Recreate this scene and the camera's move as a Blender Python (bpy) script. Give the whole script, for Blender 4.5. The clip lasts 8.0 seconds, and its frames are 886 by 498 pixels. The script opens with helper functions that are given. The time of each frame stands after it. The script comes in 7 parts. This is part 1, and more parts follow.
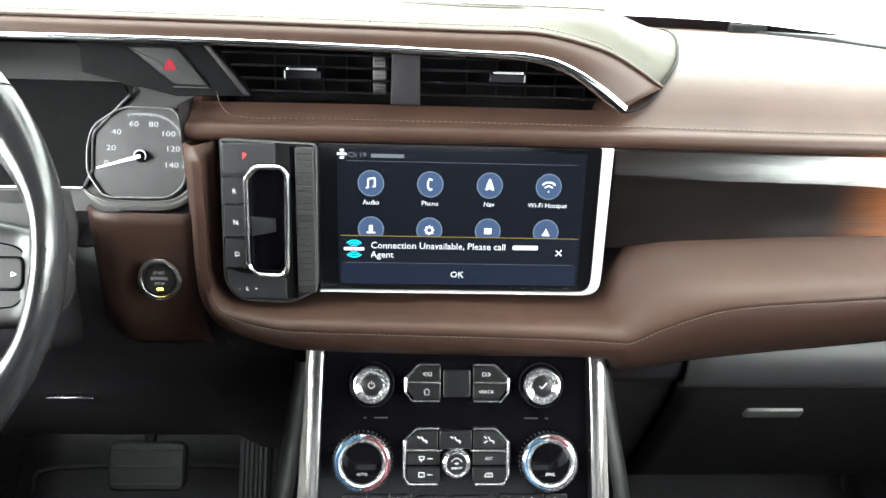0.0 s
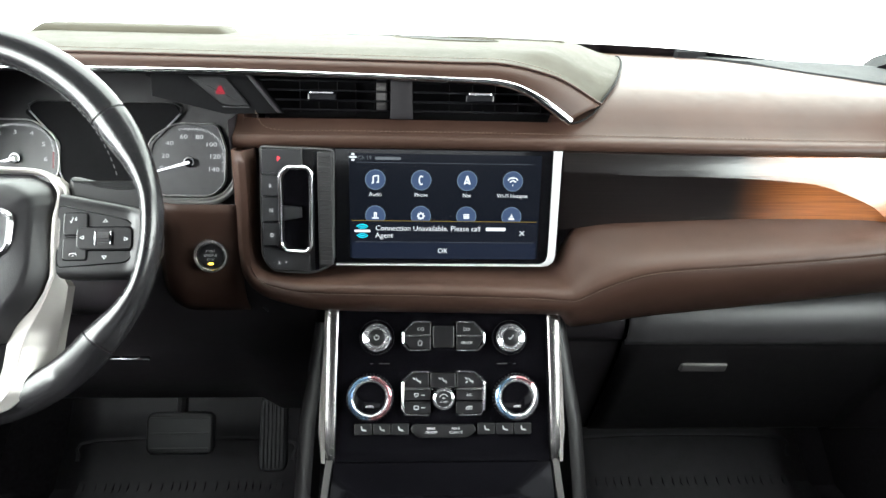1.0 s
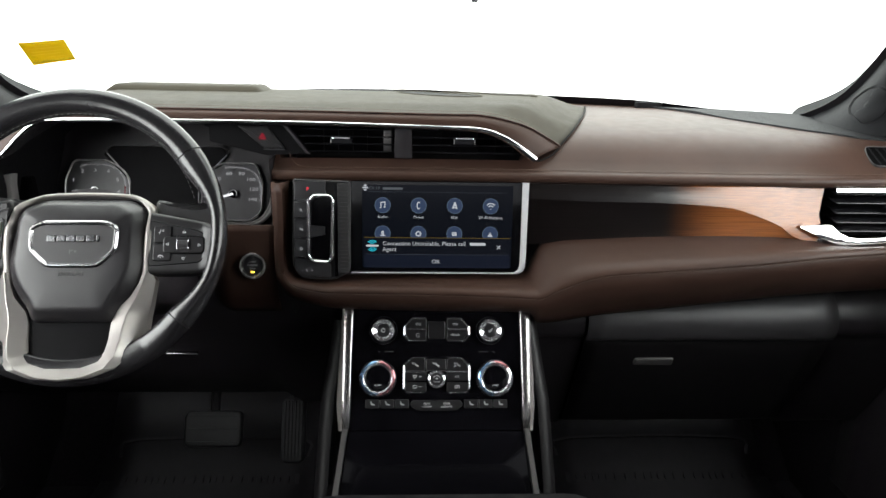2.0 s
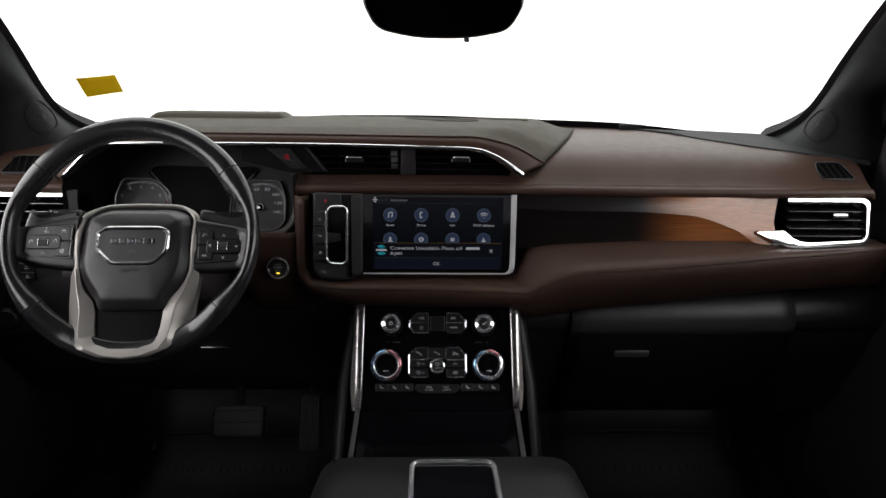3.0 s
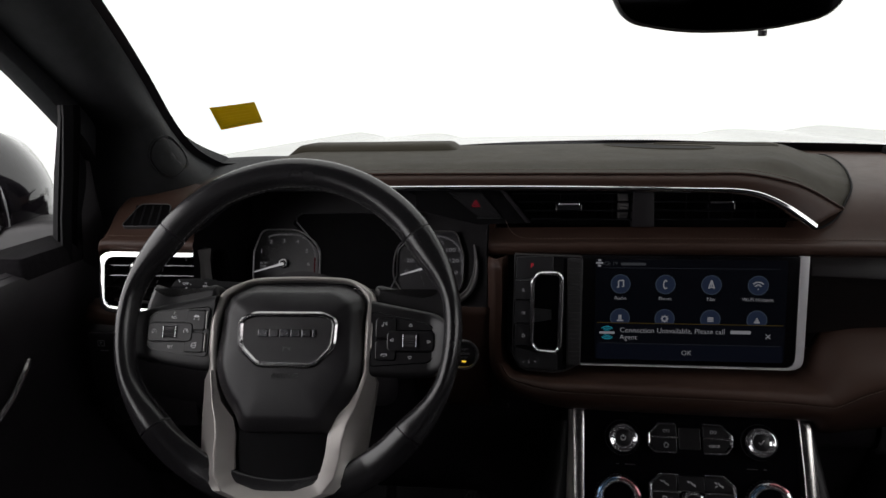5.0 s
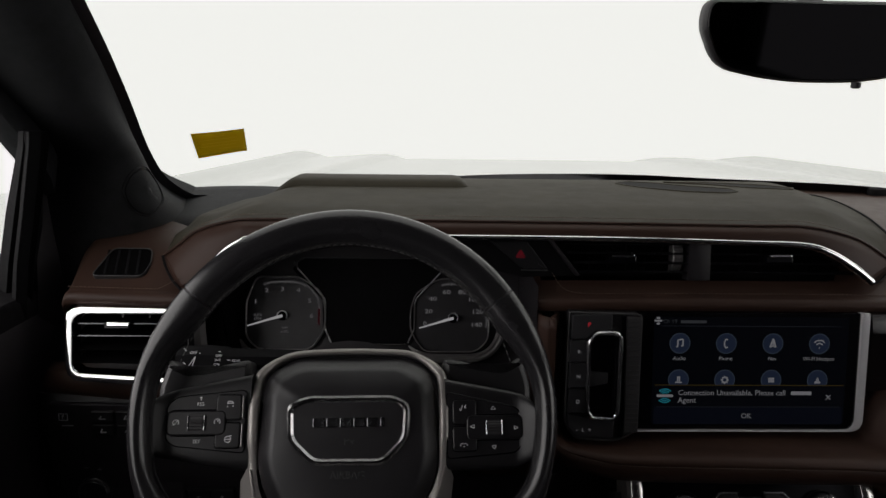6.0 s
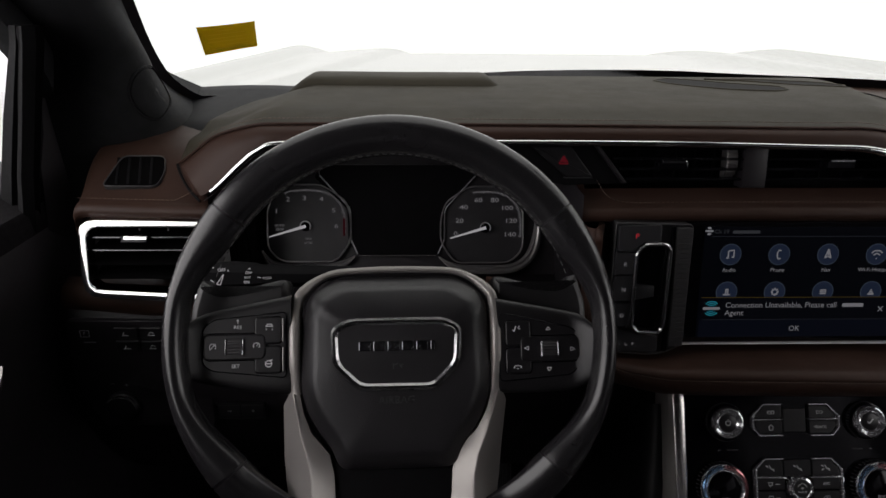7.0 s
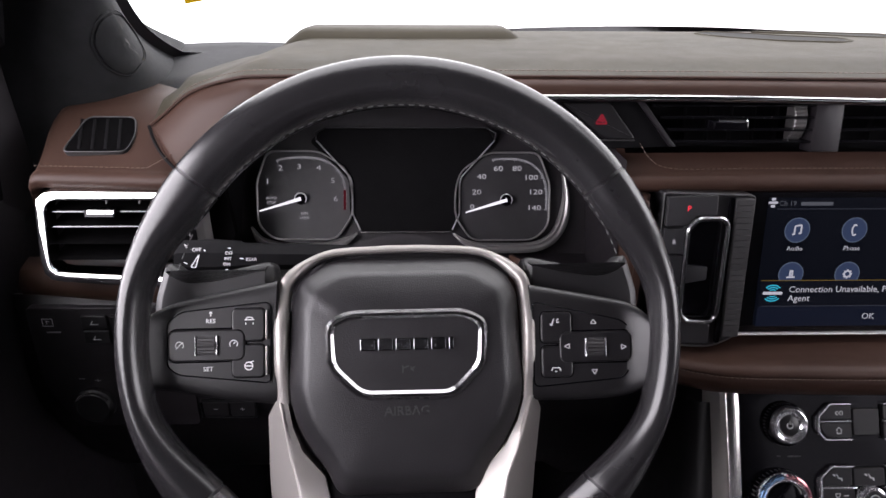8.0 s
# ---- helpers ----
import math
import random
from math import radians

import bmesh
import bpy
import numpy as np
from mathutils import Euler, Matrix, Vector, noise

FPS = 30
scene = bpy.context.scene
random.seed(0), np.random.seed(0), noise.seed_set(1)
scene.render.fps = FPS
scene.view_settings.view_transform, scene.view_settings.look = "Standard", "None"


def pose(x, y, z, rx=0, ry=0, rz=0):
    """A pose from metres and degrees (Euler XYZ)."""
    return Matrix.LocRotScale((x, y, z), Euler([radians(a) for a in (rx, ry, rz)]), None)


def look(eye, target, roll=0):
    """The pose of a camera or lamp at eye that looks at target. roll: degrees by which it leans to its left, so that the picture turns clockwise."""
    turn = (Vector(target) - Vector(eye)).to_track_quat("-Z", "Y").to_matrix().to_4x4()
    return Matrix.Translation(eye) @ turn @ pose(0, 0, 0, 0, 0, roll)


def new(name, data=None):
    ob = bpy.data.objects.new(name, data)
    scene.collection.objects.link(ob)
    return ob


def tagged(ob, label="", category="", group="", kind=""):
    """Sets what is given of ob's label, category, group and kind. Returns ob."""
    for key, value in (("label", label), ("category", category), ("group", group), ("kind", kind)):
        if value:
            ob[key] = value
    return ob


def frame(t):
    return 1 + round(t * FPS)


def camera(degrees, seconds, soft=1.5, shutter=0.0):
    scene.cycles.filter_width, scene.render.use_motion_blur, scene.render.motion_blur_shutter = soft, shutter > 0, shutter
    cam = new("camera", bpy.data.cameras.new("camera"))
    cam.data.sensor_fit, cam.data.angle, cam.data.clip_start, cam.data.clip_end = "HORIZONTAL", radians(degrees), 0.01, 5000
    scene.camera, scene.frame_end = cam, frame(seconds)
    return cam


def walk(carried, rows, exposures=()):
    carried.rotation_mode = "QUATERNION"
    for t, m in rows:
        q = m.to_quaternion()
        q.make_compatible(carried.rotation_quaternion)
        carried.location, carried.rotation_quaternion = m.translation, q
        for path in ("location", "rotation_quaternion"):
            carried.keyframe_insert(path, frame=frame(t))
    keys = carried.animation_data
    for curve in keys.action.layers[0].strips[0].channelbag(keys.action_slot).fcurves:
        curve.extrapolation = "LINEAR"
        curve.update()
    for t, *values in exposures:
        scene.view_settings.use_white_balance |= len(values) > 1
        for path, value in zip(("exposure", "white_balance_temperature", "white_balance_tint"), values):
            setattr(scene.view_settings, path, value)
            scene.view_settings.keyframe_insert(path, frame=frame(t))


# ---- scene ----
cam = camera(66.7, 8.0)
PATH = [
    (0, (-0.046, 0.006, 0.896), (0.05, 1.863, 0.159), 2.0),
    (0.5, (-0.05, -0.078, 0.906), (0.058, 1.784, 0.183), 2.2),
    (1, (-0.046, -0.176, 0.921), (0.063, 1.7, 0.235), 1.6),
    (1.5, (-0.048, -0.293, 0.943), (0.046, 1.602, 0.312), 1.4),
    (1.7, (-0.046, -0.334, 0.946), (0.05, 1.572, 0.346), 1.4),
    (2.8, (-0.019, -0.53, 0.955), (0.046, 1.402, 0.444), 0.6),
    (3, (-0.025, -0.55, 0.958), (0.033, 1.387, 0.461), 0.7),
    (3.5, (-0.023, -0.516, 0.952), (0.019, 1.426, 0.478), 0.6),
    (4, (-0.062, -0.407, 0.949), (-0.117, 1.54, 0.496), -0.4),
    (4.5, (-0.124, -0.309, 0.95), (-0.421, 1.615, 0.492), -1.6),
    (4.7, (-0.154, -0.276, 0.953), (-0.45, 1.649, 0.497), -1.6),
    (5.8, (-0.342, -0.137, 0.971), (-0.3, 1.822, 0.571), 0.7),
    (6, (-0.377, -0.131, 0.985), (-0.324, 1.826, 0.576), 0.8),
    (6.5, (-0.416, -0.105, 0.995), (-0.353, 1.823, 0.465), 0.9),
    (7, (-0.421, -0.078, 0.983), (-0.355, 1.796, 0.285), 0.6),
    (7.5, (-0.425, -0.027, 0.964), (-0.37, 1.825, 0.21), 0.4),
    (8, (-0.427, 0.021, 0.945), (-0.38, 1.87, 0.182), 0.3),
]
EXPOSURES = [(0.0, 2.95, 6150, 3), (1.0, 2.47, 6120, 4), (1.7, 1.7, 6200, 7), (2.8, 0.26, 6350, 14), (3.5, 0.06, 6350, 15), (4.5, -0.52, 6300, 17), (6.0, -1.1, 6450, 16), (6.5, -1.2, 6450, 16), (7.0, -0.85, 6400, 18), (7.5, 0.18, 6300, 22), (8.0, 1.04, 6200, 24)]
walk(cam, [(t, look(eye, target, roll)) for t, eye, target, roll in PATH], EXPOSURES)

# ---- light: an evenly lit white photo booth round the car ----
world = bpy.data.worlds.new("booth_light")
scene.world = world
world.use_nodes = True
wbg = world.node_tree.nodes["Background"]
wbg.inputs["Color"].default_value = (1.0, 1.0, 0.97, 1)
wbg.inputs["Strength"].default_value = 2.0


def side_light(sx):
    """The lit wall of the booth beside the car, shining in at the side windows."""
    la = bpy.data.lights.new("booth_wall_light", "AREA")
    la.shape, la.size, la.size_y, la.energy, la.color = "RECTANGLE", 3.2, 1.5, 50.0 if sx < 0 else 29.0, (1.0, 0.955, 0.965)
    new("booth_wall_light", la).matrix_world = look((sx * 1.9, -0.5, 1.35), (0.0, -0.3, 0.85))


for sx in (-1, 1):
    side_light(sx)

# ---- materials ----
def nodes_of(name):
    m = bpy.data.materials.new(name)
    m.use_nodes = True
    nt = m.node_tree
    return m, nt, nt.nodes["Principled BSDF"]


def mat(name, col, rough=0.5, metal=0.0, var=0.15, scale=25, rvar=0.08, bump=0.0, bscale=900, cells=False, coat=0.0, spec=0.5, stretch=(1, 1, 1), emit=None, power=0.0):
    """A surface with colour and gloss that vary at two scales, and a fine relief."""
    m, nt, bs = nodes_of(name)
    tc = nt.nodes.new("ShaderNodeTexCoord")
    mp = nt.nodes.new("ShaderNodeMapping")
    mp.inputs["Scale"].default_value = stretch
    nt.links.new(tc.outputs["Object"], mp.inputs["Vector"])
    n1 = nt.nodes.new("ShaderNodeTexNoise")
    n1.inputs["Scale"].default_value = scale
    n1.inputs["Detail"].default_value = 6
    nt.links.new(mp.outputs["Vector"], n1.inputs["Vector"])
    ramp = nt.nodes.new("ShaderNodeValToRGB")
    ramp.color_ramp.elements[0].position, ramp.color_ramp.elements[1].position = 0.3, 0.72
    ramp.color_ramp.elements[0].color = (*[c * (1 - var) for c in col], 1)
    ramp.color_ramp.elements[1].color = (*[min(1, c * (1 + var)) for c in col], 1)
    nt.links.new(n1.outputs["Fac"], ramp.inputs["Fac"])
    nt.links.new(ramp.outputs["Color"], bs.inputs["Base Color"])
    n2 = nt.nodes.new("ShaderNodeTexNoise")
    n2.inputs["Scale"].default_value = scale * 3.7
    n2.inputs["Detail"].default_value = 4
    nt.links.new(mp.outputs["Vector"], n2.inputs["Vector"])
    mr = nt.nodes.new("ShaderNodeMapRange")
    mr.inputs["To Min"].default_value, mr.inputs["To Max"].default_value = max(0.02, rough - rvar), min(1, rough + rvar)
    nt.links.new(n2.outputs["Fac"], mr.inputs["Value"])
    nt.links.new(mr.outputs["Result"], bs.inputs["Roughness"])
    bs.inputs["Metallic"].default_value = metal
    bs.inputs["Specular IOR Level"].default_value = spec
    bs.inputs["Coat Weight"].default_value = coat
    bs.inputs["Coat Roughness"].default_value = 0.04
    if bump:
        tx = nt.nodes.new("ShaderNodeTexVoronoi" if cells else "ShaderNodeTexNoise")
        tx.inputs["Scale"].default_value = bscale
        nt.links.new(mp.outputs["Vector"], tx.inputs["Vector"])
        bp = nt.nodes.new("ShaderNodeBump")
        bp.inputs["Strength"].default_value, bp.inputs["Distance"].default_value = bump, 0.0008
        nt.links.new(tx.outputs[0], bp.inputs["Height"])
        nt.links.new(bp.outputs["Normal"], bs.inputs["Normal"])
    if emit:
        bs.inputs["Emission Color"].default_value = (*emit, 1)
        bs.inputs["Emission Strength"].default_value = power
    return m


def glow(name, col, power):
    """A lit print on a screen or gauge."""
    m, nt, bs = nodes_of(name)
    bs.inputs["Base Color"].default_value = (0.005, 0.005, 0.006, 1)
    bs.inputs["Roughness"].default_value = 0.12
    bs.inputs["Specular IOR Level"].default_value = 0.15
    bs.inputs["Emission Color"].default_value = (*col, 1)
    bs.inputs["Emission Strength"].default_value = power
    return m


def wood_material():
    m, nt, bs = nodes_of("dark_to_orange_ash_wood")
    tc = nt.nodes.new("ShaderNodeTexCoord")
    mp = nt.nodes.new("ShaderNodeMapping")
    mp.inputs["Scale"].default_value = (3, 90, 330)
    nt.links.new(tc.outputs["Object"], mp.inputs["Vector"])
    n1 = nt.nodes.new("ShaderNodeTexNoise")
    n1.inputs["Scale"].default_value, n1.inputs["Detail"].default_value, n1.inputs["Distortion"].default_value = 2.2, 8, 0.6
    nt.links.new(mp.outputs["Vector"], n1.inputs["Vector"])
    dark, light = [nt.nodes.new("ShaderNodeValToRGB") for _ in range(2)]
    dark.color_ramp.elements[0].color, dark.color_ramp.elements[1].color = (0.0030, 0.0023, 0.0023, 1), (0.0085, 0.0060, 0.0057, 1)
    light.color_ramp.elements[0].color, light.color_ramp.elements[1].color = (0.165, 0.050, 0.013, 1), (0.345, 0.118, 0.031, 1)
    for r in (dark, light):
        r.color_ramp.elements[0].position, r.color_ramp.elements[1].position = 0.32, 0.7
        nt.links.new(n1.outputs["Fac"], r.inputs["Fac"])
    sep = nt.nodes.new("ShaderNodeSeparateXYZ")
    nt.links.new(tc.outputs["Object"], sep.inputs["Vector"])
    # colour runs from near-black to orange along x
    orange_share = nt.nodes.new("ShaderNodeMapRange")
    orange_share.interpolation_type = "SMOOTHSTEP"
    orange_share.inputs["From Min"].default_value, orange_share.inputs["From Max"].default_value = 0.345, 0.47
    nt.links.new(sep.outputs["X"], orange_share.inputs["Value"])
    mix = nt.nodes.new("ShaderNodeMix")
    mix.data_type = "RGBA"
    nt.links.new(orange_share.outputs["Result"], mix.inputs["Factor"])
    nt.links.new(dark.outputs["Color"], mix.inputs["A"])
    nt.links.new(light.outputs["Color"], mix.inputs["B"])
    nt.links.new(mix.outputs["Result"], bs.inputs["Base Color"])
    bs.inputs["Roughness"].default_value = 0.34
    bs.inputs["Specular IOR Level"].default_value = 0.18
    bs.inputs["Coat Weight"].default_value, bs.inputs["Coat Roughness"].default_value = 1.0, 0.15
    bp = nt.nodes.new("ShaderNodeBump")
    bp.inputs["Strength"].default_value, bp.inputs["Distance"].default_value = 0.30, 0.0006
    nt.links.new(n1.outputs["Fac"], bp.inputs["Height"])
    nt.links.new(bp.outputs["Normal"], bs.inputs["Normal"])
    nt.links.new(bp.outputs["Normal"], bs.inputs["Coat Normal"])
    return m


def paper_material():
    """Thin yellow paper that lets the light behind it through."""
    m, nt, bs = nodes_of("yellow_paper")
    nz, ramp, tl, mx = [nt.nodes.new("ShaderNode" + k) for k in ("TexNoise", "ValToRGB", "BsdfTranslucent", "MixShader")]
    nz.inputs["Scale"].default_value = 90
    ramp.color_ramp.elements[0].color, ramp.color_ramp.elements[1].color = (0.52, 0.40, 0.012, 1), (0.64, 0.50, 0.02, 1)
    nt.links.new(nz.outputs["Fac"], ramp.inputs["Fac"])
    nt.links.new(ramp.outputs["Color"], bs.inputs["Base Color"])
    nt.links.new(ramp.outputs["Color"], tl.inputs["Color"])
    bs.inputs["Roughness"].default_value = 0.6
    mx.inputs["Fac"].default_value = 0.6
    nt.links.new(bs.outputs["BSDF"], mx.inputs[1])
    nt.links.new(tl.outputs["BSDF"], mx.inputs[2])
    nt.links.new(mx.outputs["Shader"], nt.nodes["Material Output"].inputs["Surface"])
    return m


def glass_material(name, tint, gloss):
    m = bpy.data.materials.new(name)
    m.use_nodes = True
    nt = m.node_tree
    nt.nodes.clear()
    out, tr, gl, mx = [nt.nodes.new("ShaderNode" + k) for k in ("OutputMaterial", "BsdfTransparent", "BsdfGlossy", "MixShader")]
    tr.inputs["Color"].default_value = (*tint, 1)
    gl.inputs["Roughness"].default_value = gloss
    mx.inputs["Fac"].default_value = 0.02
    nt.links.new(tr.outputs["BSDF"], mx.inputs[1])
    nt.links.new(gl.outputs["BSDF"], mx.inputs[2])
    nt.links.new(mx.outputs["Shader"], out.inputs["Surface"])
    return m


LEATHER = mat("brown_leather", (0.0450, 0.0242, 0.0176), 0.47, spec=0.19, var=0.14, scale=14, bump=0.13, bscale=850, cells=True)
PADLEATHER = mat("taupe_dash_leather", (0.0365, 0.0318, 0.0218), 0.64, var=0.14, scale=12, spec=0.13, bump=0.16, bscale=800, cells=True)
BLACKLEATHER = mat("black_leather", (0.0185, 0.0175, 0.0190), 0.34, var=0.2, scale=30, bump=0.22, bscale=1300, cells=True, spec=0.48)
RIMLEATHER = mat("wheel_leather", (0.0165, 0.0158, 0.0170), 0.23, var=0.10, scale=22, rvar=0.04, spec=0.60, bump=0.05, bscale=1400, cells=True)
PLASTIC = mat("black_soft_plastic", (0.0160, 0.0138, 0.0160), 0.42, var=0.2, scale=40, bump=0.25, bscale=1400)
GREYPLASTIC = mat("charcoal_plastic", (0.034, 0.033, 0.034), 0.50, var=0.15, scale=40, bump=0.25, bscale=1400)
PILLAR = mat("pillar_fabric", (0.014, 0.0145, 0.016), 0.75, spec=0.25, var=0.2, scale=60, bump=0.3, bscale=1800)
BUTTON = mat("satin_black_button", (0.0115, 0.0110, 0.0120), 0.36, var=0.15, scale=60)
SPOKEBLACK = mat("spoke_black_plastic", (0.0095, 0.0090, 0.0098), 0.42, var=0.15, scale=50, bump=0.15, bscale=1500)
PIANO = mat("piano_black", (0.004, 0.0038, 0.005), 0.09, var=0.2, scale=20, rvar=0.03, spec=0.28)
CHROME = mat("bright_chrome", (0.86, 0.86, 0.86), 0.13, 1.0, var=0.02, scale=40, rvar=0.02)
SATIN = mat("satin_chrome", (0.66, 0.64, 0.62), 0.26, 1.0, var=0.02, scale=40, rvar=0.02)
KNOBCHROME = mat("frosted_chrome", (0.88, 0.88, 0.90), 0.14, 0.82, var=0.02, scale=40, rvar=0.02)
LOOPCHROME = mat("smoky_chrome", (0.58, 0.58, 0.59), 0.20, 1.0, var=0.02, scale=40, rvar=0.02)
KEYGREY = mat("dark_grey_key", (0.032, 0.032, 0.034), 0.34, var=0.1, scale=60)
SILVERPAINT = mat("silver_paint", (0.37, 0.350, 0.327), 0.33, 0.36, var=0.03, scale=40, rvar=0.03)
EMBLEM = mat("emblem_chrome", (0.52, 0.515, 0.52), 0.20, 1.0, var=0.06, scale=60)
DARKMETAL = mat("dark_smoked_chrome", (0.20, 0.20, 0.21), 0.25, 1.0, var=0.08, scale=60)
THREAD = mat("tan_thread", (0.115, 0.080, 0.060), 0.7, var=0.2, scale=300)
DARKTHREAD = mat("grey_thread", (0.09, 0.09, 0.09), 0.7, var=0.2, scale=300)
CARPET = mat("black_carpet", (0.0085, 0.0074, 0.0086), 0.95, spec=0.1, var=0.35, scale=120, bump=0.8, bscale=900)
PEDAL = mat("pedal_rubber", (0.011, 0.011, 0.012), 0.45, var=0.2, scale=40, bump=0.15, bscale=900)
RUBBER = mat("rubber_mat", (0.0075, 0.0066, 0.0082), 0.55, spec=0.25, var=0.25, scale=40, bump=0.2, bscale=900)
HEADLINER = mat("dark_headliner", (0.016, 0.015, 0.015), 0.95, spec=0.05, var=0.08, scale=200, bump=0.3, bscale=1500)
STICKER = paper_material()
STICKERINK = mat("olive_ink", (0.62, 0.47, 0.03), 0.6, var=0.05, scale=30)
PAINT = mat("black_car_paint", (0.012, 0.010, 0.014), 0.12, var=0.1, scale=30, coat=1.0)
HOODPAINT = mat("silver_car_paint", (0.70, 0.71, 0.69), 0.35, 0.1, var=0.03, scale=6, coat=0.4)
BOOTH = mat("white_booth_floor", (0.80, 0.81, 0.80), 0.7, var=0.04, scale=3)
MIRRORGLASS = mat("mirror_silver", (0.032, 0.032, 0.036), 0.02, 1.0, var=0.01, rvar=0.01)
WOOD = wood_material()
CLEAR = glass_material("windshield_glass", (0.945, 0.975, 0.925), 0.01)
# unseen rear glass; extra tint stands in for seats that would block light
PRIVACY = glass_material("seat_shade_privacy_glass", (0.10, 0.10, 0.105), 0.01)
WHITEPRINT = mat("white_print", (0.75, 0.75, 0.75), 0.5, var=0.03)
GREYPRINT = mat("grey_print", (0.32, 0.32, 0.33), 0.5, var=0.03)
DUCT = mat("matt_black_duct", (0.0042, 0.0040, 0.0046), 0.7, var=0.2, scale=40, spec=0.10)
# near-black that puts the darkness of recesses into the colour
SHADEBLACK = mat("recess_shade_black", (0.0030, 0.0028, 0.0030), 0.9, var=0.2, scale=60, spec=0.02)
# black grain with the shade on lid and console put into its colour
SHADEDGRAIN = mat("shade_darkened_grain", (0.0070, 0.0064, 0.0070), 0.46, spec=0.35, var=0.2, scale=30, bump=0.12, bscale=1300, cells=True)
PULLGREY = mat("satin_grey_pull", (0.085, 0.082, 0.080), 0.4, 0.3, var=0.05, scale=40)
DULLGREY = mat("dull_grey_metal", (0.16, 0.155, 0.15), 0.4, 0.6, var=0.03, scale=40)
VENTBLACK = mat("satin_vent_black", (0.016, 0.016, 0.018), 0.24, var=0.15, scale=60)
RELIEF = mat("raised_black_lettering", (0.05, 0.05, 0.05), 0.3, var=0.05)
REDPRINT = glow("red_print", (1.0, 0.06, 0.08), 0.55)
REDRING = mat("red_scale", (0.60, 0.26, 0.28), 0.18, 0.85, var=0.05)
BLUERING = mat("blue_scale", (0.28, 0.46, 0.70), 0.18, 0.85, var=0.05)
BEZELMETAL = mat("satin_bezel", (0.36, 0.35, 0.34), 0.30, 0.6, var=0.03, scale=40, rvar=0.02)
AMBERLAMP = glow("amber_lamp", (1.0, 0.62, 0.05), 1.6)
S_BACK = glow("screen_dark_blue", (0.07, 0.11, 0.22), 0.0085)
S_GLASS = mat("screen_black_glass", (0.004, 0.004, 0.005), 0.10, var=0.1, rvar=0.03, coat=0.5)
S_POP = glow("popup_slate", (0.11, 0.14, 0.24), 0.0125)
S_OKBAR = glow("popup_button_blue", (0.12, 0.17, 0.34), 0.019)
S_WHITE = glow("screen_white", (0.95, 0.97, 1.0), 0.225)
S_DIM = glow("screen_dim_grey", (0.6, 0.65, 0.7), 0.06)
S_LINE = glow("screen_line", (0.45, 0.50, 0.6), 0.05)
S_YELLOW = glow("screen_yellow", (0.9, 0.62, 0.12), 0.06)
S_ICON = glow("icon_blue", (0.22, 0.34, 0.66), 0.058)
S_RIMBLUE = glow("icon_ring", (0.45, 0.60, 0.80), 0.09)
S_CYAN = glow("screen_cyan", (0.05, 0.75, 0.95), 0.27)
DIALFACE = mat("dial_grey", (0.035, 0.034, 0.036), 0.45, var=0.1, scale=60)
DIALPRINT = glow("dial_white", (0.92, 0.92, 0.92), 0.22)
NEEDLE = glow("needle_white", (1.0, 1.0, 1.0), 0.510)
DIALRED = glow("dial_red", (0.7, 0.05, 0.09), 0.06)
EDGETRIM = mat("bright_edge_trim", (0.80, 0.80, 0.81), 0.22, 0.3, var=0.02, scale=40, rvar=0.02)
# black plastic, its colour lifted to give the band a sheen
SHEENGLOVE = mat("sheen_lifted_plastic", (0.030, 0.029, 0.0305), 0.45, var=0.15, scale=30, bump=0.1, bscale=1400)


# ---- mesh helpers ----
def frame_at(o, up):
    """A frame on a panel: x to the right, y up along the panel, z out towards the seats."""
    x, u = Vector((1, 0, 0)), Vector(up).normalized()
    m = Matrix((x, u, x.cross(u))).transposed().to_4x4()
    m.translation = o
    return m


def rrect(w, h, r, cx=0.0, cy=0.0, n=5):
    r = min(r, w / 2 - 1e-5, h / 2 - 1e-5)
    out = []
    for k, (sx, sy) in enumerate(((1, 1), (-1, 1), (-1, -1), (1, -1))):
        for i in range(n + 1):
            a = math.pi / 2 * (k + i / n)
            out.append((cx + sx * (w / 2 - r) + r * math.cos(a), cy + sy * (h / 2 - r) + r * math.sin(a)))
    return out


def rounded(pts, r, n=4):
    """A polygon with its corners rounded; r is one radius or one for each corner."""
    out, k = [], len(pts)
    for i in range(k):
        p, a, b = Vector(pts[i]), Vector(pts[i - 1]), Vector(pts[(i + 1) % k])
        rr = r[i] if isinstance(r, (list, tuple)) else r
        d1, d2 = (a - p), (b - p)
        c = min(rr, d1.length * 0.45, d2.length * 0.45)
        q0, q1 = p + d1.normalized() * c, p + d2.normalized() * c
        for j in range(n + 1):
            t = j / n
            out.append(tuple((1 - t) ** 2 * q0 + 2 * t * (1 - t) * p + t * t * q1))
    return out


def ccw(pts):
    area = sum(pts[i - 1][0] * pts[i][1] - pts[i][0] * pts[i - 1][1] for i in range(len(pts)))
    return list(pts) if area > 0 else list(pts)[::-1]


def inset(pts, d):
    """The polygon (counter-clockwise) moved inwards by d."""
    out, k = [], len(pts)
    for i in range(k):
        p, a, b = Vector(pts[i]), Vector(pts[i - 1]), Vector(pts[(i + 1) % k])
        e1, e2 = (p - a), (b - p)
        if e1.length < 1e-9: e1 = e2
        if e2.length < 1e-9: e2 = e1
        n1, n2 = Vector((-e1.y, e1.x)).normalized(), Vector((-e2.y, e2.x)).normalized()
        n = n1 + n2
        n = n.normalized() if n.length > 1e-6 else n1
        out.append(tuple(p + n * d / max(0.35, n.dot(n1))))
    return out


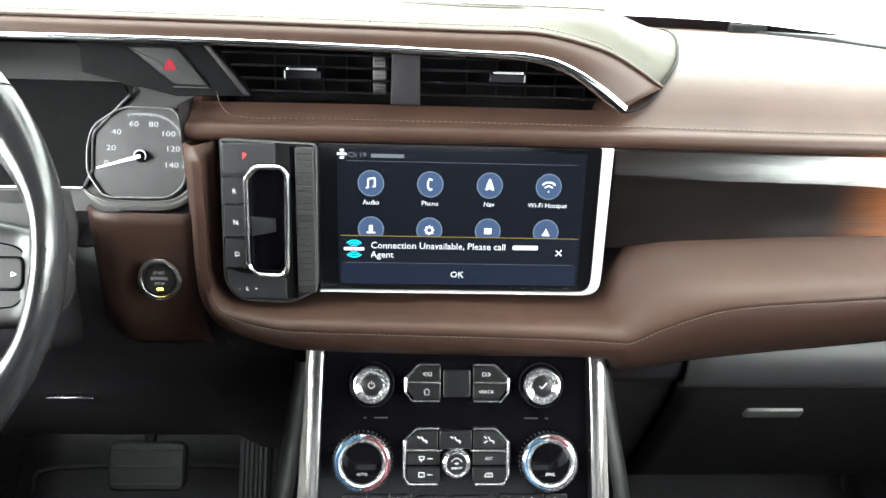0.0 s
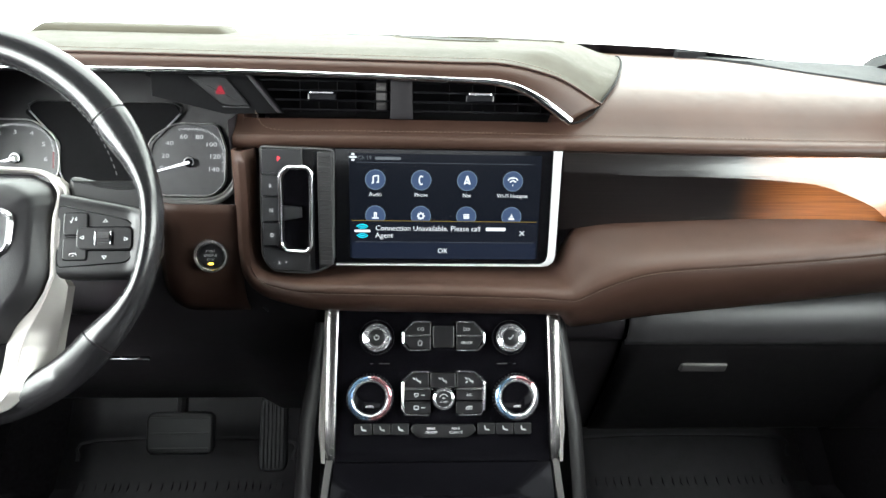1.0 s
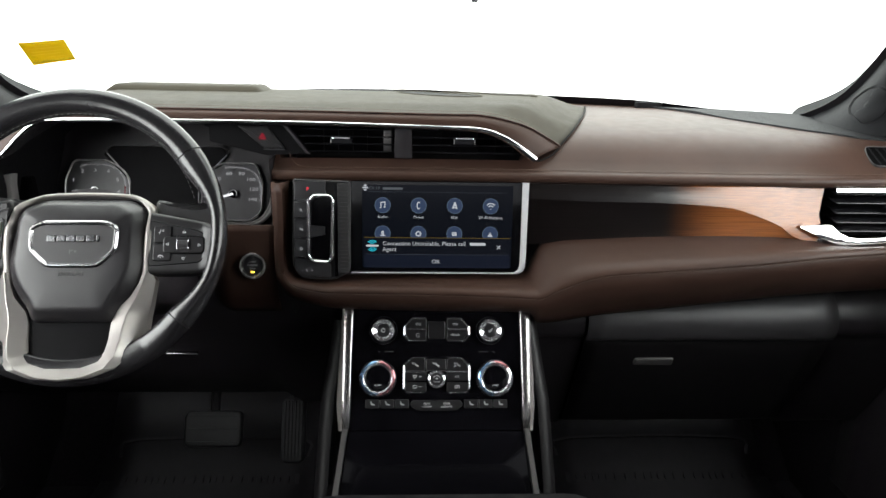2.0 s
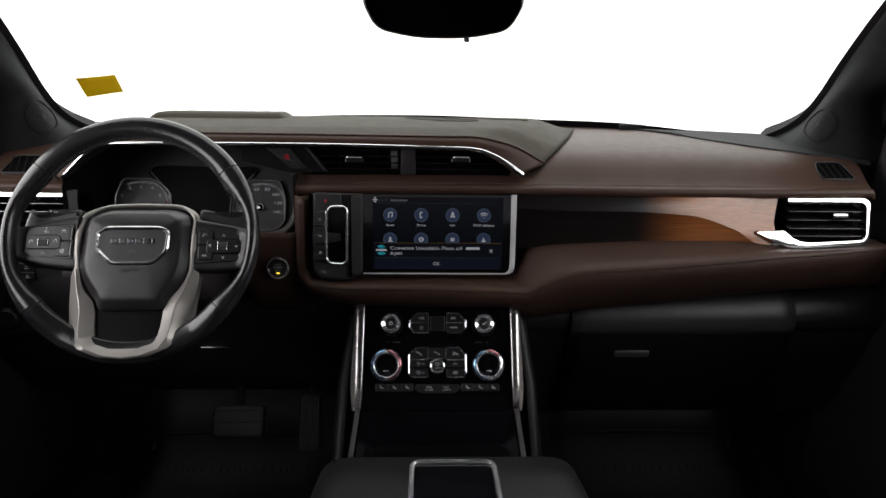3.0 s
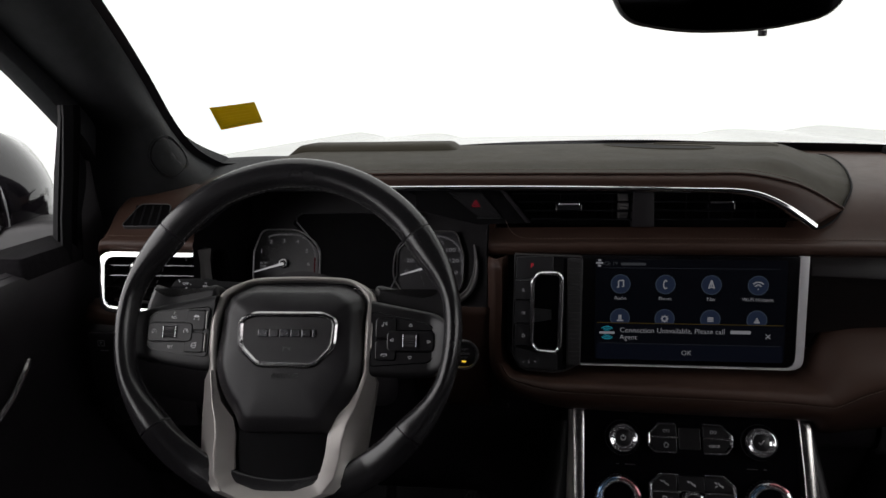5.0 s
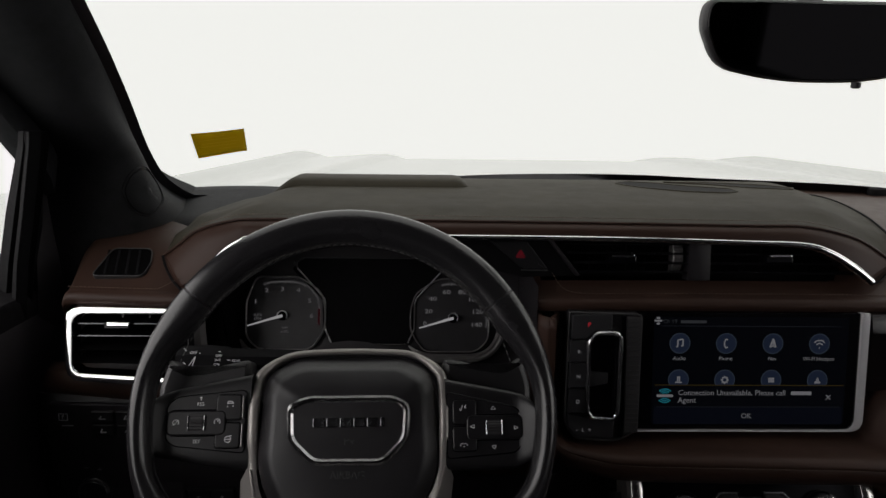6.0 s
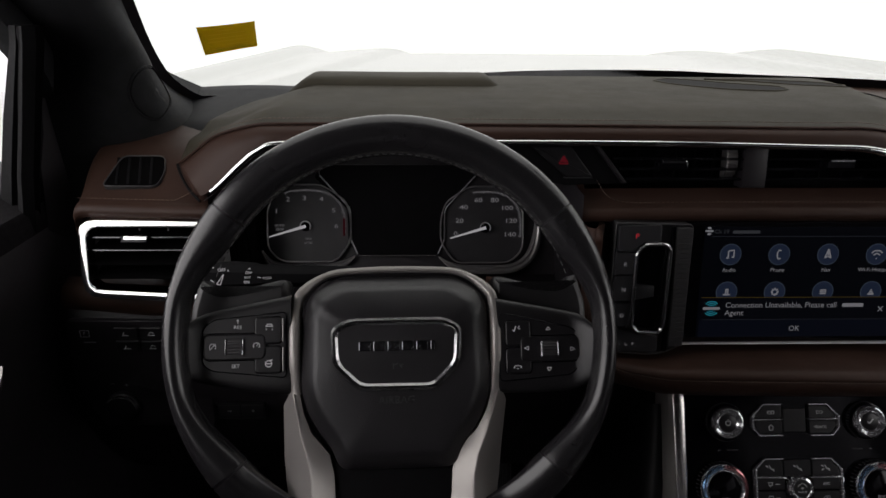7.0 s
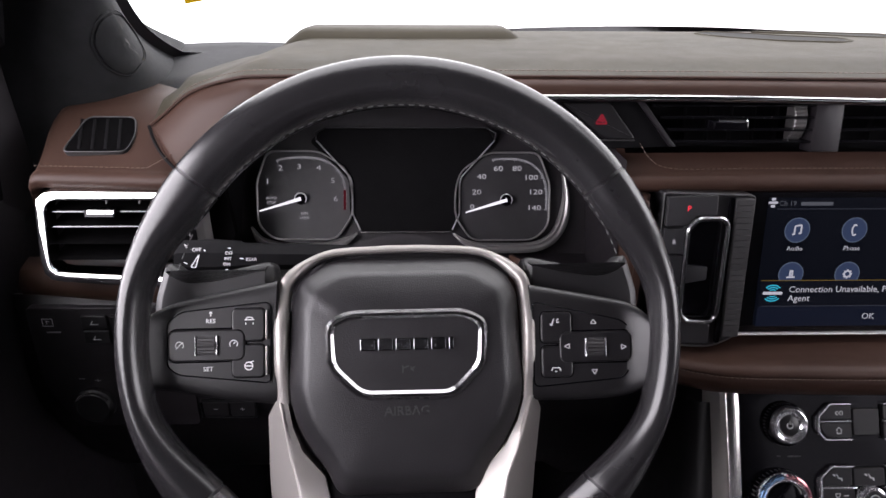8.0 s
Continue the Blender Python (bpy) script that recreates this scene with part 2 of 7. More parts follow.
def stack(rings, m=None, close=False, cap0=True, cap1=True):
    """A skin over rings of equal counts; close joins the last ring to the first."""
    bm = bmesh.new()
    vs = [[bm.verts.new((m @ Vector(p)) if m else p) for p in ring] for ring in rings]
    k = len(rings[0])
    for a, b in list(zip(vs, vs[1:])) + ([(vs[-1], vs[0])] if close else []):
        for i in range(k):
            bm.faces.new((a[i], a[(i + 1) % k], b[(i + 1) % k], b[i]))
    if not close:
        if cap0: bm.faces.new(vs[0][::-1])
        if cap1: bm.faces.new(vs[-1])
    return bm


def prism(pts, z0, z1, bev=0.0, m=None):
    pts = ccw(pts)
    rings = [[(x, y, z0) for x, y in pts], [(x, y, z1 - bev) for x, y in pts]]
    if bev:
        rings.append([(x, y, z1 - bev * 0.3) for x, y in inset(pts, bev * 0.3)])
        rings.append([(x, y, z1) for x, y in inset(pts, bev)])
    return stack(rings, m)


def band(pts, w, z0, z1, bev=0.0008, m=None):
    """A frame of width w inside the outline."""
    p = ccw(pts)
    prof = [(0, z0), (0, z1 - bev), (bev, z1), (w - bev, z1), (w, z1 - bev), (w, z0)]
    return stack([[(x, y, z) for x, y in inset(p, d)] for d, z in prof], m, close=True)


def ribbon(outer, inner, z0, z1, bev=0.001, m=None, flat=False):
    """A raised strip between two lines of equal counts."""
    rings = []
    for (ax, ay), (bx, by) in zip(outer, inner):
        a, b = Vector((ax, ay)), Vector((bx, by))
        arc = [(0.5 - 0.5 * math.cos(q), z1 - bev + bev * math.sin(q)) for q in spread(0, math.pi, 9)]
        if flat:
            e = min(0.3, bev / max(1e-6, (b - a).length))
            arc = [(0, z1 - bev), (e * 0.3, z1 - 0.3 * bev), (e, z1), (1 - e, z1), (1 - e * 0.3, z1 - 0.3 * bev), (1, z1 - bev)]
        rings.append([(*a, z0)] + [(*a.lerp(b, k), z) for k, z in arc] + [(*b, z0)])
    return stack(rings, m)


def tapered(path, prof, up, ends=0.2, run=0.25):
    """A profile carried along a path, drawn thin towards both ends."""
    path, up, rings, k = [Vector(p) for p in path], Vector(up).normalized(), [], len(path) - 1
    for i, p in enumerate(path):
        t = (path[min(k, i + 1)] - path[max(0, i - 1)]).normalized()
        side = up.cross(t).normalized()
        s = min(1.0, ends + (1 - ends) * min(i, k - i) / (run * k))
        rings.append([p + side * a * s + up * b * s for a, b in prof])
    return stack(rings)


def lathe(prof, n=32, m=None):
    prof = [(max(r, 1e-5), z) for r, z in prof]
    return stack([[(r * math.cos(2 * math.pi * i / n), r * math.sin(2 * math.pi * i / n), z) for i in range(n)] for r, z in prof], m)


def grid(rows):
    bm = bmesh.new()
    vs = [[bm.verts.new(p) for p in row] for row in rows]
    for a, b in zip(vs, vs[1:]):
        for i in range(len(a) - 1):
            bm.faces.new((a[i], a[i + 1], b[i + 1], b[i]))
    return bm


def smooth_path(pts, n=6):
    """Catmull-Rom through the points."""
    p = [Vector(q) for q in pts]
    p = [2 * p[0] - p[1]] + p + [2 * p[-1] - p[-2]]
    out = []
    for i in range(1, len(p) - 2):
        for j in range(n):
            t = j / n
            out.append(0.5 * (2 * p[i] + (p[i + 1] - p[i - 1]) * t + (2 * p[i - 1] - 5 * p[i] + 4 * p[i + 1] - p[i + 2]) * t * t + (3 * p[i] - p[i - 1] - 3 * p[i + 1] + p[i + 2]) * t ** 3))
    return out + [p[-2]]


def sweep(path, prof, up=(0, -1, 0), closed=False):
    """A profile (side, up) carried along a path."""
    path, up, rings = [Vector(p) for p in path], Vector(up), []
    k = len(path)
    for i, p in enumerate(path):
        a = path[(i - 1) % k] if closed or i else p
        b = path[(i + 1) % k] if closed or i < k - 1 else p
        t = (b - a).normalized()
        side = t.cross(up).normalized()
        u = side.cross(t)
        rings.append([p + side * x + u * y for x, y in prof])
    return stack(rings, close=closed)


def tube(path, r, n=8, closed=False, up=(0, -1, 0)):
    return sweep(path, [(r * math.cos(2 * math.pi * i / n), r * math.sin(2 * math.pi * i / n)) for i in range(n)], up, closed)


def box(x0, x1, y0, y1, z0, z1, bev=0.002, m=None):
    base = rrect(x1 - x0, y1 - y0, bev, (x0 + x1) / 2, (y0 + y1) / 2, 2)
    rings = [[(x, y, z0) for x, y in inset(base, bev * 0.6)], [(x, y, z0 + bev) for x, y in base],
             [(x, y, z1 - bev) for x, y in base], [(x, y, z1) for x, y in inset(base, bev * 0.6)]]
    return stack(rings, m)


def merged(*bms):
    out = bmesh.new()
    for b in bms:
        me = bpy.data.meshes.new("tmp")
        b.to_mesh(me)
        out.from_mesh(me)
        bpy.data.meshes.remove(me)
        b.free()
    return out


def text(body, size, m, depth=0.0003, align="CENTER"):
    cu = bpy.data.curves.new("t", "FONT")
    cu.body, cu.size, cu.extrude, cu.align_x, cu.align_y, cu.resolution_u = body, size, depth / 2, align, "CENTER", 2
    ob = bpy.data.objects.new("t", cu)
    me = bpy.data.meshes.new_from_object(ob)
    bm = bmesh.new()
    bm.from_mesh(me)
    bm.transform(m)
    bpy.data.objects.remove(ob)
    bpy.data.meshes.remove(me)
    return bm


def at(m, x, y, z=0.0, turn=0.0):
    return m @ pose(x, y, z, 0, 0, turn)


def strokes(lines, w, m, z=0.0003):
    """Short bars between pairs of points, as printed marks."""
    bm = bmesh.new()
    for (x0, y0), (x1, y1) in lines:
        d = Vector((x1 - x0, y1 - y0))
        n = Vector((-d.y, d.x)).normalized() * w / 2
        for zz in (z,):
            bm.faces.new([bm.verts.new(m @ Vector((x, y, zz))) for x, y in ((x0 - n.x, y0 - n.y), (x1 - n.x, y1 - n.y), (x1 + n.x, y1 + n.y), (x0 + n.x, y0 + n.y))])
    return bm


def mesh_ob(name, bm, material, sharp=40):
    bmesh.ops.recalc_face_normals(bm, faces=bm.faces)
    me = bpy.data.meshes.new(name)
    bm.to_mesh(me)
    bm.free()
    me.materials.append(material)
    me.shade_smooth()
    me.set_sharp_from_angle(angle=radians(sharp))
    for p in me.polygons:
        if p.loop_total > 4:
            for i in p.loop_indices:
                me.edges[me.loops[i].edge_index].use_edge_sharp = True
    return new(name, me)


def thing(name, base, label, category, group="", kind=""):
    e = new(name)
    e.empty_display_size = 0.02
    e.location = base
    return tagged(e, label, category, group, kind)


def part(name, bm, material, parent, label="", sharp=40):
    ob = mesh_ob(name, bm, material, sharp)
    ob.parent = parent
    if parent.type == "EMPTY":
        ob.matrix_parent_inverse = Matrix.Translation(-parent.location)
    if label:
        ob["label"] = label
    return ob


def single(name, bm, material, label, category="", kind="", group="", sharp=40):
    return tagged(mesh_ob(name, bm, material, sharp), label, category, group, kind)


def thick(ob, d, offset=-1):
    md = ob.modifiers.new("thickness", "SOLIDIFY")
    md.thickness, md.offset = d, offset
    return ob


def lerp(a, b, t):
    return a + (b - a) * t


def curve_at(x, knots):
    """Piecewise smooth value through (x, value) knots."""
    if x <= knots[0][0]: return knots[0][1]
    for (x0, v0), (x1, v1) in zip(knots, knots[1:]):
        if x <= x1:
            t = (x - x0) / (x1 - x0)
            return lerp(v0, v1, t * t * (3 - 2 * t))
    return knots[-1][1]


def bend_at(v, knots):
    """A value through (v, value) knots along one smooth bend."""
    path = smooth_path([(a, b, 0.0) for a, b in knots], 6)
    for p, q in zip(path, path[1:]):
        if v <= q.x:
            return lerp(p.y, q.y, max(0.0, (v - p.x) / (q.x - p.x)))
    return path[-1].y


def spread(a, b, n):
    return [a + (b - a) * i / (n - 1) for i in range(n)]

def stitches(path, length=0.0030, gap=0.0020, r=0.00045):
    """Short thread stitches along a path, as one mesh."""
    pts = [Vector(p) for p in path]
    bm, carry, on = bmesh.new(), 0.0, []
    dist = [0.0]
    for a, b in zip(pts, pts[1:]):
        dist.append(dist[-1] + (b - a).length)

    def where(s):
        for i in range(len(pts) - 1):
            if s <= dist[i + 1]:
                return pts[i].lerp(pts[i + 1], (s - dist[i]) / max(1e-9, dist[i + 1] - dist[i]))
        return pts[-1]
    s = 0.0
    while s + length < dist[-1]:
        a, b = where(s), where(s + length)
        t = (b - a).normalized()
        n1 = t.cross(Vector((0, -0.8, 0.6))).normalized() * r
        n2 = t.cross(n1).normalized() * r
        v = [bm.verts.new(p + q) for p in (a, b) for q in (n1, n2, -n1, -n2)]
        for i in range(4):
            bm.faces.new((v[i], v[(i + 1) % 4], v[4 + (i + 1) % 4], v[4 + i]))
        s += length + gap
    return bm


# ---- the shell of the cabin ----
GLASS_SLOPE = math.tan(radians(33))


def glass_foot(x):
    return 1.248 - 0.55 * x * x


def on_glass(x, y, out=0.0):
    return Vector((x, y + 0.545 * out, 0.84 + (glass_foot(x) - y) * GLASS_SLOPE + 0.84 * out))


single("ground", box(-9, 9, -9, 12, -0.62, -0.60, 0.004), BOOTH, "smooth white floor of a photo booth", "floor", "structure")
single("floor", box(-0.86, 0.86, -2.6, 1.25, -0.03, 0.0, 0.004), CARPET, "black carpeted floor of the car cabin", "floor", "structure")
single("wall_front", grid([[(x, y, z) for x in spread(-0.9, 0.9, 5)] for y, z in ((0.93, 0.0), (1.05, 0.10), (1.16, 0.35), (1.20, 0.80))]), CARPET, "dark carpeted footwell bulkhead under the dashboard", "bulkhead", "structure")
single("wall_rear", merged(box(-0.88, 0.88, -2.66, -2.60, 0.0, 0.80, 0.004), box(-0.88, 0.88, -2.66, -2.60, 1.17, 1.30, 0.004), box(-0.88, -0.66, -2.66, -2.60, 0.80, 1.17, 0.004), box(0.66, 0.88, -2.66, -2.60, 0.80, 1.17, 0.004)), PLASTIC, "plain dark trim behind the seats", "wall", "structure")
for sx, nm in ((-1, "wall_left"), (1, "wall_right")):
    a, b = sorted((sx * 0.86, sx * 0.92))
    single(nm, merged(box(a, b, -2.6, -0.42, 0.0, 0.76, 0.004), box(a, b, -0.60, -0.42, 0.76, 1.24, 0.004), box(a, b, -2.6, -1.50, 0.76, 1.24, 0.004), box(a, b, -2.6, 0.40, 1.20, 1.32, 0.004)), PLASTIC, "dark side trim of the car cabin", "wall", "structure")
for sx, nm in ((-1, "window_1"), (1, "window_2")):
    single(nm, grid([[(sx * 0.89, y, z) for y in (-1.52, -0.58)] for z in (0.74, 1.22)]), PRIVACY, "unseen rear door glass, tinted deeper for absent seats", "window", "structure")
single("window_3", grid([[(x, -2.63, z) for x in (-0.67, 0.67)] for z in (0.79, 1.18)]), PRIVACY, "unseen rear glass, tinted deeper for absent seats", "window", "structure")
roof = [[(x, y, 1.30 - 0.05 * (x / 0.86) ** 4 - 0.02 * ((y + 0.8) / 1.4) ** 2 * (1 if y > -0.8 else 0)) for x in spread(-0.88, 0.88, 13)] for y in spread(-2.62, 0.46, 14)]
thick(single("ceiling", grid(roof), HEADLINER, "dark fabric headliner", "ceiling", "structure"), 0.03, 1)

ws = single("windshield", grid([[on_glass(x, lerp(glass_foot(x), 0.47, k)) for x in spread(-0.80, 0.80, 25)] for k in spread(-0.02, 1, 10)]), CLEAR, "clear raked windshield glass", "windshield", "structure")
ws.visible_shadow = False
# the black printed border of the glass
def glass_edge(y):
    return bend_at(y, [(0.40, 0.700), (0.59, 0.718), (0.70, 0.734), (0.79, 0.751), (0.85, 0.757), (0.885, 0.754), (0.92, 0.745), (0.97, 0.725)])


for sx in (-1, 1):
    ys = spread(0.985, 0.45, 44)
    edge = [on_glass(sx * (glass_edge(y) + 0.03), y, -0.004) for y in ys]
    edge2 = [on_glass(sx * (glass_edge(y) - 0.001), y, -0.004) for y in ys]
    single("trim_glass_edge", grid([edge, edge2]), PLASTIC, "black border printed on the windshield edge", "glass border", "structure")
def cowl_top(x):
    """How far the black band reaches up the glass from its foot."""
    return bend_at(x, [(-0.78, 0.026), (-0.74, 0.016), (-0.69, 0.008), (-0.60, 0.016), (-0.45, 0.026), (-0.28, 0.036), (-0.10, 0.038), (0.05, 0.036), (0.20, 0.029), (0.45, 0.025), (0.62, 0.006), (0.78, 0.002)])


foot = [[on_glass(x, glass_foot(x) + 0.10 - (0.10 + cowl_top(x)) * k, -0.004) for x in spread(-0.76, 0.76, 49)] for k in (0.0, 0.6, 1.0)]
single("trim_cowl", grid(foot), PLASTIC, "black cowl strip at the foot of the windshield", "cowl", "structure")


def pillar(sx):
    """The lined pillar between windshield and door, with its tweeter cover."""
    a = thing("pillar_trim", (sx * 0.78, 0.72, 0.84), "dark grey fabric-lined windshield pillar trim", "pillar trim", "pillars", "structure")

    def lining(k, t):
        y = lerp(0.93, 0.45, k)
        bulge = curve_at(k, [(0.0, 0.135), (0.25, 0.125), (0.60, 0.040), (1.0, 0.025)])
        fe = on_glass(sx * (glass_edge(y) + 0.009), y, -0.008)
        zb = lerp(0.80, 1.20, k)
        back = Vector((sx * 0.848, 0.712 - 1.2 * max(0.0, zb - 0.925), zb))
        ridge = (fe + back) / 2 + Vector((sx * -bulge, -0.035 - 0.45 * bulge, -0.010))
        return (1 - t) ** 2 * fe + 2 * t * (1 - t) * ridge + t * t * back

    def proud(k, t, h):
        """A place on the lining, lifted off it by h."""
        p = lining(k, t)
        n = (lining(k + 0.01, t) - p).cross(lining(k, t + 0.01) - p).normalized()
        return p + n * (h if n.y < 0 else -h)

    rows = []
    for k in spread(-0.12, 1.0, 30):
        row = [lining(k, t) for t in spread(0, 1, 15)]
        rows.append([row[0] + Vector((sx * 0.03, 0.04, 0.03))] + row + [row[-1] + Vector((sx * 0.006, 0.03, 0))])
    part("lining", grid(rows), PILLAR, a, sharp=60)
    # tweeter cover: a pointed oval let into the lining near its foot
    loop = [(0.258, 0.46), (0.262, 0.345), (0.240, 0.215), (0.178, 0.140), (0.126, 0.225), (0.102, 0.38), (0.088, 0.50), (0.118, 0.580), (0.185, 0.605), (0.232, 0.55)]
    oval = smooth_path([(p, q, 0) for p, q in loop[-2:] + loop + loop[:3]], 5)[10:-10][:50]
    mid = Vector((0.174, 0.395, 0))
    rings = []
    for f, h in ((1.05, -0.001), (1.04, 0.0008), (1.015, 0.0012), (0.985, 0.0012), (0.965, -0.0012), (0.945, -0.0010), (0.925, 0.0014), (0.85, 0.0024), (0.5, 0.0030), (0.1, 0.0030)):
        rings.append([proud(*(mid.lerp(p, f)).xy, h) for p in oval])
    part("tweeter_rim", stack(rings[:5], cap0=False, cap1=False), PILLAR, a)
    part("tweeter_cover", stack(rings[5:], cap0=False), PILLAR, a, "oval dark speaker cover")
    return a


for sx in (-1, 1):
    pillar(sx)


def door(sx):
    nm = "door_1" if sx < 0 else "door_2"
    d = thing(nm, (sx * 0.86, 0.1, 0.06), "closed black front door with a window and an armrest", "door", "front doors", "structure")
    X = lambda v: sx * v
    sec = [(0.875, 0.742), (0.852, 0.735), (0.842, 0.71), (0.846, 0.66), (0.838, 0.61), (0.790, 0.575), (0.782, 0.555), (0.800, 0.535), (0.845, 0.50), (0.85, 0.30), (0.845, 0.10), (0.87, 0.06)]
    rows = []
    for y in spread(-0.42, 0.80, 22):
        arm = curve_at(y, [(0.20, 1.0), (0.52, 0.0)])
        dz = 0.012 * (y - 0.5)
        rows.append([(X(lerp(0.848, x, arm) if 0.5 < z < 0.64 and x < 0.84 else x), y, z + dz) for x, z in sec])
    thick(part("panel", grid(rows), PLASTIC, d, "moulded black door lining", sharp=35), 0.01)
    # window frame: raked front edge, divider bar and sill
    out = 0.872
    fr = smooth_path([(X(0.856), 0.725, 0.870), (X(0.834), 0.658, 0.925), (X(out - 0.02), 0.532, 1.043), (X(out - 0.04), 0.30, 1.145), (X(out - 0.05), 0.10, 1.200), (X(out - 0.05), -0.42, 1.21)], 5)
    part("window_frame", sweep(fr, [(-sx * a, b) for a, b in ((0.034, -0.014), (-0.004, -0.014), (-0.008, 0.0), (-0.004, 0.014), (0.034, 0.014))], up=(-sx, 0, 0)), PILLAR, d, "black window surround")
    # faces of the bar, step by step from the glass inwards
    BARS = ((0.735, (0.922, 0.703), (0.868, 0.648)), (0.80, (0.889, 0.673), (0.852, 0.638)), (0.86, (0.862, 0.651), (0.833, 0.628)), (0.938, (0.824, 0.624), (0.802, 0.603)), (0.955, (0.818, 0.618), (0.797, 0.598)))

    def step(k0, k1, deep, thick_):
        rings = []
        for z, e, g in BARS:
            at_ = lambda k, f: (X(lerp(e[0], g[0], k) - 0.7 * f), lerp(e[1], g[1], k) + 0.7 * f, z)
            rings.append([at_(k0, deep), at_(k1, deep), at_(k1, deep + thick_), at_(k0, deep + thick_)])
        return stack(rings)

    part("divider_bar", step(0.0, 0.62, 0.0, 0.020), DUCT, d, "upright black rubber window bar")
    part("glass_channel", step(0.60, 0.98, 0.006, 0.016), SHADEBLACK, d, "black groove beside the bar")
    part("glass_channel", step(0.96, 1.20, 0.0, 0.012), DUCT, d, "black glass run")
    thick(part("corner_cover", grid([[(X(lerp(g[0] - 0.003, 0.851, k)), lerp(g[1] + 0.006, 0.716 - 1.2 * max(0.0, z - 0.925), k) - 0.006 * math.sin(math.pi * k), z) for k in spread(0, 1, 6)] for z, e, g in BARS]), DUCT, d, "dark cover between bar and pillar", 60), 0.006)
    part("sail_panel", grid([[(X(0.848), 0.662, 0.69), (X(0.835), 0.72, 0.72), (X(0.84), 0.80, 0.74)], [(X(0.853), 0.705, 0.925), (X(0.835), 0.75, 0.87), (X(0.84), 0.80, 0.83)]]), PLASTIC, d, "black corner panel")
    part("belt_seal", box(*sorted((X(0.862), X(0.885))), -0.42, 0.64, 0.726, 0.740, 0.004), PLASTIC, d, "black rubber seal along the sill")
    g = part("window_glass", grid([[(X(0.878 - 0.10 * max(0, z - 0.76)), y, z) for y in spread(-0.42, 0.66, 6)] for z in spread(0.74, 1.22, 4)]), CLEAR, d, "clear side glass")
    g.visible_shadow = False
    grab = smooth_path([(X(0.842), 0.525, 0.632), (X(0.837), 0.510, 0.623), (X(0.835), 0.477, 0.597), (X(0.836), 0.44, 0.577), (X(0.842), 0.425, 0.572)], 6)
    part("door_pull", tube(grab, 0.0042, 8, up=(0, 0, 1)), SATIN, d, "slim satin metal pull")
    return d


for sx in (-1, 1):
    door(sx)

# the bonnet beyond the glass, with a raised crease on each side
for sx, nm in ((-1, "wall_kick_left"), (1, "wall_kick_right")):
    a, b = sorted((sx * 0.85, sx * 0.93))
    single(nm, box(a, b, 0.55, 1.30, -0.03, 0.76, 0.006), CARPET, "dark carpeted footwell side", "wall", "structure")
    single("trim_sill", box(a, b, -0.45, 0.60, -0.03, 0.09, 0.006), PLASTIC, "black door sill", "sill", "structure")
rows = []
for y in spread(1.30, 2.75, 24):
    k = (y - 1.30) / 1.45
    row = []
    for x in spread(-1.02, 1.02, 137):
        ax = abs(x)
        inner, outer = lerp(0.735, 0.415, k), lerp(0.945, 0.755, k)
        up = lambda edge, w: (lambda v: v * v * (3 - 2 * v))(min(1.0, max(0.0, (ax - edge) / w)))
        z = 0.797 + 0.010 * k + 0.017 * up(inner, 0.030) - 0.014 * up(inner + 0.04, outer - inner - 0.04) + 0.024 * up(outer - 0.02, 0.04) - 1.2 * max(0, ax - outer - 0.03) ** 1.5 - 0.33 * max(0, k - 0.72) ** 1.4
        row.append((x, y - 0.10 * ax * ax * k, z))
    rows.append(row)
thick(single("hood", grid(rows), HOODPAINT, "pale silver car hood with two raised creases", "hood", "structure"), 0.01)


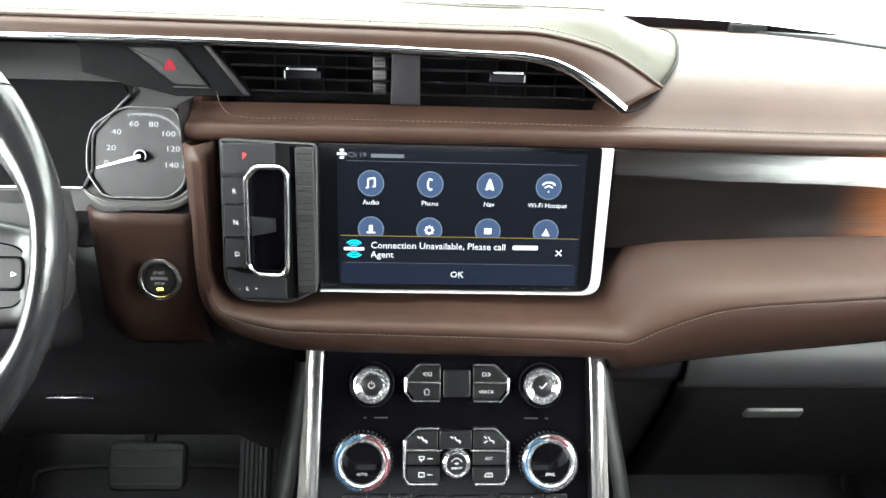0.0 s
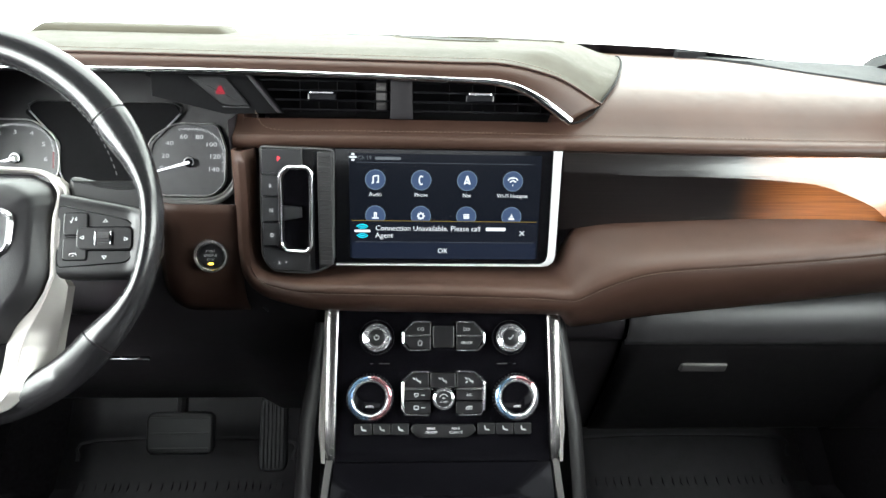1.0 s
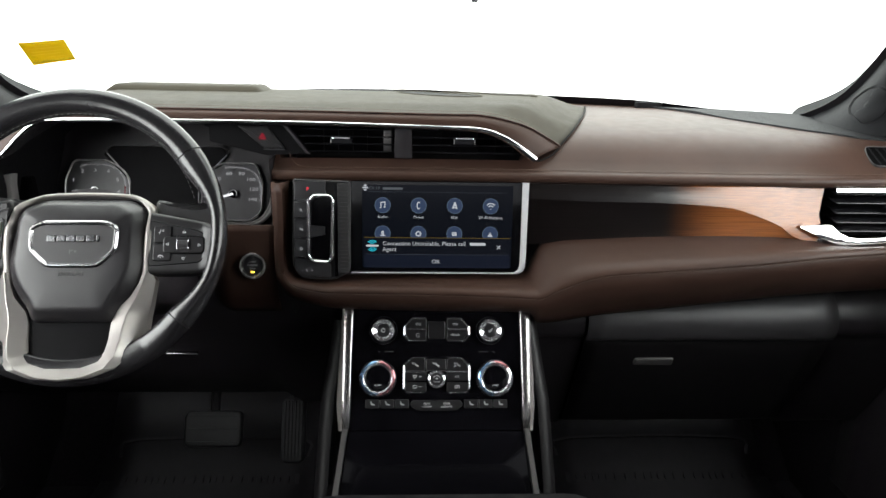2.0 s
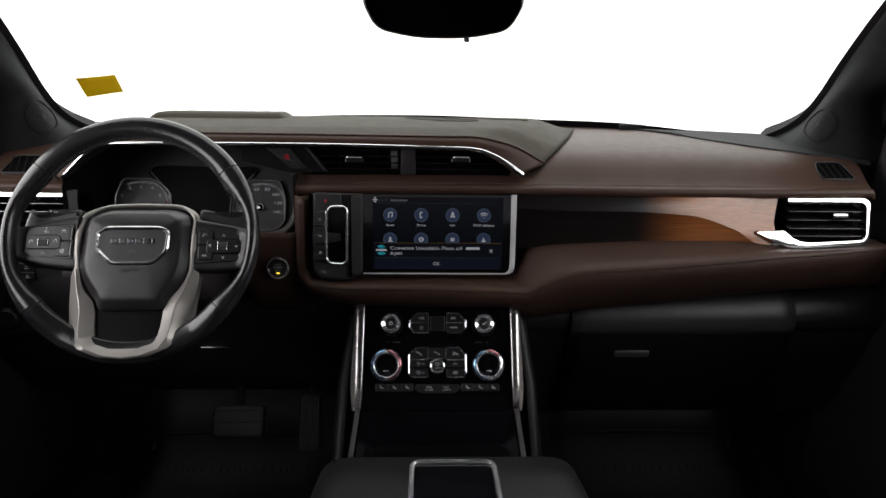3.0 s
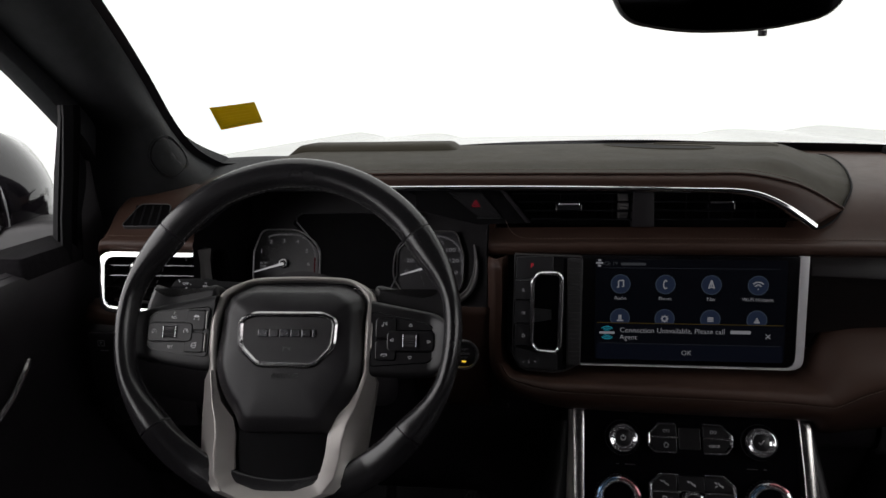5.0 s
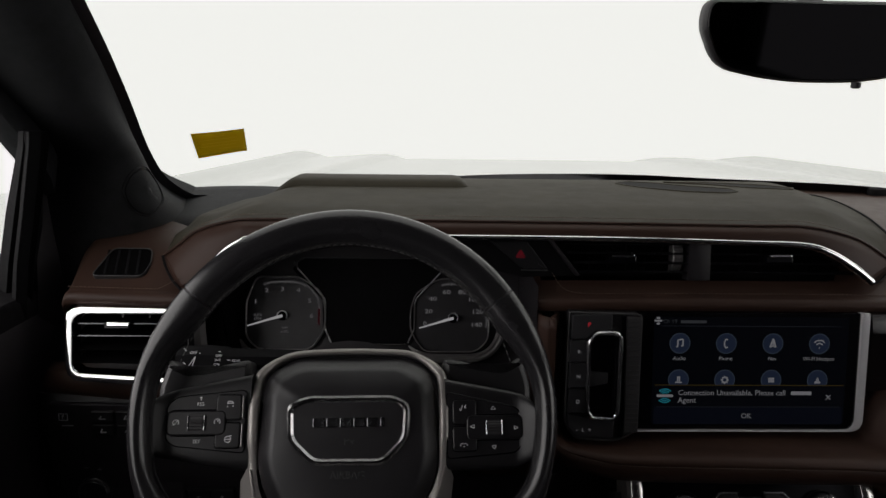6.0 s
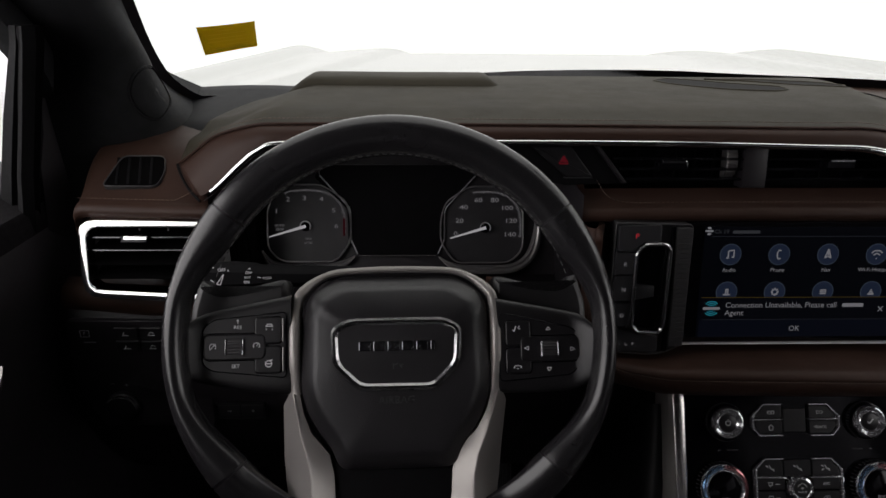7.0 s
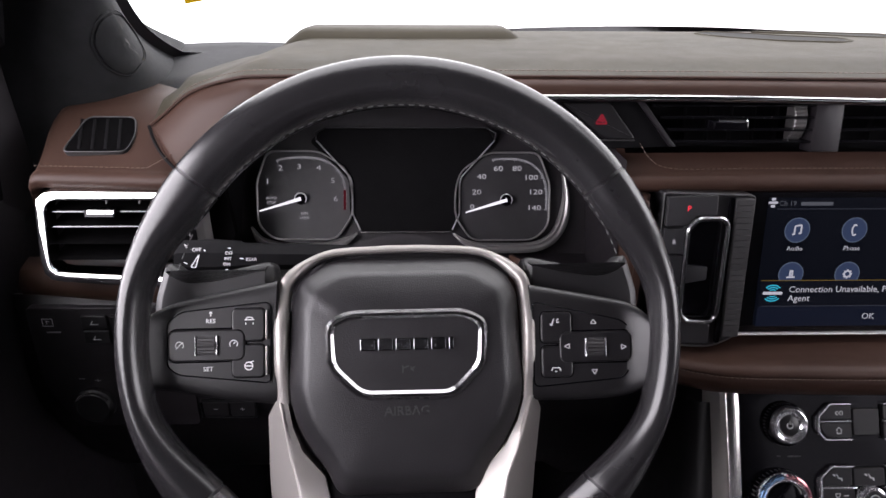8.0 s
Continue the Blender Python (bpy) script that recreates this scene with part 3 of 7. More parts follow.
def side_mirror():
    t = thing("side_mirror", (-0.96, 0.72, 0.74), "glossy black door mirror with a chrome lower edge", "side mirror")
    rings = []
    for y, w, h, cx, cz in ((0.715, 0.205, 0.205, -1.098, 0.815), (0.73, 0.225, 0.225, -1.10, 0.818), (0.78, 0.225, 0.225, -1.10, 0.82), (0.84, 0.20, 0.20, -1.105, 0.815), (0.885, 0.13, 0.13, -1.11, 0.805)):
        rings.append([(cx + p, y, cz + q) for p, q in rounded([(w / 2, -h * 0.48), (w / 2, h * 0.12), (w * 0.20, h / 2), (-w / 2, h * 0.42), (-w / 2, -h / 2)], 0.06, 5)])
    part("housing", stack(rings), PAINT, t)
    fr = [(-1.012, 0.885), (-1.20, 0.895), (-1.20, 0.715), (-1.045, 0.725), (-0.998, 0.745)]
    m = Matrix(((1, 0, 0, 0), (0, 0, -1, 0.712), (0, 1, 0, 0), (0, 0, 0, 1)))
    part("mirror_glass", prism(rounded([(-1.028, 0.906), (-1.19, 0.912), (-1.19, 0.715), (-1.05, 0.745), (-1.013, 0.768)], 0.02), 0, 0.003, 0.001, m), MIRRORGLASS, t, "silvered mirror glass")
    part("glass_rim", band(rounded([(-1.018, 0.916), (-1.20, 0.922), (-1.20, 0.705), (-1.045, 0.735), (-1.003, 0.762)], 0.022), 0.0032, -0.004, 0.006, 0.0008, m), DARKMETAL, t, "thin smoky rim")
    part("arm", stack([[(x, y, z) for y, z in rounded([(0.70, zz - 0.035), (0.80, zz - 0.035), (0.79, zz + 0.050), (0.71, zz + 0.045)], 0.015)] for x, zz in ((-0.885, 0.735), (-0.95, 0.735), (-1.03, 0.725))]), PLASTIC, t, "black mounting arm")
    part("chrome_edge", sweep(smooth_path([(-1.20, 0.705, 0.700), (-1.10, 0.704, 0.706), (-1.03, 0.706, 0.722), (-0.995, 0.712, 0.745)]), [(-0.008, -0.003), (0.008, -0.003), (0.008, 0.003), (-0.008, 0.003)]), CHROME, t, "chrome strip")


side_mirror()

# ---- the dashboard ----
dash = thing("dashboard", (0, 0.70, 0.55), "brown leather dashboard with wood inlay and chrome strips", "dashboard")


def lip_y(x):
    return 0.605 + 0.030 * max(0.0, (abs(x) - 0.15) / 0.65) ** 2


def lip_z(x):
    return 0.768 - 0.0045 * min(1.0, max(0.0, (abs(x) - 0.1) / 0.5))


LEDGE = [(0.014, -0.012), (0.004, -0.0085), (0.0005, -0.004), (0.0, 0.0), (0.003, 0.0045), (0.008, 0.0065), (0.012, 0.0070), (0.014, 0.0078), (0.022, 0.0125), (0.034, 0.022), (0.047, 0.034), (0.062, 0.044), (0.085, 0.053), (0.12, 0.060), (0.20, 0.067), (0.32, 0.071)]


def ledge_rows(xs):
    rows = []
    for x in xs:
        y0, z0, yb = lip_y(x), lip_z(x), glass_foot(x) + 0.015
        row = [(x, y0 + dy, z0 + dz) for dy, dz in LEDGE if y0 + dy < yb - 0.02]
        if -0.25 < x < 0.150:
            rows.append([p if i < 9 else (x, y0 + 0.030 + 0.0004 * i, z0 + 0.0215 - 0.0012 * (i - 8)) for i, p in enumerate((row + row)[:21])])
            continue
        far = row[-1]
        row += [(x, lerp(far[1], yb, k), lerp(far[2], 0.838 - 0.02 * max(0, abs(x) - 0.7), k)) for k in spread(0.05, 1, 21 - len(row))]
        rows.append(row)
    return rows


def ledge_z(x, y):
    """Height of the ledge at a place on the plan."""
    d = y - lip_y(x)
    for (a, p), (b, q) in zip(LEDGE[3:], LEDGE[4:]):
        if d <= b:
            return lip_z(x) + lerp(p, q, max(0.0, (d - a) / (b - a)))
    return 0.838


def close_end(x, side):
    """Rounds a ledge off at its outer end."""
    return [[(p[0] + side * d, p[1] + e, p[2] - f) for p in ledge_rows([x])[0]] for d, e, f in ((0.006, 0.001, 0.002), (0.010, 0.004, 0.008), (0.011, 0.008, 0.03))]


part("right_top", grid(ledge_rows([-0.247] + spread(-0.24, 0.786, 40)) + close_end(0.786, 1)), LEATHER, dash, "brown leather top and ledge", 70)
part("left_top", grid(close_end(-0.792, -1)[::-1] + ledge_rows(spread(-0.792, -0.652, 12))), LEATHER, dash, "brown leather corner top", 70)
# cut end of the ledge beside the gauges
endp = [(-0.247, lip_y(-0.247) + dy, lip_z(-0.247) + dz) for dy, dz in LEDGE[:12]]
part("ledge_end", stack([[(x, p[1], p[2]) for p in endp] + [(x, 0.70, 0.755)] for x in (-0.2475, -0.240)]), LEATHER, dash)


def seam_path(xs, dy, dz, lift=0.0008):
    return [(x, lip_y(x) + dy, lip_z(x) + dz + lift) for x in xs]


part("ledge_stitching", stitches([(-0.232, 0.652, 0.8065), (-0.226, 0.64, 0.796)] + smooth_path([(-0.222, 0.632, 0.788), (-0.212, 0.623, 0.7795)] + seam_path(spread(-0.19, 0.79, 30), 0.0155, 0.0085), 3)), THREAD, dash, "tan stitching")["kind"] = "stuff"
part("corner_stitching", stitches(seam_path(spread(-0.80, -0.69, 8), 0.0155, 0.0085) + [(-0.672, 0.628, 0.783), (-0.660, 0.637, 0.789)]), THREAD, dash, "tan stitching")["kind"] = "stuff"

# hood over gauges and vents: chrome edge, leather brow, soft top pad
CHROME_EDGE = smooth_path([(-0.662, 0.632, 0.776), (-0.640, 0.624, 0.790), (-0.612, 0.62, 0.816), (-0.590, 0.62, 0.833), (-0.560, 0.62, 0.8405), (-0.43, 0.62, 0.842), (-0.2, 0.62, 0.842), (0.0, 0.62, 0.8385), (0.062, 0.62, 0.8355), (0.094, 0.62, 0.826), (0.120, 0.62, 0.811), (0.148, 0.623, 0.791)], 5)
PAD_EDGE = smooth_path([(-0.688, 0.662, 0.808), (-0.668, 0.652, 0.822), (-0.640, 0.645, 0.842), (-0.600, 0.638, 0.8545), (-0.565, 0.634, 0.8575), (-0.43, 0.632, 0.858), (-0.2, 0.632, 0.857), (0.0, 0.632, 0.8555), (0.064, 0.633, 0.8550), (0.112, 0.636, 0.846), (0.146, 0.642, 0.834), (0.192, 0.653, 0.808)], 5)
strip = []
for i, p in enumerate(CHROME_EDGE[4:]):
    q = CHROME_EDGE[4:]
    t = (q[min(len(q) - 1, i + 1)] - q[max(0, i - 1)]).normalized()
    side = Vector((0, -1, 0)).cross(t).normalized()
    w = curve_at(p.x, [(-0.60, 0.0036), (-0.55, 0.0030), (0.0, 0.0030), (0.09, 0.0042), (0.14, 0.0052)])
    strip.append([p + side * w * math.cos(a) + Vector((0, -1, 0)) * (0.0030 * math.sin(a) + 0.0006) for a in spread(0, 2 * math.pi * 11 / 12, 12)])
part("chrome_strip", stack(strip), CHROME, dash, "thin bright chrome strip")
brow = []
for k in spread(0, 1, 9):
    bulge = math.sin(math.pi * k)
    brow.append([c.lerp(e, k) + Vector((0, -0.0035 * bulge, 0.002 * bulge)) + Vector((0, 0, -0.0)) for c, e in zip([p + Vector((0, 0.001, 0.002)) for p in CHROME_EDGE], PAD_EDGE)])
brow.insert(0, [p + Vector((0, 0.05, -0.002)) for p in CHROME_EDGE])
thick(part("brow", grid(brow), LEATHER, dash, "rolled brown leather brow", 70), 0.002)


def pad_right(y):
    return bend_at(y, [(0.653, 0.191), (0.661, 0.1965), (0.685, 0.213), (0.717, 0.2285), (0.785, 0.253), (0.878, 0.283), (1.006, 0.317), (1.125, 0.345), (1.25, 0.372)])


def pad_left(y):
    return bend_at(y, [(0.60, -0.693), (0.662, -0.693), (0.70, -0.689), (0.73, -0.680), (0.82, -0.674), (0.90, -0.663), (1.0, -0.642), (1.12, -0.60), (1.25, -0.56)])


pad = []
for k in spread(0, 1, 24):
    row = []
    q = k ** 1.6
    for j, e in enumerate(PAD_EDGE):
        u = j / (len(PAD_EDGE) - 1)
        x0 = e.x
        y = lerp(e.y, glass_foot(x0) - 0.004, q)
        xl, xr = pad_left(y), pad_right(y)
        w = (x0 + 0.690) / (0.194 + 0.690)
        edge = min(1.0, max(0.0, (w - 0.95) / 0.045))
        x = lerp(x0, lerp(xl, xr, w), max(edge, min(1, q * 6)))
        crown = 0.864 + 0.006 * math.sin(math.pi * min(1, max(0, (y - 0.64) / 0.5)))
        rim = min(1.0, max(0.0, min(x - xl, xr - x)) / 0.11)
        rim = rim * rim * (3 - 2 * rim)
        floor_z = ledge_z(0.2, y) if x > 0 else 0.838 if y > 0.75 else lerp(0.808, 0.838, (y - 0.65) / 0.10)
        top = lerp(floor_z + 0.004, crown, rim) - 0.018 * max(0, (y - 0.95) / 0.27) ** 2
        row.append((x, y, lerp(e.z + 0.001, top, max(edge, min(1, q * 9) ** 0.8))))
    pad.append(row)
thick(part("top_pad", grid(pad), PADLEATHER, dash, "soft taupe-brown leather top pad", 70), 0.006)
part("pad_piping", tube([p + Vector((0, -0.0005, 0.0012)) for p in PAD_EDGE], 0.0016, 6), LEATHER, dash, "fine leather piping")
part("pad_stitching", stitches([p + Vector((0, 0.007, 0.0055)) for p in PAD_EDGE[6:-6]], r=0.0005), THREAD, dash, "tan stitching")["kind"] = "stuff"
seam = [Vector(r[-1]) + Vector((0.0008, 0, 0.0006)) for r in pad]
part("pad_seam", tube(smooth_path([(0.150, 0.6245, 0.7895), (0.163, 0.631, 0.7915), (0.180, 0.643, 0.7985)], 3) + seam[:-1], 0.0014, 6, up=(0, 0, 1)), DUCT, dash, "dark joint beside the pad")
part("pad_seam", tube(smooth_path([(-0.6895, 0.660, 0.8085), (-0.682, 0.648, 0.797), (-0.672, 0.638, 0.785), (-0.659, 0.629, 0.775)], 3), 0.0016, 6, up=(0, 0, 1)), DUCT, dash, "dark joint beside the brow")
# raised cover above the gauges
cov = []
for y, h in ((0.858, -0.022), (0.865, 0.0), (0.872, 0.009), (0.885, 0.0125), (0.96, 0.0115), (0.985, 0.004), (0.99, -0.01)):
    cov.append([(x, y + 0.02 * abs(x + 0.45), lerp(0.838, 0.868 + h, min(1.0, max(0.0, 0.165 - abs(x + 0.452)) / 0.040) ** 0.6)) for x in spread(-0.617, -0.287, 45)])
thick(part("gauge_cover", grid(cov), PADLEATHER, dash, "raised padded cover", 60), 0.004)
# defroster outlet and sensor on the top
for leaf in ([(-0.073, 0.953), (-0.063, 0.912), (-0.040, 0.879), (0.0, 0.846), (0.059, 0.832), (0.088, 0.850), (0.090, 0.885), (0.033, 0.918), (-0.004, 0.958), (-0.045, 0.978)], [(0.012, 0.978), (0.070, 0.950), (0.125, 0.902), (0.185, 0.884), (0.200, 0.905), (0.168, 0.943), (0.096, 0.972)]):
    leaf = rounded(leaf, 0.010, 3)
    outlet = part("defroster_outlet", band(leaf, 0.0042, 0.862, 0.8714, 0.0012), PADLEATHER, dash, "raised rim of a defroster outlet")
    part("outlet_floor", prism(inset(ccw(leaf), 0.003), 0.860, 0.8703), DUCT, outlet, "black slotted floor")
part("light_sensor", prism(rrect(0.060, 0.024, 0.008, 0.478, 1.098), 0.83, 0.8500, 0.004), DUCT, dash, "small black sensor cap")
capr = []
for x in spread(0.47, 0.82, 22):
    y0, y1 = bend_at(x, [(0.47, 1.115), (0.53, 1.000), (0.57, 0.885), (0.62, 0.800), (0.70, 0.735), (0.82, 0.700)]), glass_foot(x) + 0.012
    capr.append([(x, lerp(y0, y1, k), ledge_z(x, lerp(y0, y1, k)) + (0.0028 if k else -0.004)) for k in (0, 0.01, 0.2, 0.45, 0.7, 1.0)])
part("end_cap", grid(capr), PILLAR, dash, "charcoal plastic end piece", 60)
capl = []
for k in spread(0, 1, 10):
    a, b = Vector((-0.736, 0.776, 0.8205)).lerp(Vector((-0.800, 1.000, 0.848)), k), Vector((-0.672, 0.742, 0.832)).lerp(Vector((-0.600, 1.050, 0.846)), k)
    capl.append([a.lerp(b, q) + Vector((0, 0, 0.004 * math.sin(math.pi * q) + (-0.012 if k == 0 else 0))) for q in spread(-0.4, 1.1, 9)])
thick(part("end_cap", grid(capl), PILLAR, dash, "charcoal plastic end piece", 60), 0.004)

VENT_TIP = (0.618, 0.607, 0.612)


def tip(x, z):
    """Draws the wood's outer end to a blunt point towards the vent."""
    end = curve_at(z, [(0.675, 0.606), (0.692, VENT_TIP[2]), (0.715, VENT_TIP[1]), (0.752, VENT_TIP[0])])
    return 0.139 + (x - 0.139) * (end - 0.139) / 0.506


# wood inlay beside the screen: an upward facet over a lower one that tapers to a tip
rows = []
for x in spread(0.139, 0.645, 48):
    zt, y0 = lip_z(x) - 0.009, lip_y(x)
    zb = curve_at(x, [(0.14, 0.664), (0.225, 0.672), (0.376, 0.677), (0.57, 0.673), (0.66, 0.665)])
    zc = max(zb + 0.001, bend_at(x, [(0.139, 0.737), (0.25, 0.7335), (0.36, 0.732), (0.45, 0.727), (0.494, 0.721), (0.536, 0.708), (0.566, 0.695), (0.595, 0.679), (0.645, 0.665)]))
    yc = y0 - 0.010
    yt = yc + min(0.030, 0.30 * (zt - zc))
    up = [(x, lerp(yt, yc, k) - 0.0012 * math.sin(math.pi * k), lerp(zt, zc, k)) for k in (0, 0.25, 0.5, 0.75, 0.93, 1.0)]
    low = [(x, lerp(yc, y0 - 0.004, k) + 0.0005, lerp(zc, zb, k)) for k in (0.04, 0.25, 0.5, 0.75, 1.0)]
    rows.append([(tip(px, pz), py, pz) for px, py, pz in [(x, yt + 0.012, zt + 0.003)] + up + low + [(x, y0 + 0.02, zb - 0.002)]])
part("wood_inlay", grid(rows), WOOD, dash, "open-pore wood inlay, near-black turning orange to the right", 24)

# leather roll round the screen and on to the door
ROLL = [  # inner x, z; seam x, y, z; outer x, y, z
    (-0.2225, 0.757, -0.234, 0.585, 0.757, -0.2475, 0.597, 0.757), (-0.2225, 0.70, -0.234, 0.584, 0.70, -0.2475, 0.597, 0.70),
    (-0.2225, 0.65, -0.235, 0.580, 0.643, -0.2475, 0.595, 0.637), (-0.220, 0.628, -0.228, 0.572, 0.617, -0.241, 0.588, 0.603),
    (-0.207, 0.613, -0.210, 0.558, 0.606, -0.218, 0.580, 0.582), (-0.17, 0.607, -0.17, 0.540, 0.604, -0.17, 0.572, 0.571),
    (-0.13, 0.611, -0.13, 0.530, 0.606, -0.13, 0.568, 0.569), (0.0, 0.614, 0.0, 0.525, 0.606, 0.0, 0.566, 0.567),
    (0.10, 0.614, 0.10, 0.526, 0.603, 0.10, 0.567, 0.566), (0.138, 0.618, 0.14, 0.527, 0.600, 0.142, 0.570, 0.562),
    (0.150, 0.640, 0.155, 0.527, 0.601, 0.160, 0.578, 0.543), (0.172, 0.668, 0.19, 0.528, 0.618, 0.20, 0.580, 0.546),
    (0.25, 0.675, 0.245, 0.528, 0.635, 0.255, 0.580, 0.556), (0.376, 0.679, 0.36, 0.530, 0.644, 0.37, 0.582, 0.568),
    (0.49, 0.678, 0.48, 0.534, 0.653, 0.49, 0.586, 0.580), (0.57, 0.674, 0.57, 0.542, 0.660, 0.57, 0.592, 0.586),
    (0.66, 0.666, 0.66, 0.558, 0.662, 0.66, 0.600, 0.590), (0.76, 0.670, 0.76, 0.578, 0.665, 0.76, 0.606, 0.594), (0.812, 0.674, 0.812, 0.592, 0.668, 0.812, 0.612, 0.598)]
rows, seam = [], []
for i, s, o in zip(smooth_path([(r[0], lip_y(r[0]) - 0.001, r[1]) for r in ROLL], 4), smooth_path([r[2:5] for r in ROLL], 4), smooth_path([r[5:8] for r in ROLL], 4)):
    depth = min(1.0, max(0.2, (i.y - s.y) / 0.075))
    turn = min(1.0, max(0.0, (-0.200 - s.x) / 0.030))
    U = Vector((turn, 0, 1 - turn)).normalized()
    crest = s + Vector((0, 0.004, 0)) + U * (0.0075 * depth + 0.001) * (1 - 0.5 * turn)
    row = [i + Vector((0, 0.012, 0)), i]
    for k, sag in ((0.15, -0.0015), (0.35, -0.0025), (0.55, -0.0012), (0.75, 0.0012), (0.9, 0.0016)):
        row.append(i.lerp(crest, k) + U * sag * depth)
    row += [crest, s + Vector((0, 0.0008, 0)) + U * (0.0042 * depth + 0.0004) * (1 - 0.5 * turn), s + Vector((0, 0.0006, 0)) + U * 0.0012, s + Vector((0, 0.0018, 0.0)), s + Vector((0, 0.0008, 0)) - U * 0.0012]
    for k, bulge in ((0.2, -0.006), (0.45, -0.008), (0.7, -0.006), (0.9, -0.002), (1.0, 0.0)):
        row.append(s.lerp(o, k) + Vector((0, bulge * depth, 0)) + U * bulge * 0.5 * depth)
    row.append(o + Vector((0, 0.05, 0.0)))
    rows.append(row)
    seam.append(s + Vector((0, -0.0002, 0)) + U * 0.0012)
thick(part("lower_roll", grid(rows), LEATHER, dash, "padded brown leather roll with one seam", 60), 0.004)
part("roll_stitching", stitches(seam[14:], 0.0024, 0.0018, 0.0004), THREAD, dash, "tan stitching")["kind"] = "stuff"

# black face behind vents and hazard switch
FACE = frame_at((0, 0.640, 0.815), (0, 0.10, 1))
part("vent_surround", prism([(-0.36, 0.03), (-0.36, 0.018), (-0.25, -0.024), (0.150, -0.030), (0.145, -0.022), (0.09, 0.018), (0.06, 0.0255), (0.0, 0.0275), (-0.2, 0.031)], -0.045, -0.030, 0.0, FACE), DUCT, dash, "matt black duct behind the vents")
part("hazard_surround", prism([(-0.345, 0.026), (-0.345, -0.005), (-0.262, -0.024), (-0.195, -0.022), (-0.232, 0.026)], -0.016, -0.002, 0.001, FACE), DUCT, dash, "black switch panel")
part("slanted_bar", prism([(-0.236, 0.024), (-0.230, 0.024), (-0.194, -0.021), (-0.200, -0.021)], 0.0, 0.0035, 0.001, FACE), PLASTIC, dash)

# brown panel with the start button, left of the centre
rows = []
for z in spread(0.692, 0.545, 14):
    rows.append([(x, 0.597 + 0.022 * max(0, (x + 0.315) / -0.03) ** 2 + 0.10 * max(0, 0.60 - z) + 12.0 * max(0, 0.588 - z) ** 2, z) for x in spread(-0.345, -0.244, 10)])
thick(part("knee_panel", grid(rows), LEATHER, dash, "brown panel under the gauges", 60), 0.004)

# lower dash left: brown strip under the corner vent, then black
rows = []
for x in spread(-0.83, -0.60, 10):
    rows.append([(x, lip_y(x) + dy, z) for z, dy in ((0.676, 0.020), (0.670, 0.0), (0.655, -0.008), (0.640, -0.002), (0.632, 0.012))])
thick(part("corner_roll", grid(rows), LEATHER, dash, "brown leather strip under the vent", 70), 0.004)
rows = []
for z, y in ((0.645, 0.630), (0.60, 0.625), (0.555, 0.622), (0.52, 0.628), (0.47, 0.655), (0.40, 0.70), (0.33, 0.76), (0.31, 0.80)):
    rows.append([(x, y + 0.05 * max(0, (abs(x + 0.45) - 0.25)) , z - (0.02 if x > -0.26 else 0)) for x in spread(-0.84, -0.150, 24)])
thick(part("knee_bolster", grid(rows), PLASTIC, dash, "black plastic knee bolster", 60), 0.004)
part("bolster_trim", box(-0.447, -0.395, 0.652, 0.672, 0.452, 0.4555, 0.0015), DARKMETAL, dash, "short metal edge")
# cut joint on the bolster
part("bolster_joint", tube([(-0.222, 0.586, 0.566), (-0.222, 0.615, 0.545)], 0.0012, 6, up=(0, 0, 1)), PLASTIC, dash)
# ---- glove box side ----
def glove_y(z):
    return bend_at(z, [(0.22, 0.78), (0.36, 0.70), (0.441, 0.657), (0.480, 0.6395), (0.4935, 0.636), (0.500, 0.626), (0.512, 0.6205), (0.53, 0.620), (0.55, 0.630), (0.575, 0.655), (0.60, 0.68)])


def glove_sheet(x0, x1, zt, zb, n=10, out=0.0):
    rows = []
    for k in spread(0, 1, 60):
        rows.append([(x, glove_y(lerp(zt(x), zb, k)) - out + 0.03 * max(0, x - 0.6), lerp(zt(x), zb, k)) for x in spread(x0, x1, n)])
    return grid(rows)


GZ = lambda x: 0.545 + 0.085 * (x - 0.25) + 0.012
part("console_filler", glove_sheet(0.150, 0.2465, lambda x: 0.56, 0.26), PLASTIC, dash, "black plastic filler panel", 60)
part("door_side_filler", glove_sheet(0.6735, 0.845, lambda x: 0.60, 0.26), PLASTIC, dash, "black plastic filler panel", 60)
part("filler_backing", glove_sheet(0.148, 0.847, lambda x: 0.60, 0.26, 16, -0.012), DUCT, dash, "black backing", 60)
gb = thing("glove_box", (0.46, 0.70, 0.28), "closed black glove box with a grey pull handle", "glove box")
# band colour is lifted for sheen, lid colour below darkened for shade
thick(part("fascia", glove_sheet(0.2505, 0.6695, GZ, 0.4985, 16, 0.002), SHEENGLOVE, gb, "satin black upper band of the lid, lightened for its sheen", 60), 0.006)
thick(part("lid", glove_sheet(0.2505, 0.6695, lambda x: 0.4965, 0.28, 16, 0.002), SHADEDGRAIN, gb, "grained lower lid, darkened for its shade", 60), 0.006)
hm = frame_at((0.386, glove_y(0.448) - 0.002, 0.448), (0, -0.42, 0.9))
part("handle_recess", prism(rrect(0.115, 0.046, 0.01, 0.008, 0.012), -0.004, 0.001, 0.001, hm), PIANO, gb, "dark recess")
part("pull_handle", prism(rrect(0.068, 0.017, 0.004, -0.010, 0.0), 0.0, 0.010, 0.003, hm), PULLGREY, gb, "grey satin pull")
part("slot_edge", prism(rrect(0.092, 0.0022, 0.001, 0.016, 0.033), 0.0, 0.003, 0.0006, hm), SATIN, gb, "thin bright slot edge")
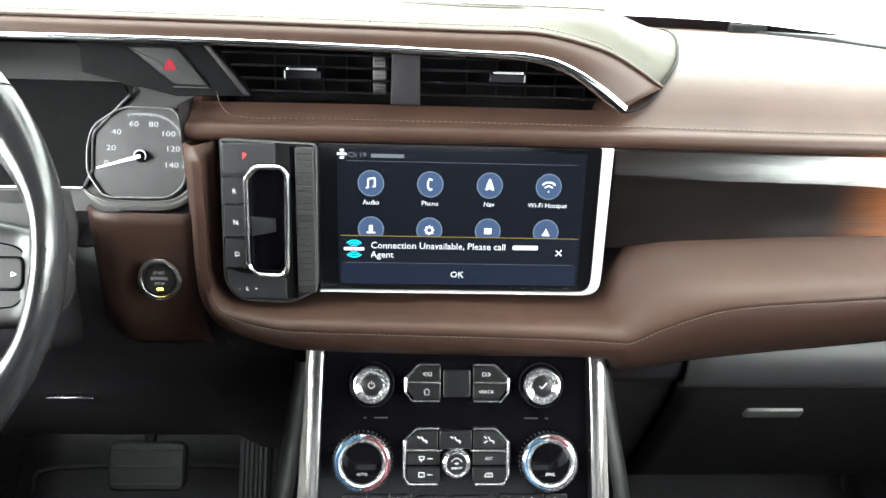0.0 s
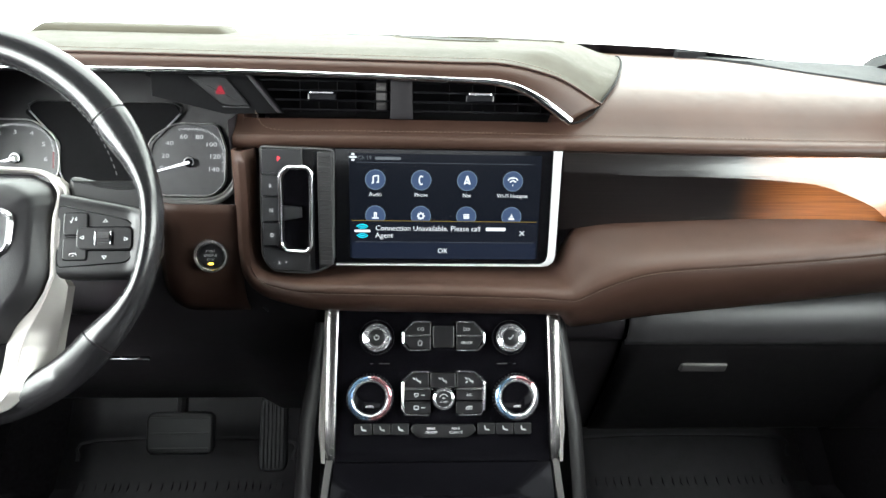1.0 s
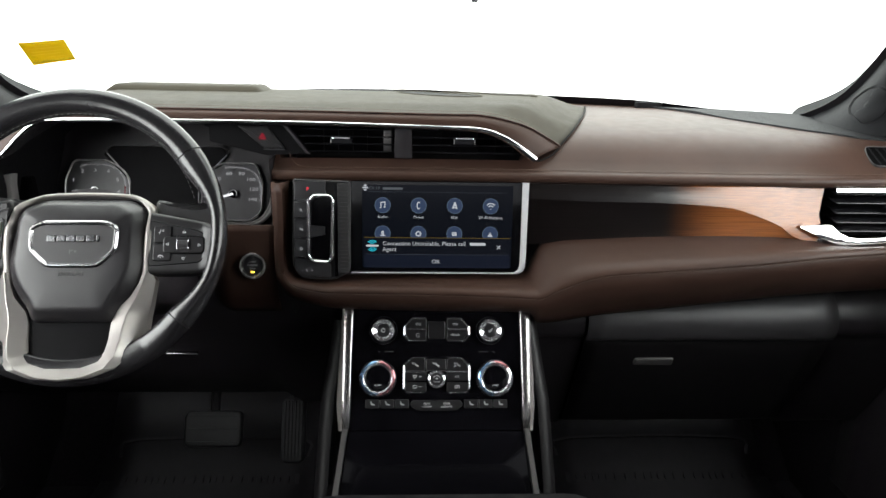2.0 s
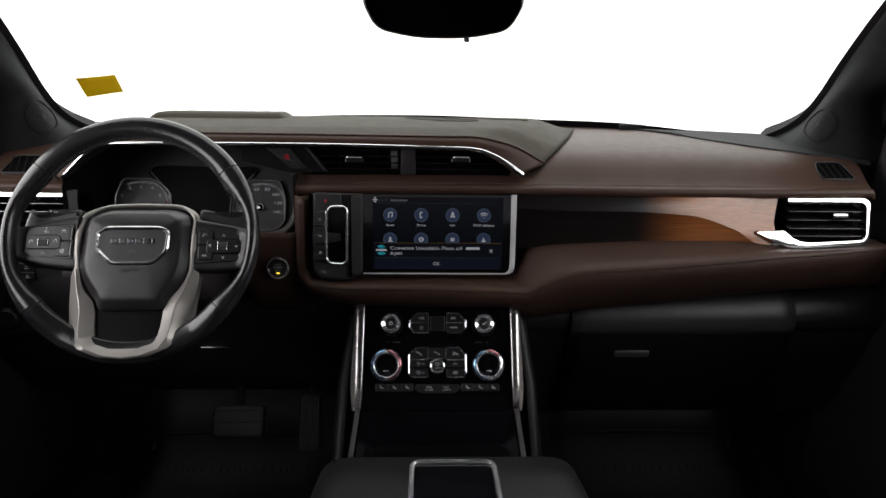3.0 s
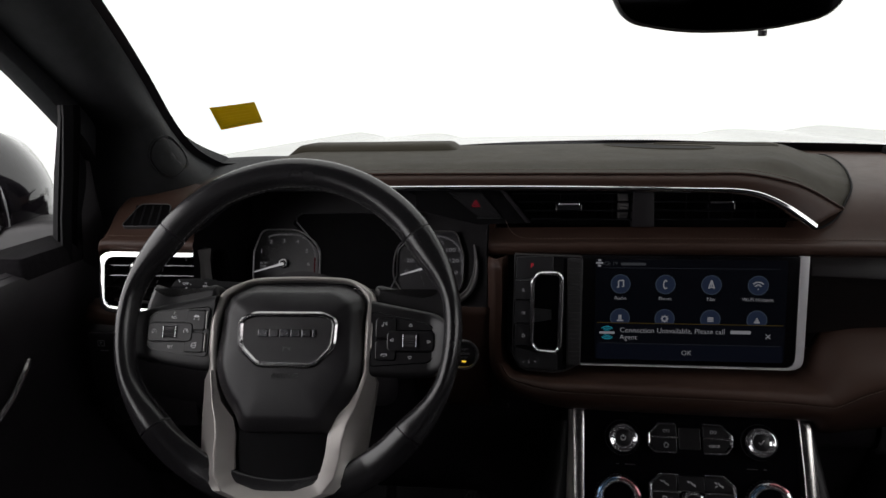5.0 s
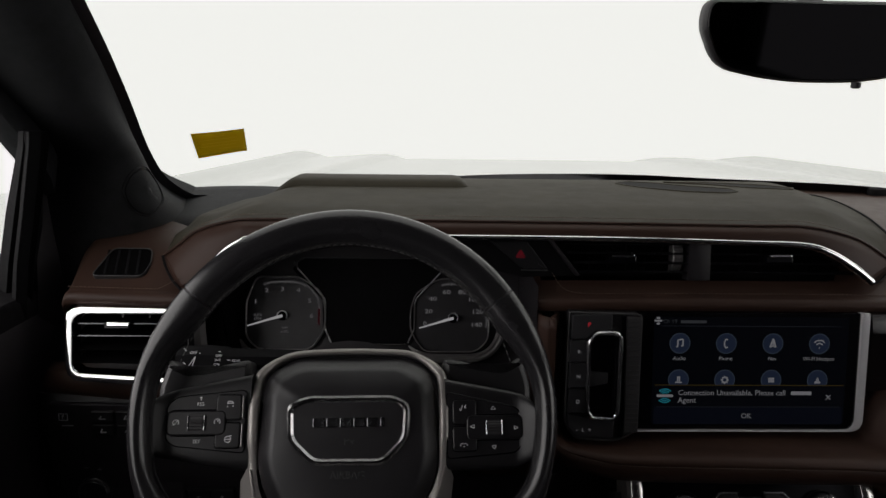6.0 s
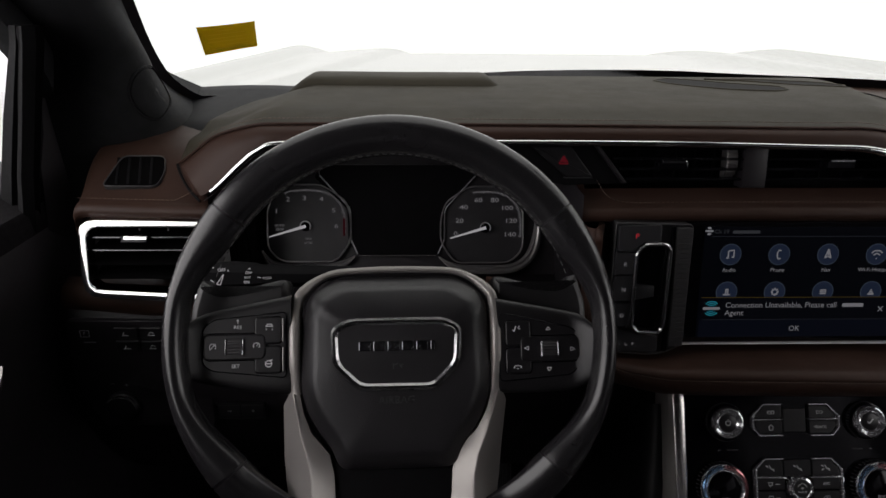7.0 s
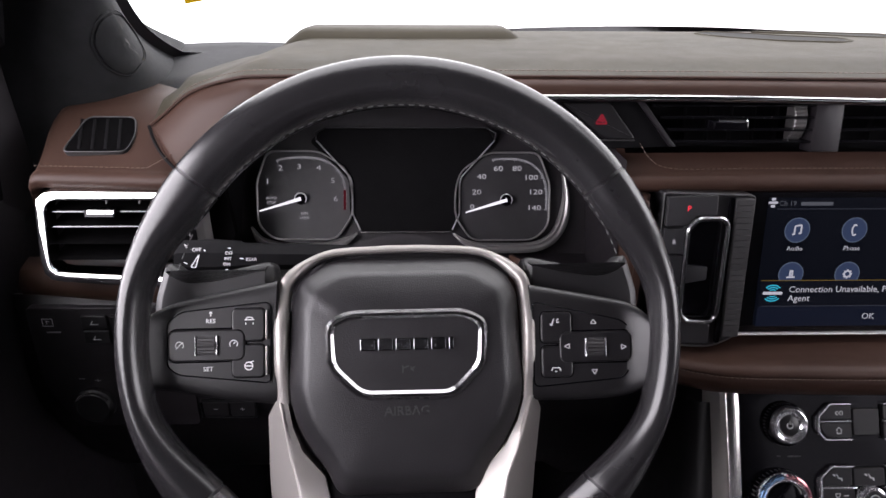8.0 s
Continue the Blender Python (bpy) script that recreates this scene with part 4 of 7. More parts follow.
part("key_lock", lathe([(0.0045, 0.0), (0.0045, 0.002), (0.003, 0.003), (0.0, 0.003)], 16, at(hm, 0.014, 0.021)), SATIN, gb, "small round lock")

# ---- infotainment screen ----
SCR = frame_at((0, 0.5945, 0.69), (0, 0.12, 0.993))
sc = thing("touch_screen", (0, 0.60, 0.62), "wide dark touch screen showing menu icons and a message", "touch screen")
part("glass", prism(rounded([(-0.131, -0.0675), (0.1275, -0.0675), (0.1275, 0.0705), (-0.131, 0.0705)], [0.001, 0.010, 0.002, 0.002]), -0.02, 0.0, 0.001, SCR), S_GLASS, sc, "black screen glass")
part("chrome_edge", ribbon([(-0.130, -0.0694), (0.119, -0.0696), (0.1262, -0.0686), (0.1320, -0.0652), (0.1348, -0.0600), (0.1355, -0.054), (0.1370, 0.0705)], [(-0.130, -0.0682), (0.112, -0.0680), (0.1190, -0.0670), (0.1240, -0.0636), (0.1262, -0.058), (0.1268, -0.052), (0.1275, 0.0705)], -0.012, 0.003, 0.0005, SCR, True), EDGETRIM, sc, "bright chrome edge on two sides")
part("display", prism(rrect(0.227, 0.125, 0.001, 0.0, 0.0025), 0.0, 0.0004, 0, SCR), S_BACK, sc, "lit dark blue display")
Z0 = 0.0005
part("status_line", prism(rrect(0.21, 0.0004, 0.0001, 0.0, 0.0545, 1), Z0, Z0 + 0.0001, 0, SCR), S_LINE, sc)
part("status_text", merged(text("Ch 19", 0.0066, at(SCR, -0.1035, 0.0597, Z0), 0.0001, "LEFT")), S_DIM, sc, "small grey status text")
part("status_bar_name", prism(rrect(0.030, 0.0034, 0.0008, -0.068, 0.0594, 2), Z0, Z0 + 0.0001, 0, SCR), S_DIM, sc, "small grey bar")
part("status_icon", merged(*[prism(q, Z0, Z0 + 0.0001, 0, SCR) for q in (rrect(0.009, 0.0022, 0.0008, -0.109, 0.0605, 2), rrect(0.004, 0.0026, 0.001, -0.109, 0.0637, 3), rrect(0.004, 0.0026, 0.001, -0.109, 0.0572, 3))]), S_WHITE, sc, "small white mark")


def clipped_disc(r, cx, cy, low, z0, z1, m):
    pts = [(cx + r * math.cos(a), max(low, cy + r * math.sin(a))) for a in spread(0, 2 * math.pi * 39 / 40, 40)]
    keep = []
    for p in pts:
        if not keep or (Vector(p) - Vector(keep[-1])).length > 1e-6: keep.append(p)
    return prism(keep, z0, z1, 0, m)


IX, POPTOP = (-0.083, -0.029, 0.0255, 0.080), -0.0146
SIGNS = {0: [((-.0025, -.004), (-.0025, .004)), ((.0035, -.003), (.0035, .005)), ((-.0025, .004), (.0035, .005)), ((-.0045, -.004), (-.002, -.0036)), ((.0015, -.003), (.004, -.0026))],
         1: [((-.0005, .0055), (-.0022, .002)), ((-.0022, .002), (-.0022, -.002)), ((-.0022, -.002), (-.0005, -.0055)), ((-.0005, .0052), (.0018, .004)), ((-.0005, -.0052), (.0018, -.004))],
         2: [((0, .006), (-.0035, -.004)), ((0, .006), (.0035, -.004)), ((-.0035, -.004), (0, -.002)), ((.0035, -.004), (0, -.002)), ((0, .004), (0, -.001))],
         3: [((-.006, .0015), (-.003, .0040)), ((-.003, .0040), (.003, .0040)), ((.003, .0040), (.006, .0015)), ((-.0038, -.001), (0, .0012)), ((0, .0012), (.0038, -.001)), ((-.0006, -.0045), (.0006, -.0045))],
         4: [((-.004, -.003), (.004, -.003)), ((-.001, -.002), (-.001, .004)), ((.001, -.002), (.001, .004)), ((-.0015, .003), (.0015, .003))],
         5: [((.0030 * math.cos(a), .0030 * math.sin(a)), (.0030 * math.cos(a + .55), .0030 * math.sin(a + .55))) for a in spread(0, 5.72, 12)] + [((.0034 * math.cos(a), .0034 * math.sin(a)), (.0046 * math.cos(a), .0046 * math.sin(a))) for a in spread(0, 5.5, 8)],
         6: [((-.0035, .002), (.0035, .002)), ((-.0035, .0), (.0035, .0)), ((-.0035, -.002), (.0035, -.002))],
         7: [((-.0035, -.003), (.0035, -.003)), ((-.0028, -.0018), (.0028, -.0018)), ((-.0018, .0002), (.0018, .0002)), ((-.0008, .0022), (.0008, .0022))]}
NAMES = ("Audio", "Phone", "Nav", "Wi-Fi Hotspot")
for k in range(8):
    cx, cy = IX[k % 4], (0.0343 if k < 4 else -0.0085)
    lowest = -1 if k < 4 else POPTOP
    ic = part("app_icon", clipped_disc(0.0120, cx, cy, lowest, Z0 - 0.0001, Z0, SCR), S_RIMBLUE, sc, "round blue menu icon")
    part("icon_face", clipped_disc(0.0112, cx, cy, lowest, Z0, Z0 + 0.0001, SCR), S_ICON, ic)
    part("icon_sign", strokes(SIGNS[k], 0.0016, at(SCR, cx, cy, Z0 + 0.0003), 0), S_WHITE, ic)
    if k < 4:
        part("icon_caption", text(NAMES[k], 0.0062, at(SCR, cx, 0.0166, Z0), 0.0001), S_WHITE, sc, "white caption")
pop = part("message_box", prism(rrect(0.222, 0.0265, 0.0003, 0.0, POPTOP - 0.0132, 1), Z0 + 0.0002, Z0 + 0.0006, 0, SCR), S_POP, sc, "dark slate message box")
part("ok_button", prism(rrect(0.222, 0.0205, 0.0003, 0.0, -0.0507, 1), Z0 + 0.0002, Z0 + 0.0006, 0, SCR), S_OKBAR, sc, "dark blue button")
part("message_edge", prism(rrect(0.222, 0.0007, 0.0002, 0.0, POPTOP, 1), Z0 + 0.0006, Z0 + 0.0008, 0, SCR), S_YELLOW, pop, "thin yellow line")
part("message_divider", prism(rrect(0.215, 0.0004, 0.0001, 0.0, -0.0404, 1), Z0 + 0.0006, Z0 + 0.0008, 0, SCR), S_LINE, pop)
part("message_text", merged(text("Connection Unavailable, Please call", 0.0089, at(SCR, -0.0832, -0.0238, Z0 + 0.0007), 0.0001, "LEFT"), text("Agent", 0.0089, at(SCR, -0.0832, -0.0327, Z0 + 0.0007), 0.0001, "LEFT")), S_WHITE, pop, "white message text")
part("message_bar", prism(rrect(0.024, 0.0042, 0.001, 0.0615, -0.0239, 2), Z0 + 0.0006, Z0 + 0.0008, 0, SCR), S_WHITE, pop, "white bar")
part("close_cross", strokes([((-.0028, -.0028), (.0028, .0028)), ((-.0028, .0028), (.0028, -.0028))], 0.0011, at(SCR, 0.0935, -0.0285, Z0 + 0.0008), 0), S_WHITE, pop)
part("ok_text", text("OK", 0.0086, at(SCR, -0.002, -0.0513, Z0 + 0.0007), 0.0001), S_WHITE, sc, "white button text")
waves = []
for r in (0.0030, 0.0052, 0.0074):
    for sgn in (1, -1):
        pts = [(-0.0985 + r * 1.15 * math.sin(a), -0.0272 + sgn * (0.0006 + r * math.cos(a))) for a in spread(-0.9, 0.9, 9)]
        waves += list(zip(pts, pts[1:]))
part("radio_waves", strokes(waves, 0.0012, SCR, Z0 + 0.0008), S_CYAN, pop, "cyan arcs")
part("radio_bar", prism(rrect(0.019, 0.0030, 0.0008, -0.0985, -0.0272, 2), Z0 + 0.0008, Z0 + 0.001, 0, SCR), S_WHITE, pop, "small white bar")

# ---- push-button gear selector ----
SHF = frame_at((0, 0.5945 - 0.0119, 0.69 + 0.0014), (0, 0.12, 0.993))
sh = thing("gear_selector", (-0.175, 0.60, 0.61), "black push-button gear selector with a chrome loop", "gear selector")
OUT = [(-0.214, 0.0725), (-0.217, -0.058), (-0.205, -0.0760), (-0.155, -0.0790), (-0.1315, -0.0660), (-0.130, 0.0700)]
part("housing", prism(rounded(OUT, [0.003, 0.012, 0.012, 0.012, 0.008, 0.006]), -0.03, -0.004, 0.002, SHF), BUTTON, sh, "black housing")
part("housing_rim", band(rounded(OUT, [0.003, 0.012, 0.012, 0.012, 0.008, 0.006]), 0.0022, -0.006, -0.0015, 0.0008, SHF), GREYPLASTIC, sh, "thin grey rim")
# ribbed grip beside the loop
part("grip_strip", prism(rrect(0.0165, 0.134, 0.002, -0.1405, 0.0), -0.006, 0.0012, 0.001, SHF), GREYPLASTIC, sh, "grey grip strip")
for i in range(24):
    y0 = -0.066 + i * 0.0055
    part("grip_rib", prism(rrect(0.0155, 0.0052, 0.0006, -0.1405, y0 + 0.003, 2), 0.0, 0.0018 + 0.0002 * (i % 3), 0.0006, SHF), GREYPLASTIC, sh)
part("grip_groove", prism(rrect(0.004, 0.140, 0.001, -0.1515, -0.003), -0.006, -0.0005, 0, SHF), PIANO, sh)


def key(poly, label, sign, x, y, m, dz, mm=DIALPRINT, size=0.0062, owner=None, name="button"):
    b = part(name, prism(rounded(poly, 0.0012, 2), -0.006, dz, 0.001, m), KEYGREY, owner)
    if sign:
        part("sign", text(sign, size, at(m, x, y, dz + 0.0002), 0.0002), mm, b, label)
    return b


key([(-0.2115, 0.069), (-0.166, 0.070), (-0.166, 0.052), (-0.184, 0.0515), (-0.193, 0.0425), (-0.2115, 0.0415)], "red letter", "P", -0.192, 0.058, SHF, 0.003, REDPRINT, size=0.0078, owner=sh)
for yb, yt, s, yy in ((0.0150, 0.0400, "R", 0.0268), (-0.0150, 0.0138, "N", -0.0015), (-0.0440, -0.0162, "D", -0.0307)):
    key([(-0.2125, yt), (-0.1935, yt), (-0.1935, yb), (-0.2140, yb)], "white letter", s, -0.2025, yy, SHF, 0.002, owner=sh)
    part("key_edge", prism(rrect(0.017, 0.0014, 0.0004, -0.203, yb + 0.0006, 1), 0.0015, 0.0028, 0.0003, SHF), DARKMETAL, sh)
key([(-0.213, -0.0455), (-0.160, -0.0545), (-0.160, -0.0740), (-0.203, -0.0725), (-0.213, -0.060)], "white signs", "-   L   +", -0.1945, -0.0640, SHF, 0.0, size=0.0056, owner=sh)
LOOP = rounded([(-0.1945, -0.0415), (-0.1870, -0.0510), (-0.1620, -0.0525), (-0.1555, -0.0450), (-0.1535, 0.0440), (-0.1600, 0.0515), (-0.1840, 0.0510), (-0.1935, 0.0400)], 0.0045, 4)
part("chrome_loop", band(LOOP, 0.0042, -0.004, 0.0065, 0.0014, SHF), LOOPCHROME, sh, "smoky chrome loop")
part("loop_well", prism(inset(ccw(LOOP), 0.005), -0.02, -0.0035, 0, SHF), PIANO, sh, "gloss black finger well")
part("well_bridge", prism([(-0.189, 0.004), (-0.168, 0.002), (-0.168, -0.010), (-0.189, -0.014)], -0.0035, -0.0005, 0.0008, SHF), KEYGREY, sh)
part("chrome_wing", strokes([((-0.2115, 0.0405), (-0.1935, 0.0412)), ((-0.1935, 0.0412), (-0.1850, 0.0500))], 0.0024, SHF, 0.0045), LOOPCHROME, sh)

# ---- climate and audio panel ----
PAN = frame_at((0, 0.554, 0.5374), (0, 0.4472, 0.8944))
cp = thing("control_panel", (0, 0.50, 0.42), "gloss black panel of audio and climate controls", "control panel")
part("panel_face", prism(rounded([(-0.1285, 0.0350), (-0.1285, -0.145), (0.1285, -0.145), (0.1285, 0.0350)], 0.002), -0.02, 0.0, 0.0008, PAN), PIANO, cp, "gloss black face")
for sx in (-1, 1):
    for x, w in ((0.0865, 0.0035), (0.0715, 0.0130)):
        part("small_print", prism(rrect(w, 0.0012, 0.0004, sx * x, -0.0295, 1), -0.0002, 0.0003, 0, PAN), RELIEF, cp, "faint grey print")


def knurl_knob(x, y, ro, ri, h, sign, lower, temp=0):
    k = part("dial", lathe([(ro, 0.0), (ro, h * 0.5), (ro * 0.97, h * 0.58), (ro * 0.9, h * 0.6)], 48, at(PAN, x, y)), PIANO, cp, "black knurled dial")
    part("chrome_ring", lathe(([(ro * 0.96, h * 0.5), (ro * 0.95, h * 0.70), (ro * 0.92, h * 0.78), (ro * 0.80, h * 0.86), (ro * 0.785, h * 1.04), (ro * 0.765, h * 1.09), (ro * 0.74, h * 1.07), (lerp(ri, ro * 0.74, 0.35), h * 0.94), (ri * 1.0, h * 0.86), (ri * 0.98, h * 0.7)] if temp else [(ro * 0.84, h * 0.5), (ro * 0.83, h * 0.95), (ro * 0.80, h * 1.06), (ro * 0.76, h * 1.08), (ro * 0.72, h * 1.04), (lerp(ri, ro * 0.72, 0.45), h * 0.92), (lerp(ri, ro * 0.72, 0.30), h * 0.98), (ri * 1.0, h * 0.90), (ri * 0.98, h * 0.7)]), 48, at(PAN, x, y)), KNOBCHROME, k, "bright stepped chrome ring")
    teeth = []
    for i in range(40):
        a = 2 * math.pi * i / 40
        teeth.append(box(-0.0005, 0.0005, ro - 0.0004, ro + 0.0007, 0.001, h * 0.48, 0.0003, at(PAN, x, y, 0, math.degrees(a))))
    part("knurling", merged(*teeth), GREYPLASTIC, k)["kind"] = "stuff"
    part("cap", lathe([(ri, h * 0.6), (ri, h * 0.86), (ri * 0.92, h * 0.9), (0, h * 0.9)], 40, at(PAN, x, y)), BUTTON if not temp else PIANO, k, "black cap")
    if temp:
        for a0, a1, mm, nm in temp:
            pts = [(x + 0.872 * ro * math.cos(a), y + 0.872 * ro * math.sin(a)) for a in spread(radians(a0), radians(a1), 20)]
            part(nm, sweep([PAN @ Vector((p, q, h * 0.93)) for p, q in pts], [(-0.0019, -0.002), (0.0019, -0.002), (0.0017, 0.0002), (0.0, 0.0012), (-0.0017, 0.0008)], up=PAN.to_3x3() @ Vector((0, 0, 1))), mm, k)
    if sign:
        if isinstance(sign, str):
            part("sign", text(sign, 0.0036, at(PAN, x, y - lower, h * 0.9 + 0.0003), 0.0002), WHITEPRINT, k)
        else:
            part("sign", strokes(sign, 0.0009, at(PAN, x, y, h * 0.9 + 0.0005), 0), WHITEPRINT, k)
    return k


circle = lambda r, a0, a1, n=14: (lambda p: list(zip(p, p[1:])))([(r * math.cos(radians(a)), r * math.sin(radians(a))) for a in spread(a0, a1, n)])
knurl_knob(-0.0805, 0.002, 0.0205, 0.0098, 0.013, circle(0.0028, 120, 420) + [((0, 0.001), (0, 0.0040))], 0)
knurl_knob(0.0805, 0.002, 0.0205, 0.0098, 0.013, [((-.003, .0002), (-.0008, -.0022)), ((-.0008, -.0022), (.0036, .0030))], 0)
knurl_knob(-0.0875, -0.0690, 0.0275, 0.0185, 0.014, "AUTO", 0.010, [(95, 265, BLUERING, "blue_scale"), (-85, 85, REDRING, "red_scale")])
knurl_knob(0.0875, -0.0690, 0.0275, 0.0185, 0.014, "SYNC", 0.010, [(110, 262, BLUERING, "blue_scale"), (40, 92, REDRING, "red_scale")])


def pad_key(poly, name="button", h=0.004, sign=None, x=0, y=0, size=0.0045, lines=None, w=0.0007):
    b = part(name, prism(rounded(poly, 0.0014, 2), -0.001, h, 0.0009, PAN), BUTTON, cp)
    if sign:
        part("sign", text(sign, size, at(PAN, x, y, h + 0.0002), 0.0002), WHITEPRINT, b)
    if lines:
        part("sign", strokes(lines, w, at(PAN, x, y, h + 0.0004), 0), WHITEPRINT, b)
    return b


# upper group of four keys round a blank
for sx in (-1, 1):
    skip = [((-.004 * s, -.002), (-.004 * s, .002)) for s in (1,)] + [((-.003, .002), (0, 0)), ((0, 0), (-.003, -.002)), ((.0005, .002), (.0035, 0)), ((.0035, 0), (.0005, -.002))]
    lines = [tuple((-sx * -1 * px, py) for px, py in seg) for seg in skip] if sx > 0 else [tuple((-px, py) for px, py in seg) for seg in skip]
    pad_key([(sx * 0.0155, 0.0195), (sx * 0.0355, 0.0195), (sx * 0.0465, 0.0085), (sx * 0.0465, 0.0055), (sx * 0.0155, 0.0055)], lines=lines, x=sx * 0.0285, y=0.012)
    if sx < 0:
        pad_key([(sx * 0.0155, 0.0030), (sx * 0.0465, 0.0030), (sx * 0.0465, -0.0030), (sx * 0.040, -0.0120), (sx * 0.0155, -0.0120)], lines=[((-.003, 0), (0, .003)), ((0, .003), (.003, 0)), ((-.002, 0), (-.002, -.003)), ((.002, 0), (.002, -.003)), ((-.002, -.003), (.002, -.003))], x=-0.0285, y=-0.0045)
    else:
        pad_key([(sx * 0.0155, 0.0030), (sx * 0.0465, 0.0030), (sx * 0.0465, -0.0030), (sx * 0.040, -0.0120), (sx * 0.0155, -0.0120)], sign="<BACK", x=0.028, y=-0.0045, size=0.0046)
    part("chrome_side", sweep([PAN @ Vector((sx * a, b, 0.003)) for a, b in ((0.016, 0.0208), (0.0365, 0.0208), (0.0490, 0.0080), (0.0490, -0.0050), (0.0420, -0.0133), (0.016, -0.0133))], [(-0.0008, -0.002), (0.0008, -0.002), (0.0006, 0.0022), (-0.0006, 0.0022)], up=PAN.to_3x3() @ Vector((0, 0, 1))), KNOBCHROME, cp, "bright chrome key border")
    part("chrome_bead", prism(rrect(0.0025, 0.014, 0.001, sx * 0.0488, 0.002), 0.0, 0.0062, 0.001, PAN), KNOBCHROME, cp)
    part("chrome_divider", prism(rrect(0.031, 0.0012, 0.0004, sx * 0.031, 0.0043, 1), 0.0, 0.0050, 0.0004, PAN), KNOBCHROME, cp)
part("blank_key", prism(rrect(0.026, 0.026, 0.002, 0, 0.003), -0.001, 0.0022, 0.001, PAN), BUTTON, cp)
# lower group of climate keys
for x0, x1, ln in ((-0.0465, -0.0175, 0), (-0.0160, 0.0145, 1), (0.0160, 0.0465, 2)):
    cut = 0.010
    poly = [(x0, -0.0575), (x1, -0.0575), (x1, -0.0405 if x1 < 0.04 else -0.0405 - cut), (x1 - (cut if x1 > 0.04 else 0), -0.0405), (x0 + (cut if x0 < -0.04 else 0), -0.0405), (x0, -0.0405 - (cut if x0 < -0.04 else 0))]
    poly = [p for i, p in enumerate(poly) if p != poly[i - 1]]
    seat_lines = [((-.001, .003), (.001, -.001)), ((.001, -.001), (.004, -.001)), ((.004, -.001), (.004, -.0035)), ((-.005, .003), (-.0025, .001)), ((-.0025, .001), (-.0035, .0028)) if ln != 2 else ((-.005, -.003), (-.002, -.001))]
    pad_key(poly, lines=seat_lines, x=(x0 + x1) / 2, y=-0.0490, w=0.0011)
for x0, x1, y0, y1, s, ln in ((-0.0465, -0.0155, -0.0725, -0.0605, None, 1), (-0.0465, -0.0155, -0.0880, -0.0745, None, 2), (0.0155, 0.0465, -0.0725, -0.0605, "A/C", 0), (0.0155, 0.0465, -0.0880, -0.0745, None, 3)):
    icon = {0: None, 1: [((-.004, .002), (.001, .002)), ((.001, .002), (.0002, -.001)), ((.0002, -.001), (-.0032, -.001)), ((-.0032, -.001), (-.004, .002)), ((-.002, -.001), (-.002, -.003)), ((.004, .0), (.009, .0))],
            2: [((-.004, .002), (.001, .002)), ((.001, .002), (.001, -.002)), ((.001, -.002), (-.004, -.002)), ((-.004, -.002), (-.004, .002)), ((-.0015, -.001), (-.0015, -.003)), ((.004, .0), (.009, .0))],
            3: [((-.004, -.001), (-.002, .0015)), ((-.002, .0015), (.003, .0015)), ((.003, .0015), (.003, -.0018)), ((.003, -.0018), (-.004, -.0018)), ((-.004, -.0018), (-.004, -.001)), ((-.001, 0), (.001, 0))]}[ln]
    pad_key([(x0, y0), (x1, y0), (x1, y1), (x0, y1)], sign=s, lines=icon, x=(x0 + x1) / 2, y=(y0 + y1) / 2, size=0.0045)
for sx in (-1, 1):
    part("chrome_side", sweep([PAN @ Vector((sx * a, b, 0.003)) for a, b in ((0.016, -0.0388), (0.0375, -0.0388), (0.0490, -0.0500), (0.0490, -0.0830), (0.0440, -0.0898), (0.018, -0.0898))], [(-0.0008, -0.002), (0.0008, -0.002), (0.0006, 0.0022), (-0.0006, 0.0022)], up=PAN.to_3x3() @ Vector((0, 0, 1))), KNOBCHROME, cp, "bright chrome key border")
    part("chrome_bead", prism(rrect(0.0028, 0.034, 0.001, sx * 0.0488, -0.067), 0.0, 0.0062, 0.001, PAN), KNOBCHROME, cp)
    part("chrome_divider", prism(rrect(0.034, 0.0013, 0.0004, sx * 0.0300, -0.0590, 1), 0.0, 0.0050, 0.0004, PAN), KNOBCHROME, cp)
fan = part("fan_dial", lathe([(0.0135, 0), (0.0135, 0.006), (0.0125, 0.010), (0.0105, 0.011), (0.0092, 0.0098), (0.0088, 0.009)], 40, at(PAN, 0, -0.0705)), KNOBCHROME, cp, "chrome fan dial")
part("cap", lathe([(0.0090, 0.006), (0.0090, 0.0098), (0.0, 0.0100)], 32, at(PAN, 0, -0.0705)), BUTTON, fan)
part("sign", merged(text("ON/OFF", 0.0028, at(PAN, 0, -0.0740, 0.0102), 0.0002), strokes([((-.002, .0005), (.002, .0005)), ((0, -.001), (0, .002))] + circle(0.0052, 20, 160, 8), 0.0007, at(PAN, 0, -0.0700, 0.0104), 0)), WHITEPRINT, fan)
# bottom row of seat-heating keys
for i, x in enumerate((-0.0955, -0.0735, -0.0515, 0.0515, 0.0735, 0.0955)):
    pad_key([(x - 0.0103, -0.1000), (x + 0.0103, -0.1000), (x + 0.0103, -0.1130), (x - 0.0103, -0.1130)], name="seat_button", h=0.003, lines=[((-.002, .003), (-.001, -.001)), ((-.001, -.001), (.003, -.001)), ((.003, -.001), (.003, -.0025)), ((-.0025, .003), (-.0015, .003))], x=x, y=-0.1062, w=0.0014)
part("rear_keys", prism(rounded([(-0.036, -0.101), (0.036, -0.101), (0.040, -0.108), (0.030, -0.1165), (-0.030, -0.1165), (-0.040, -0.108)], 0.004), -0.001, 0.003, 0.001, PAN), BUTTON, cp, "double rear climate key")
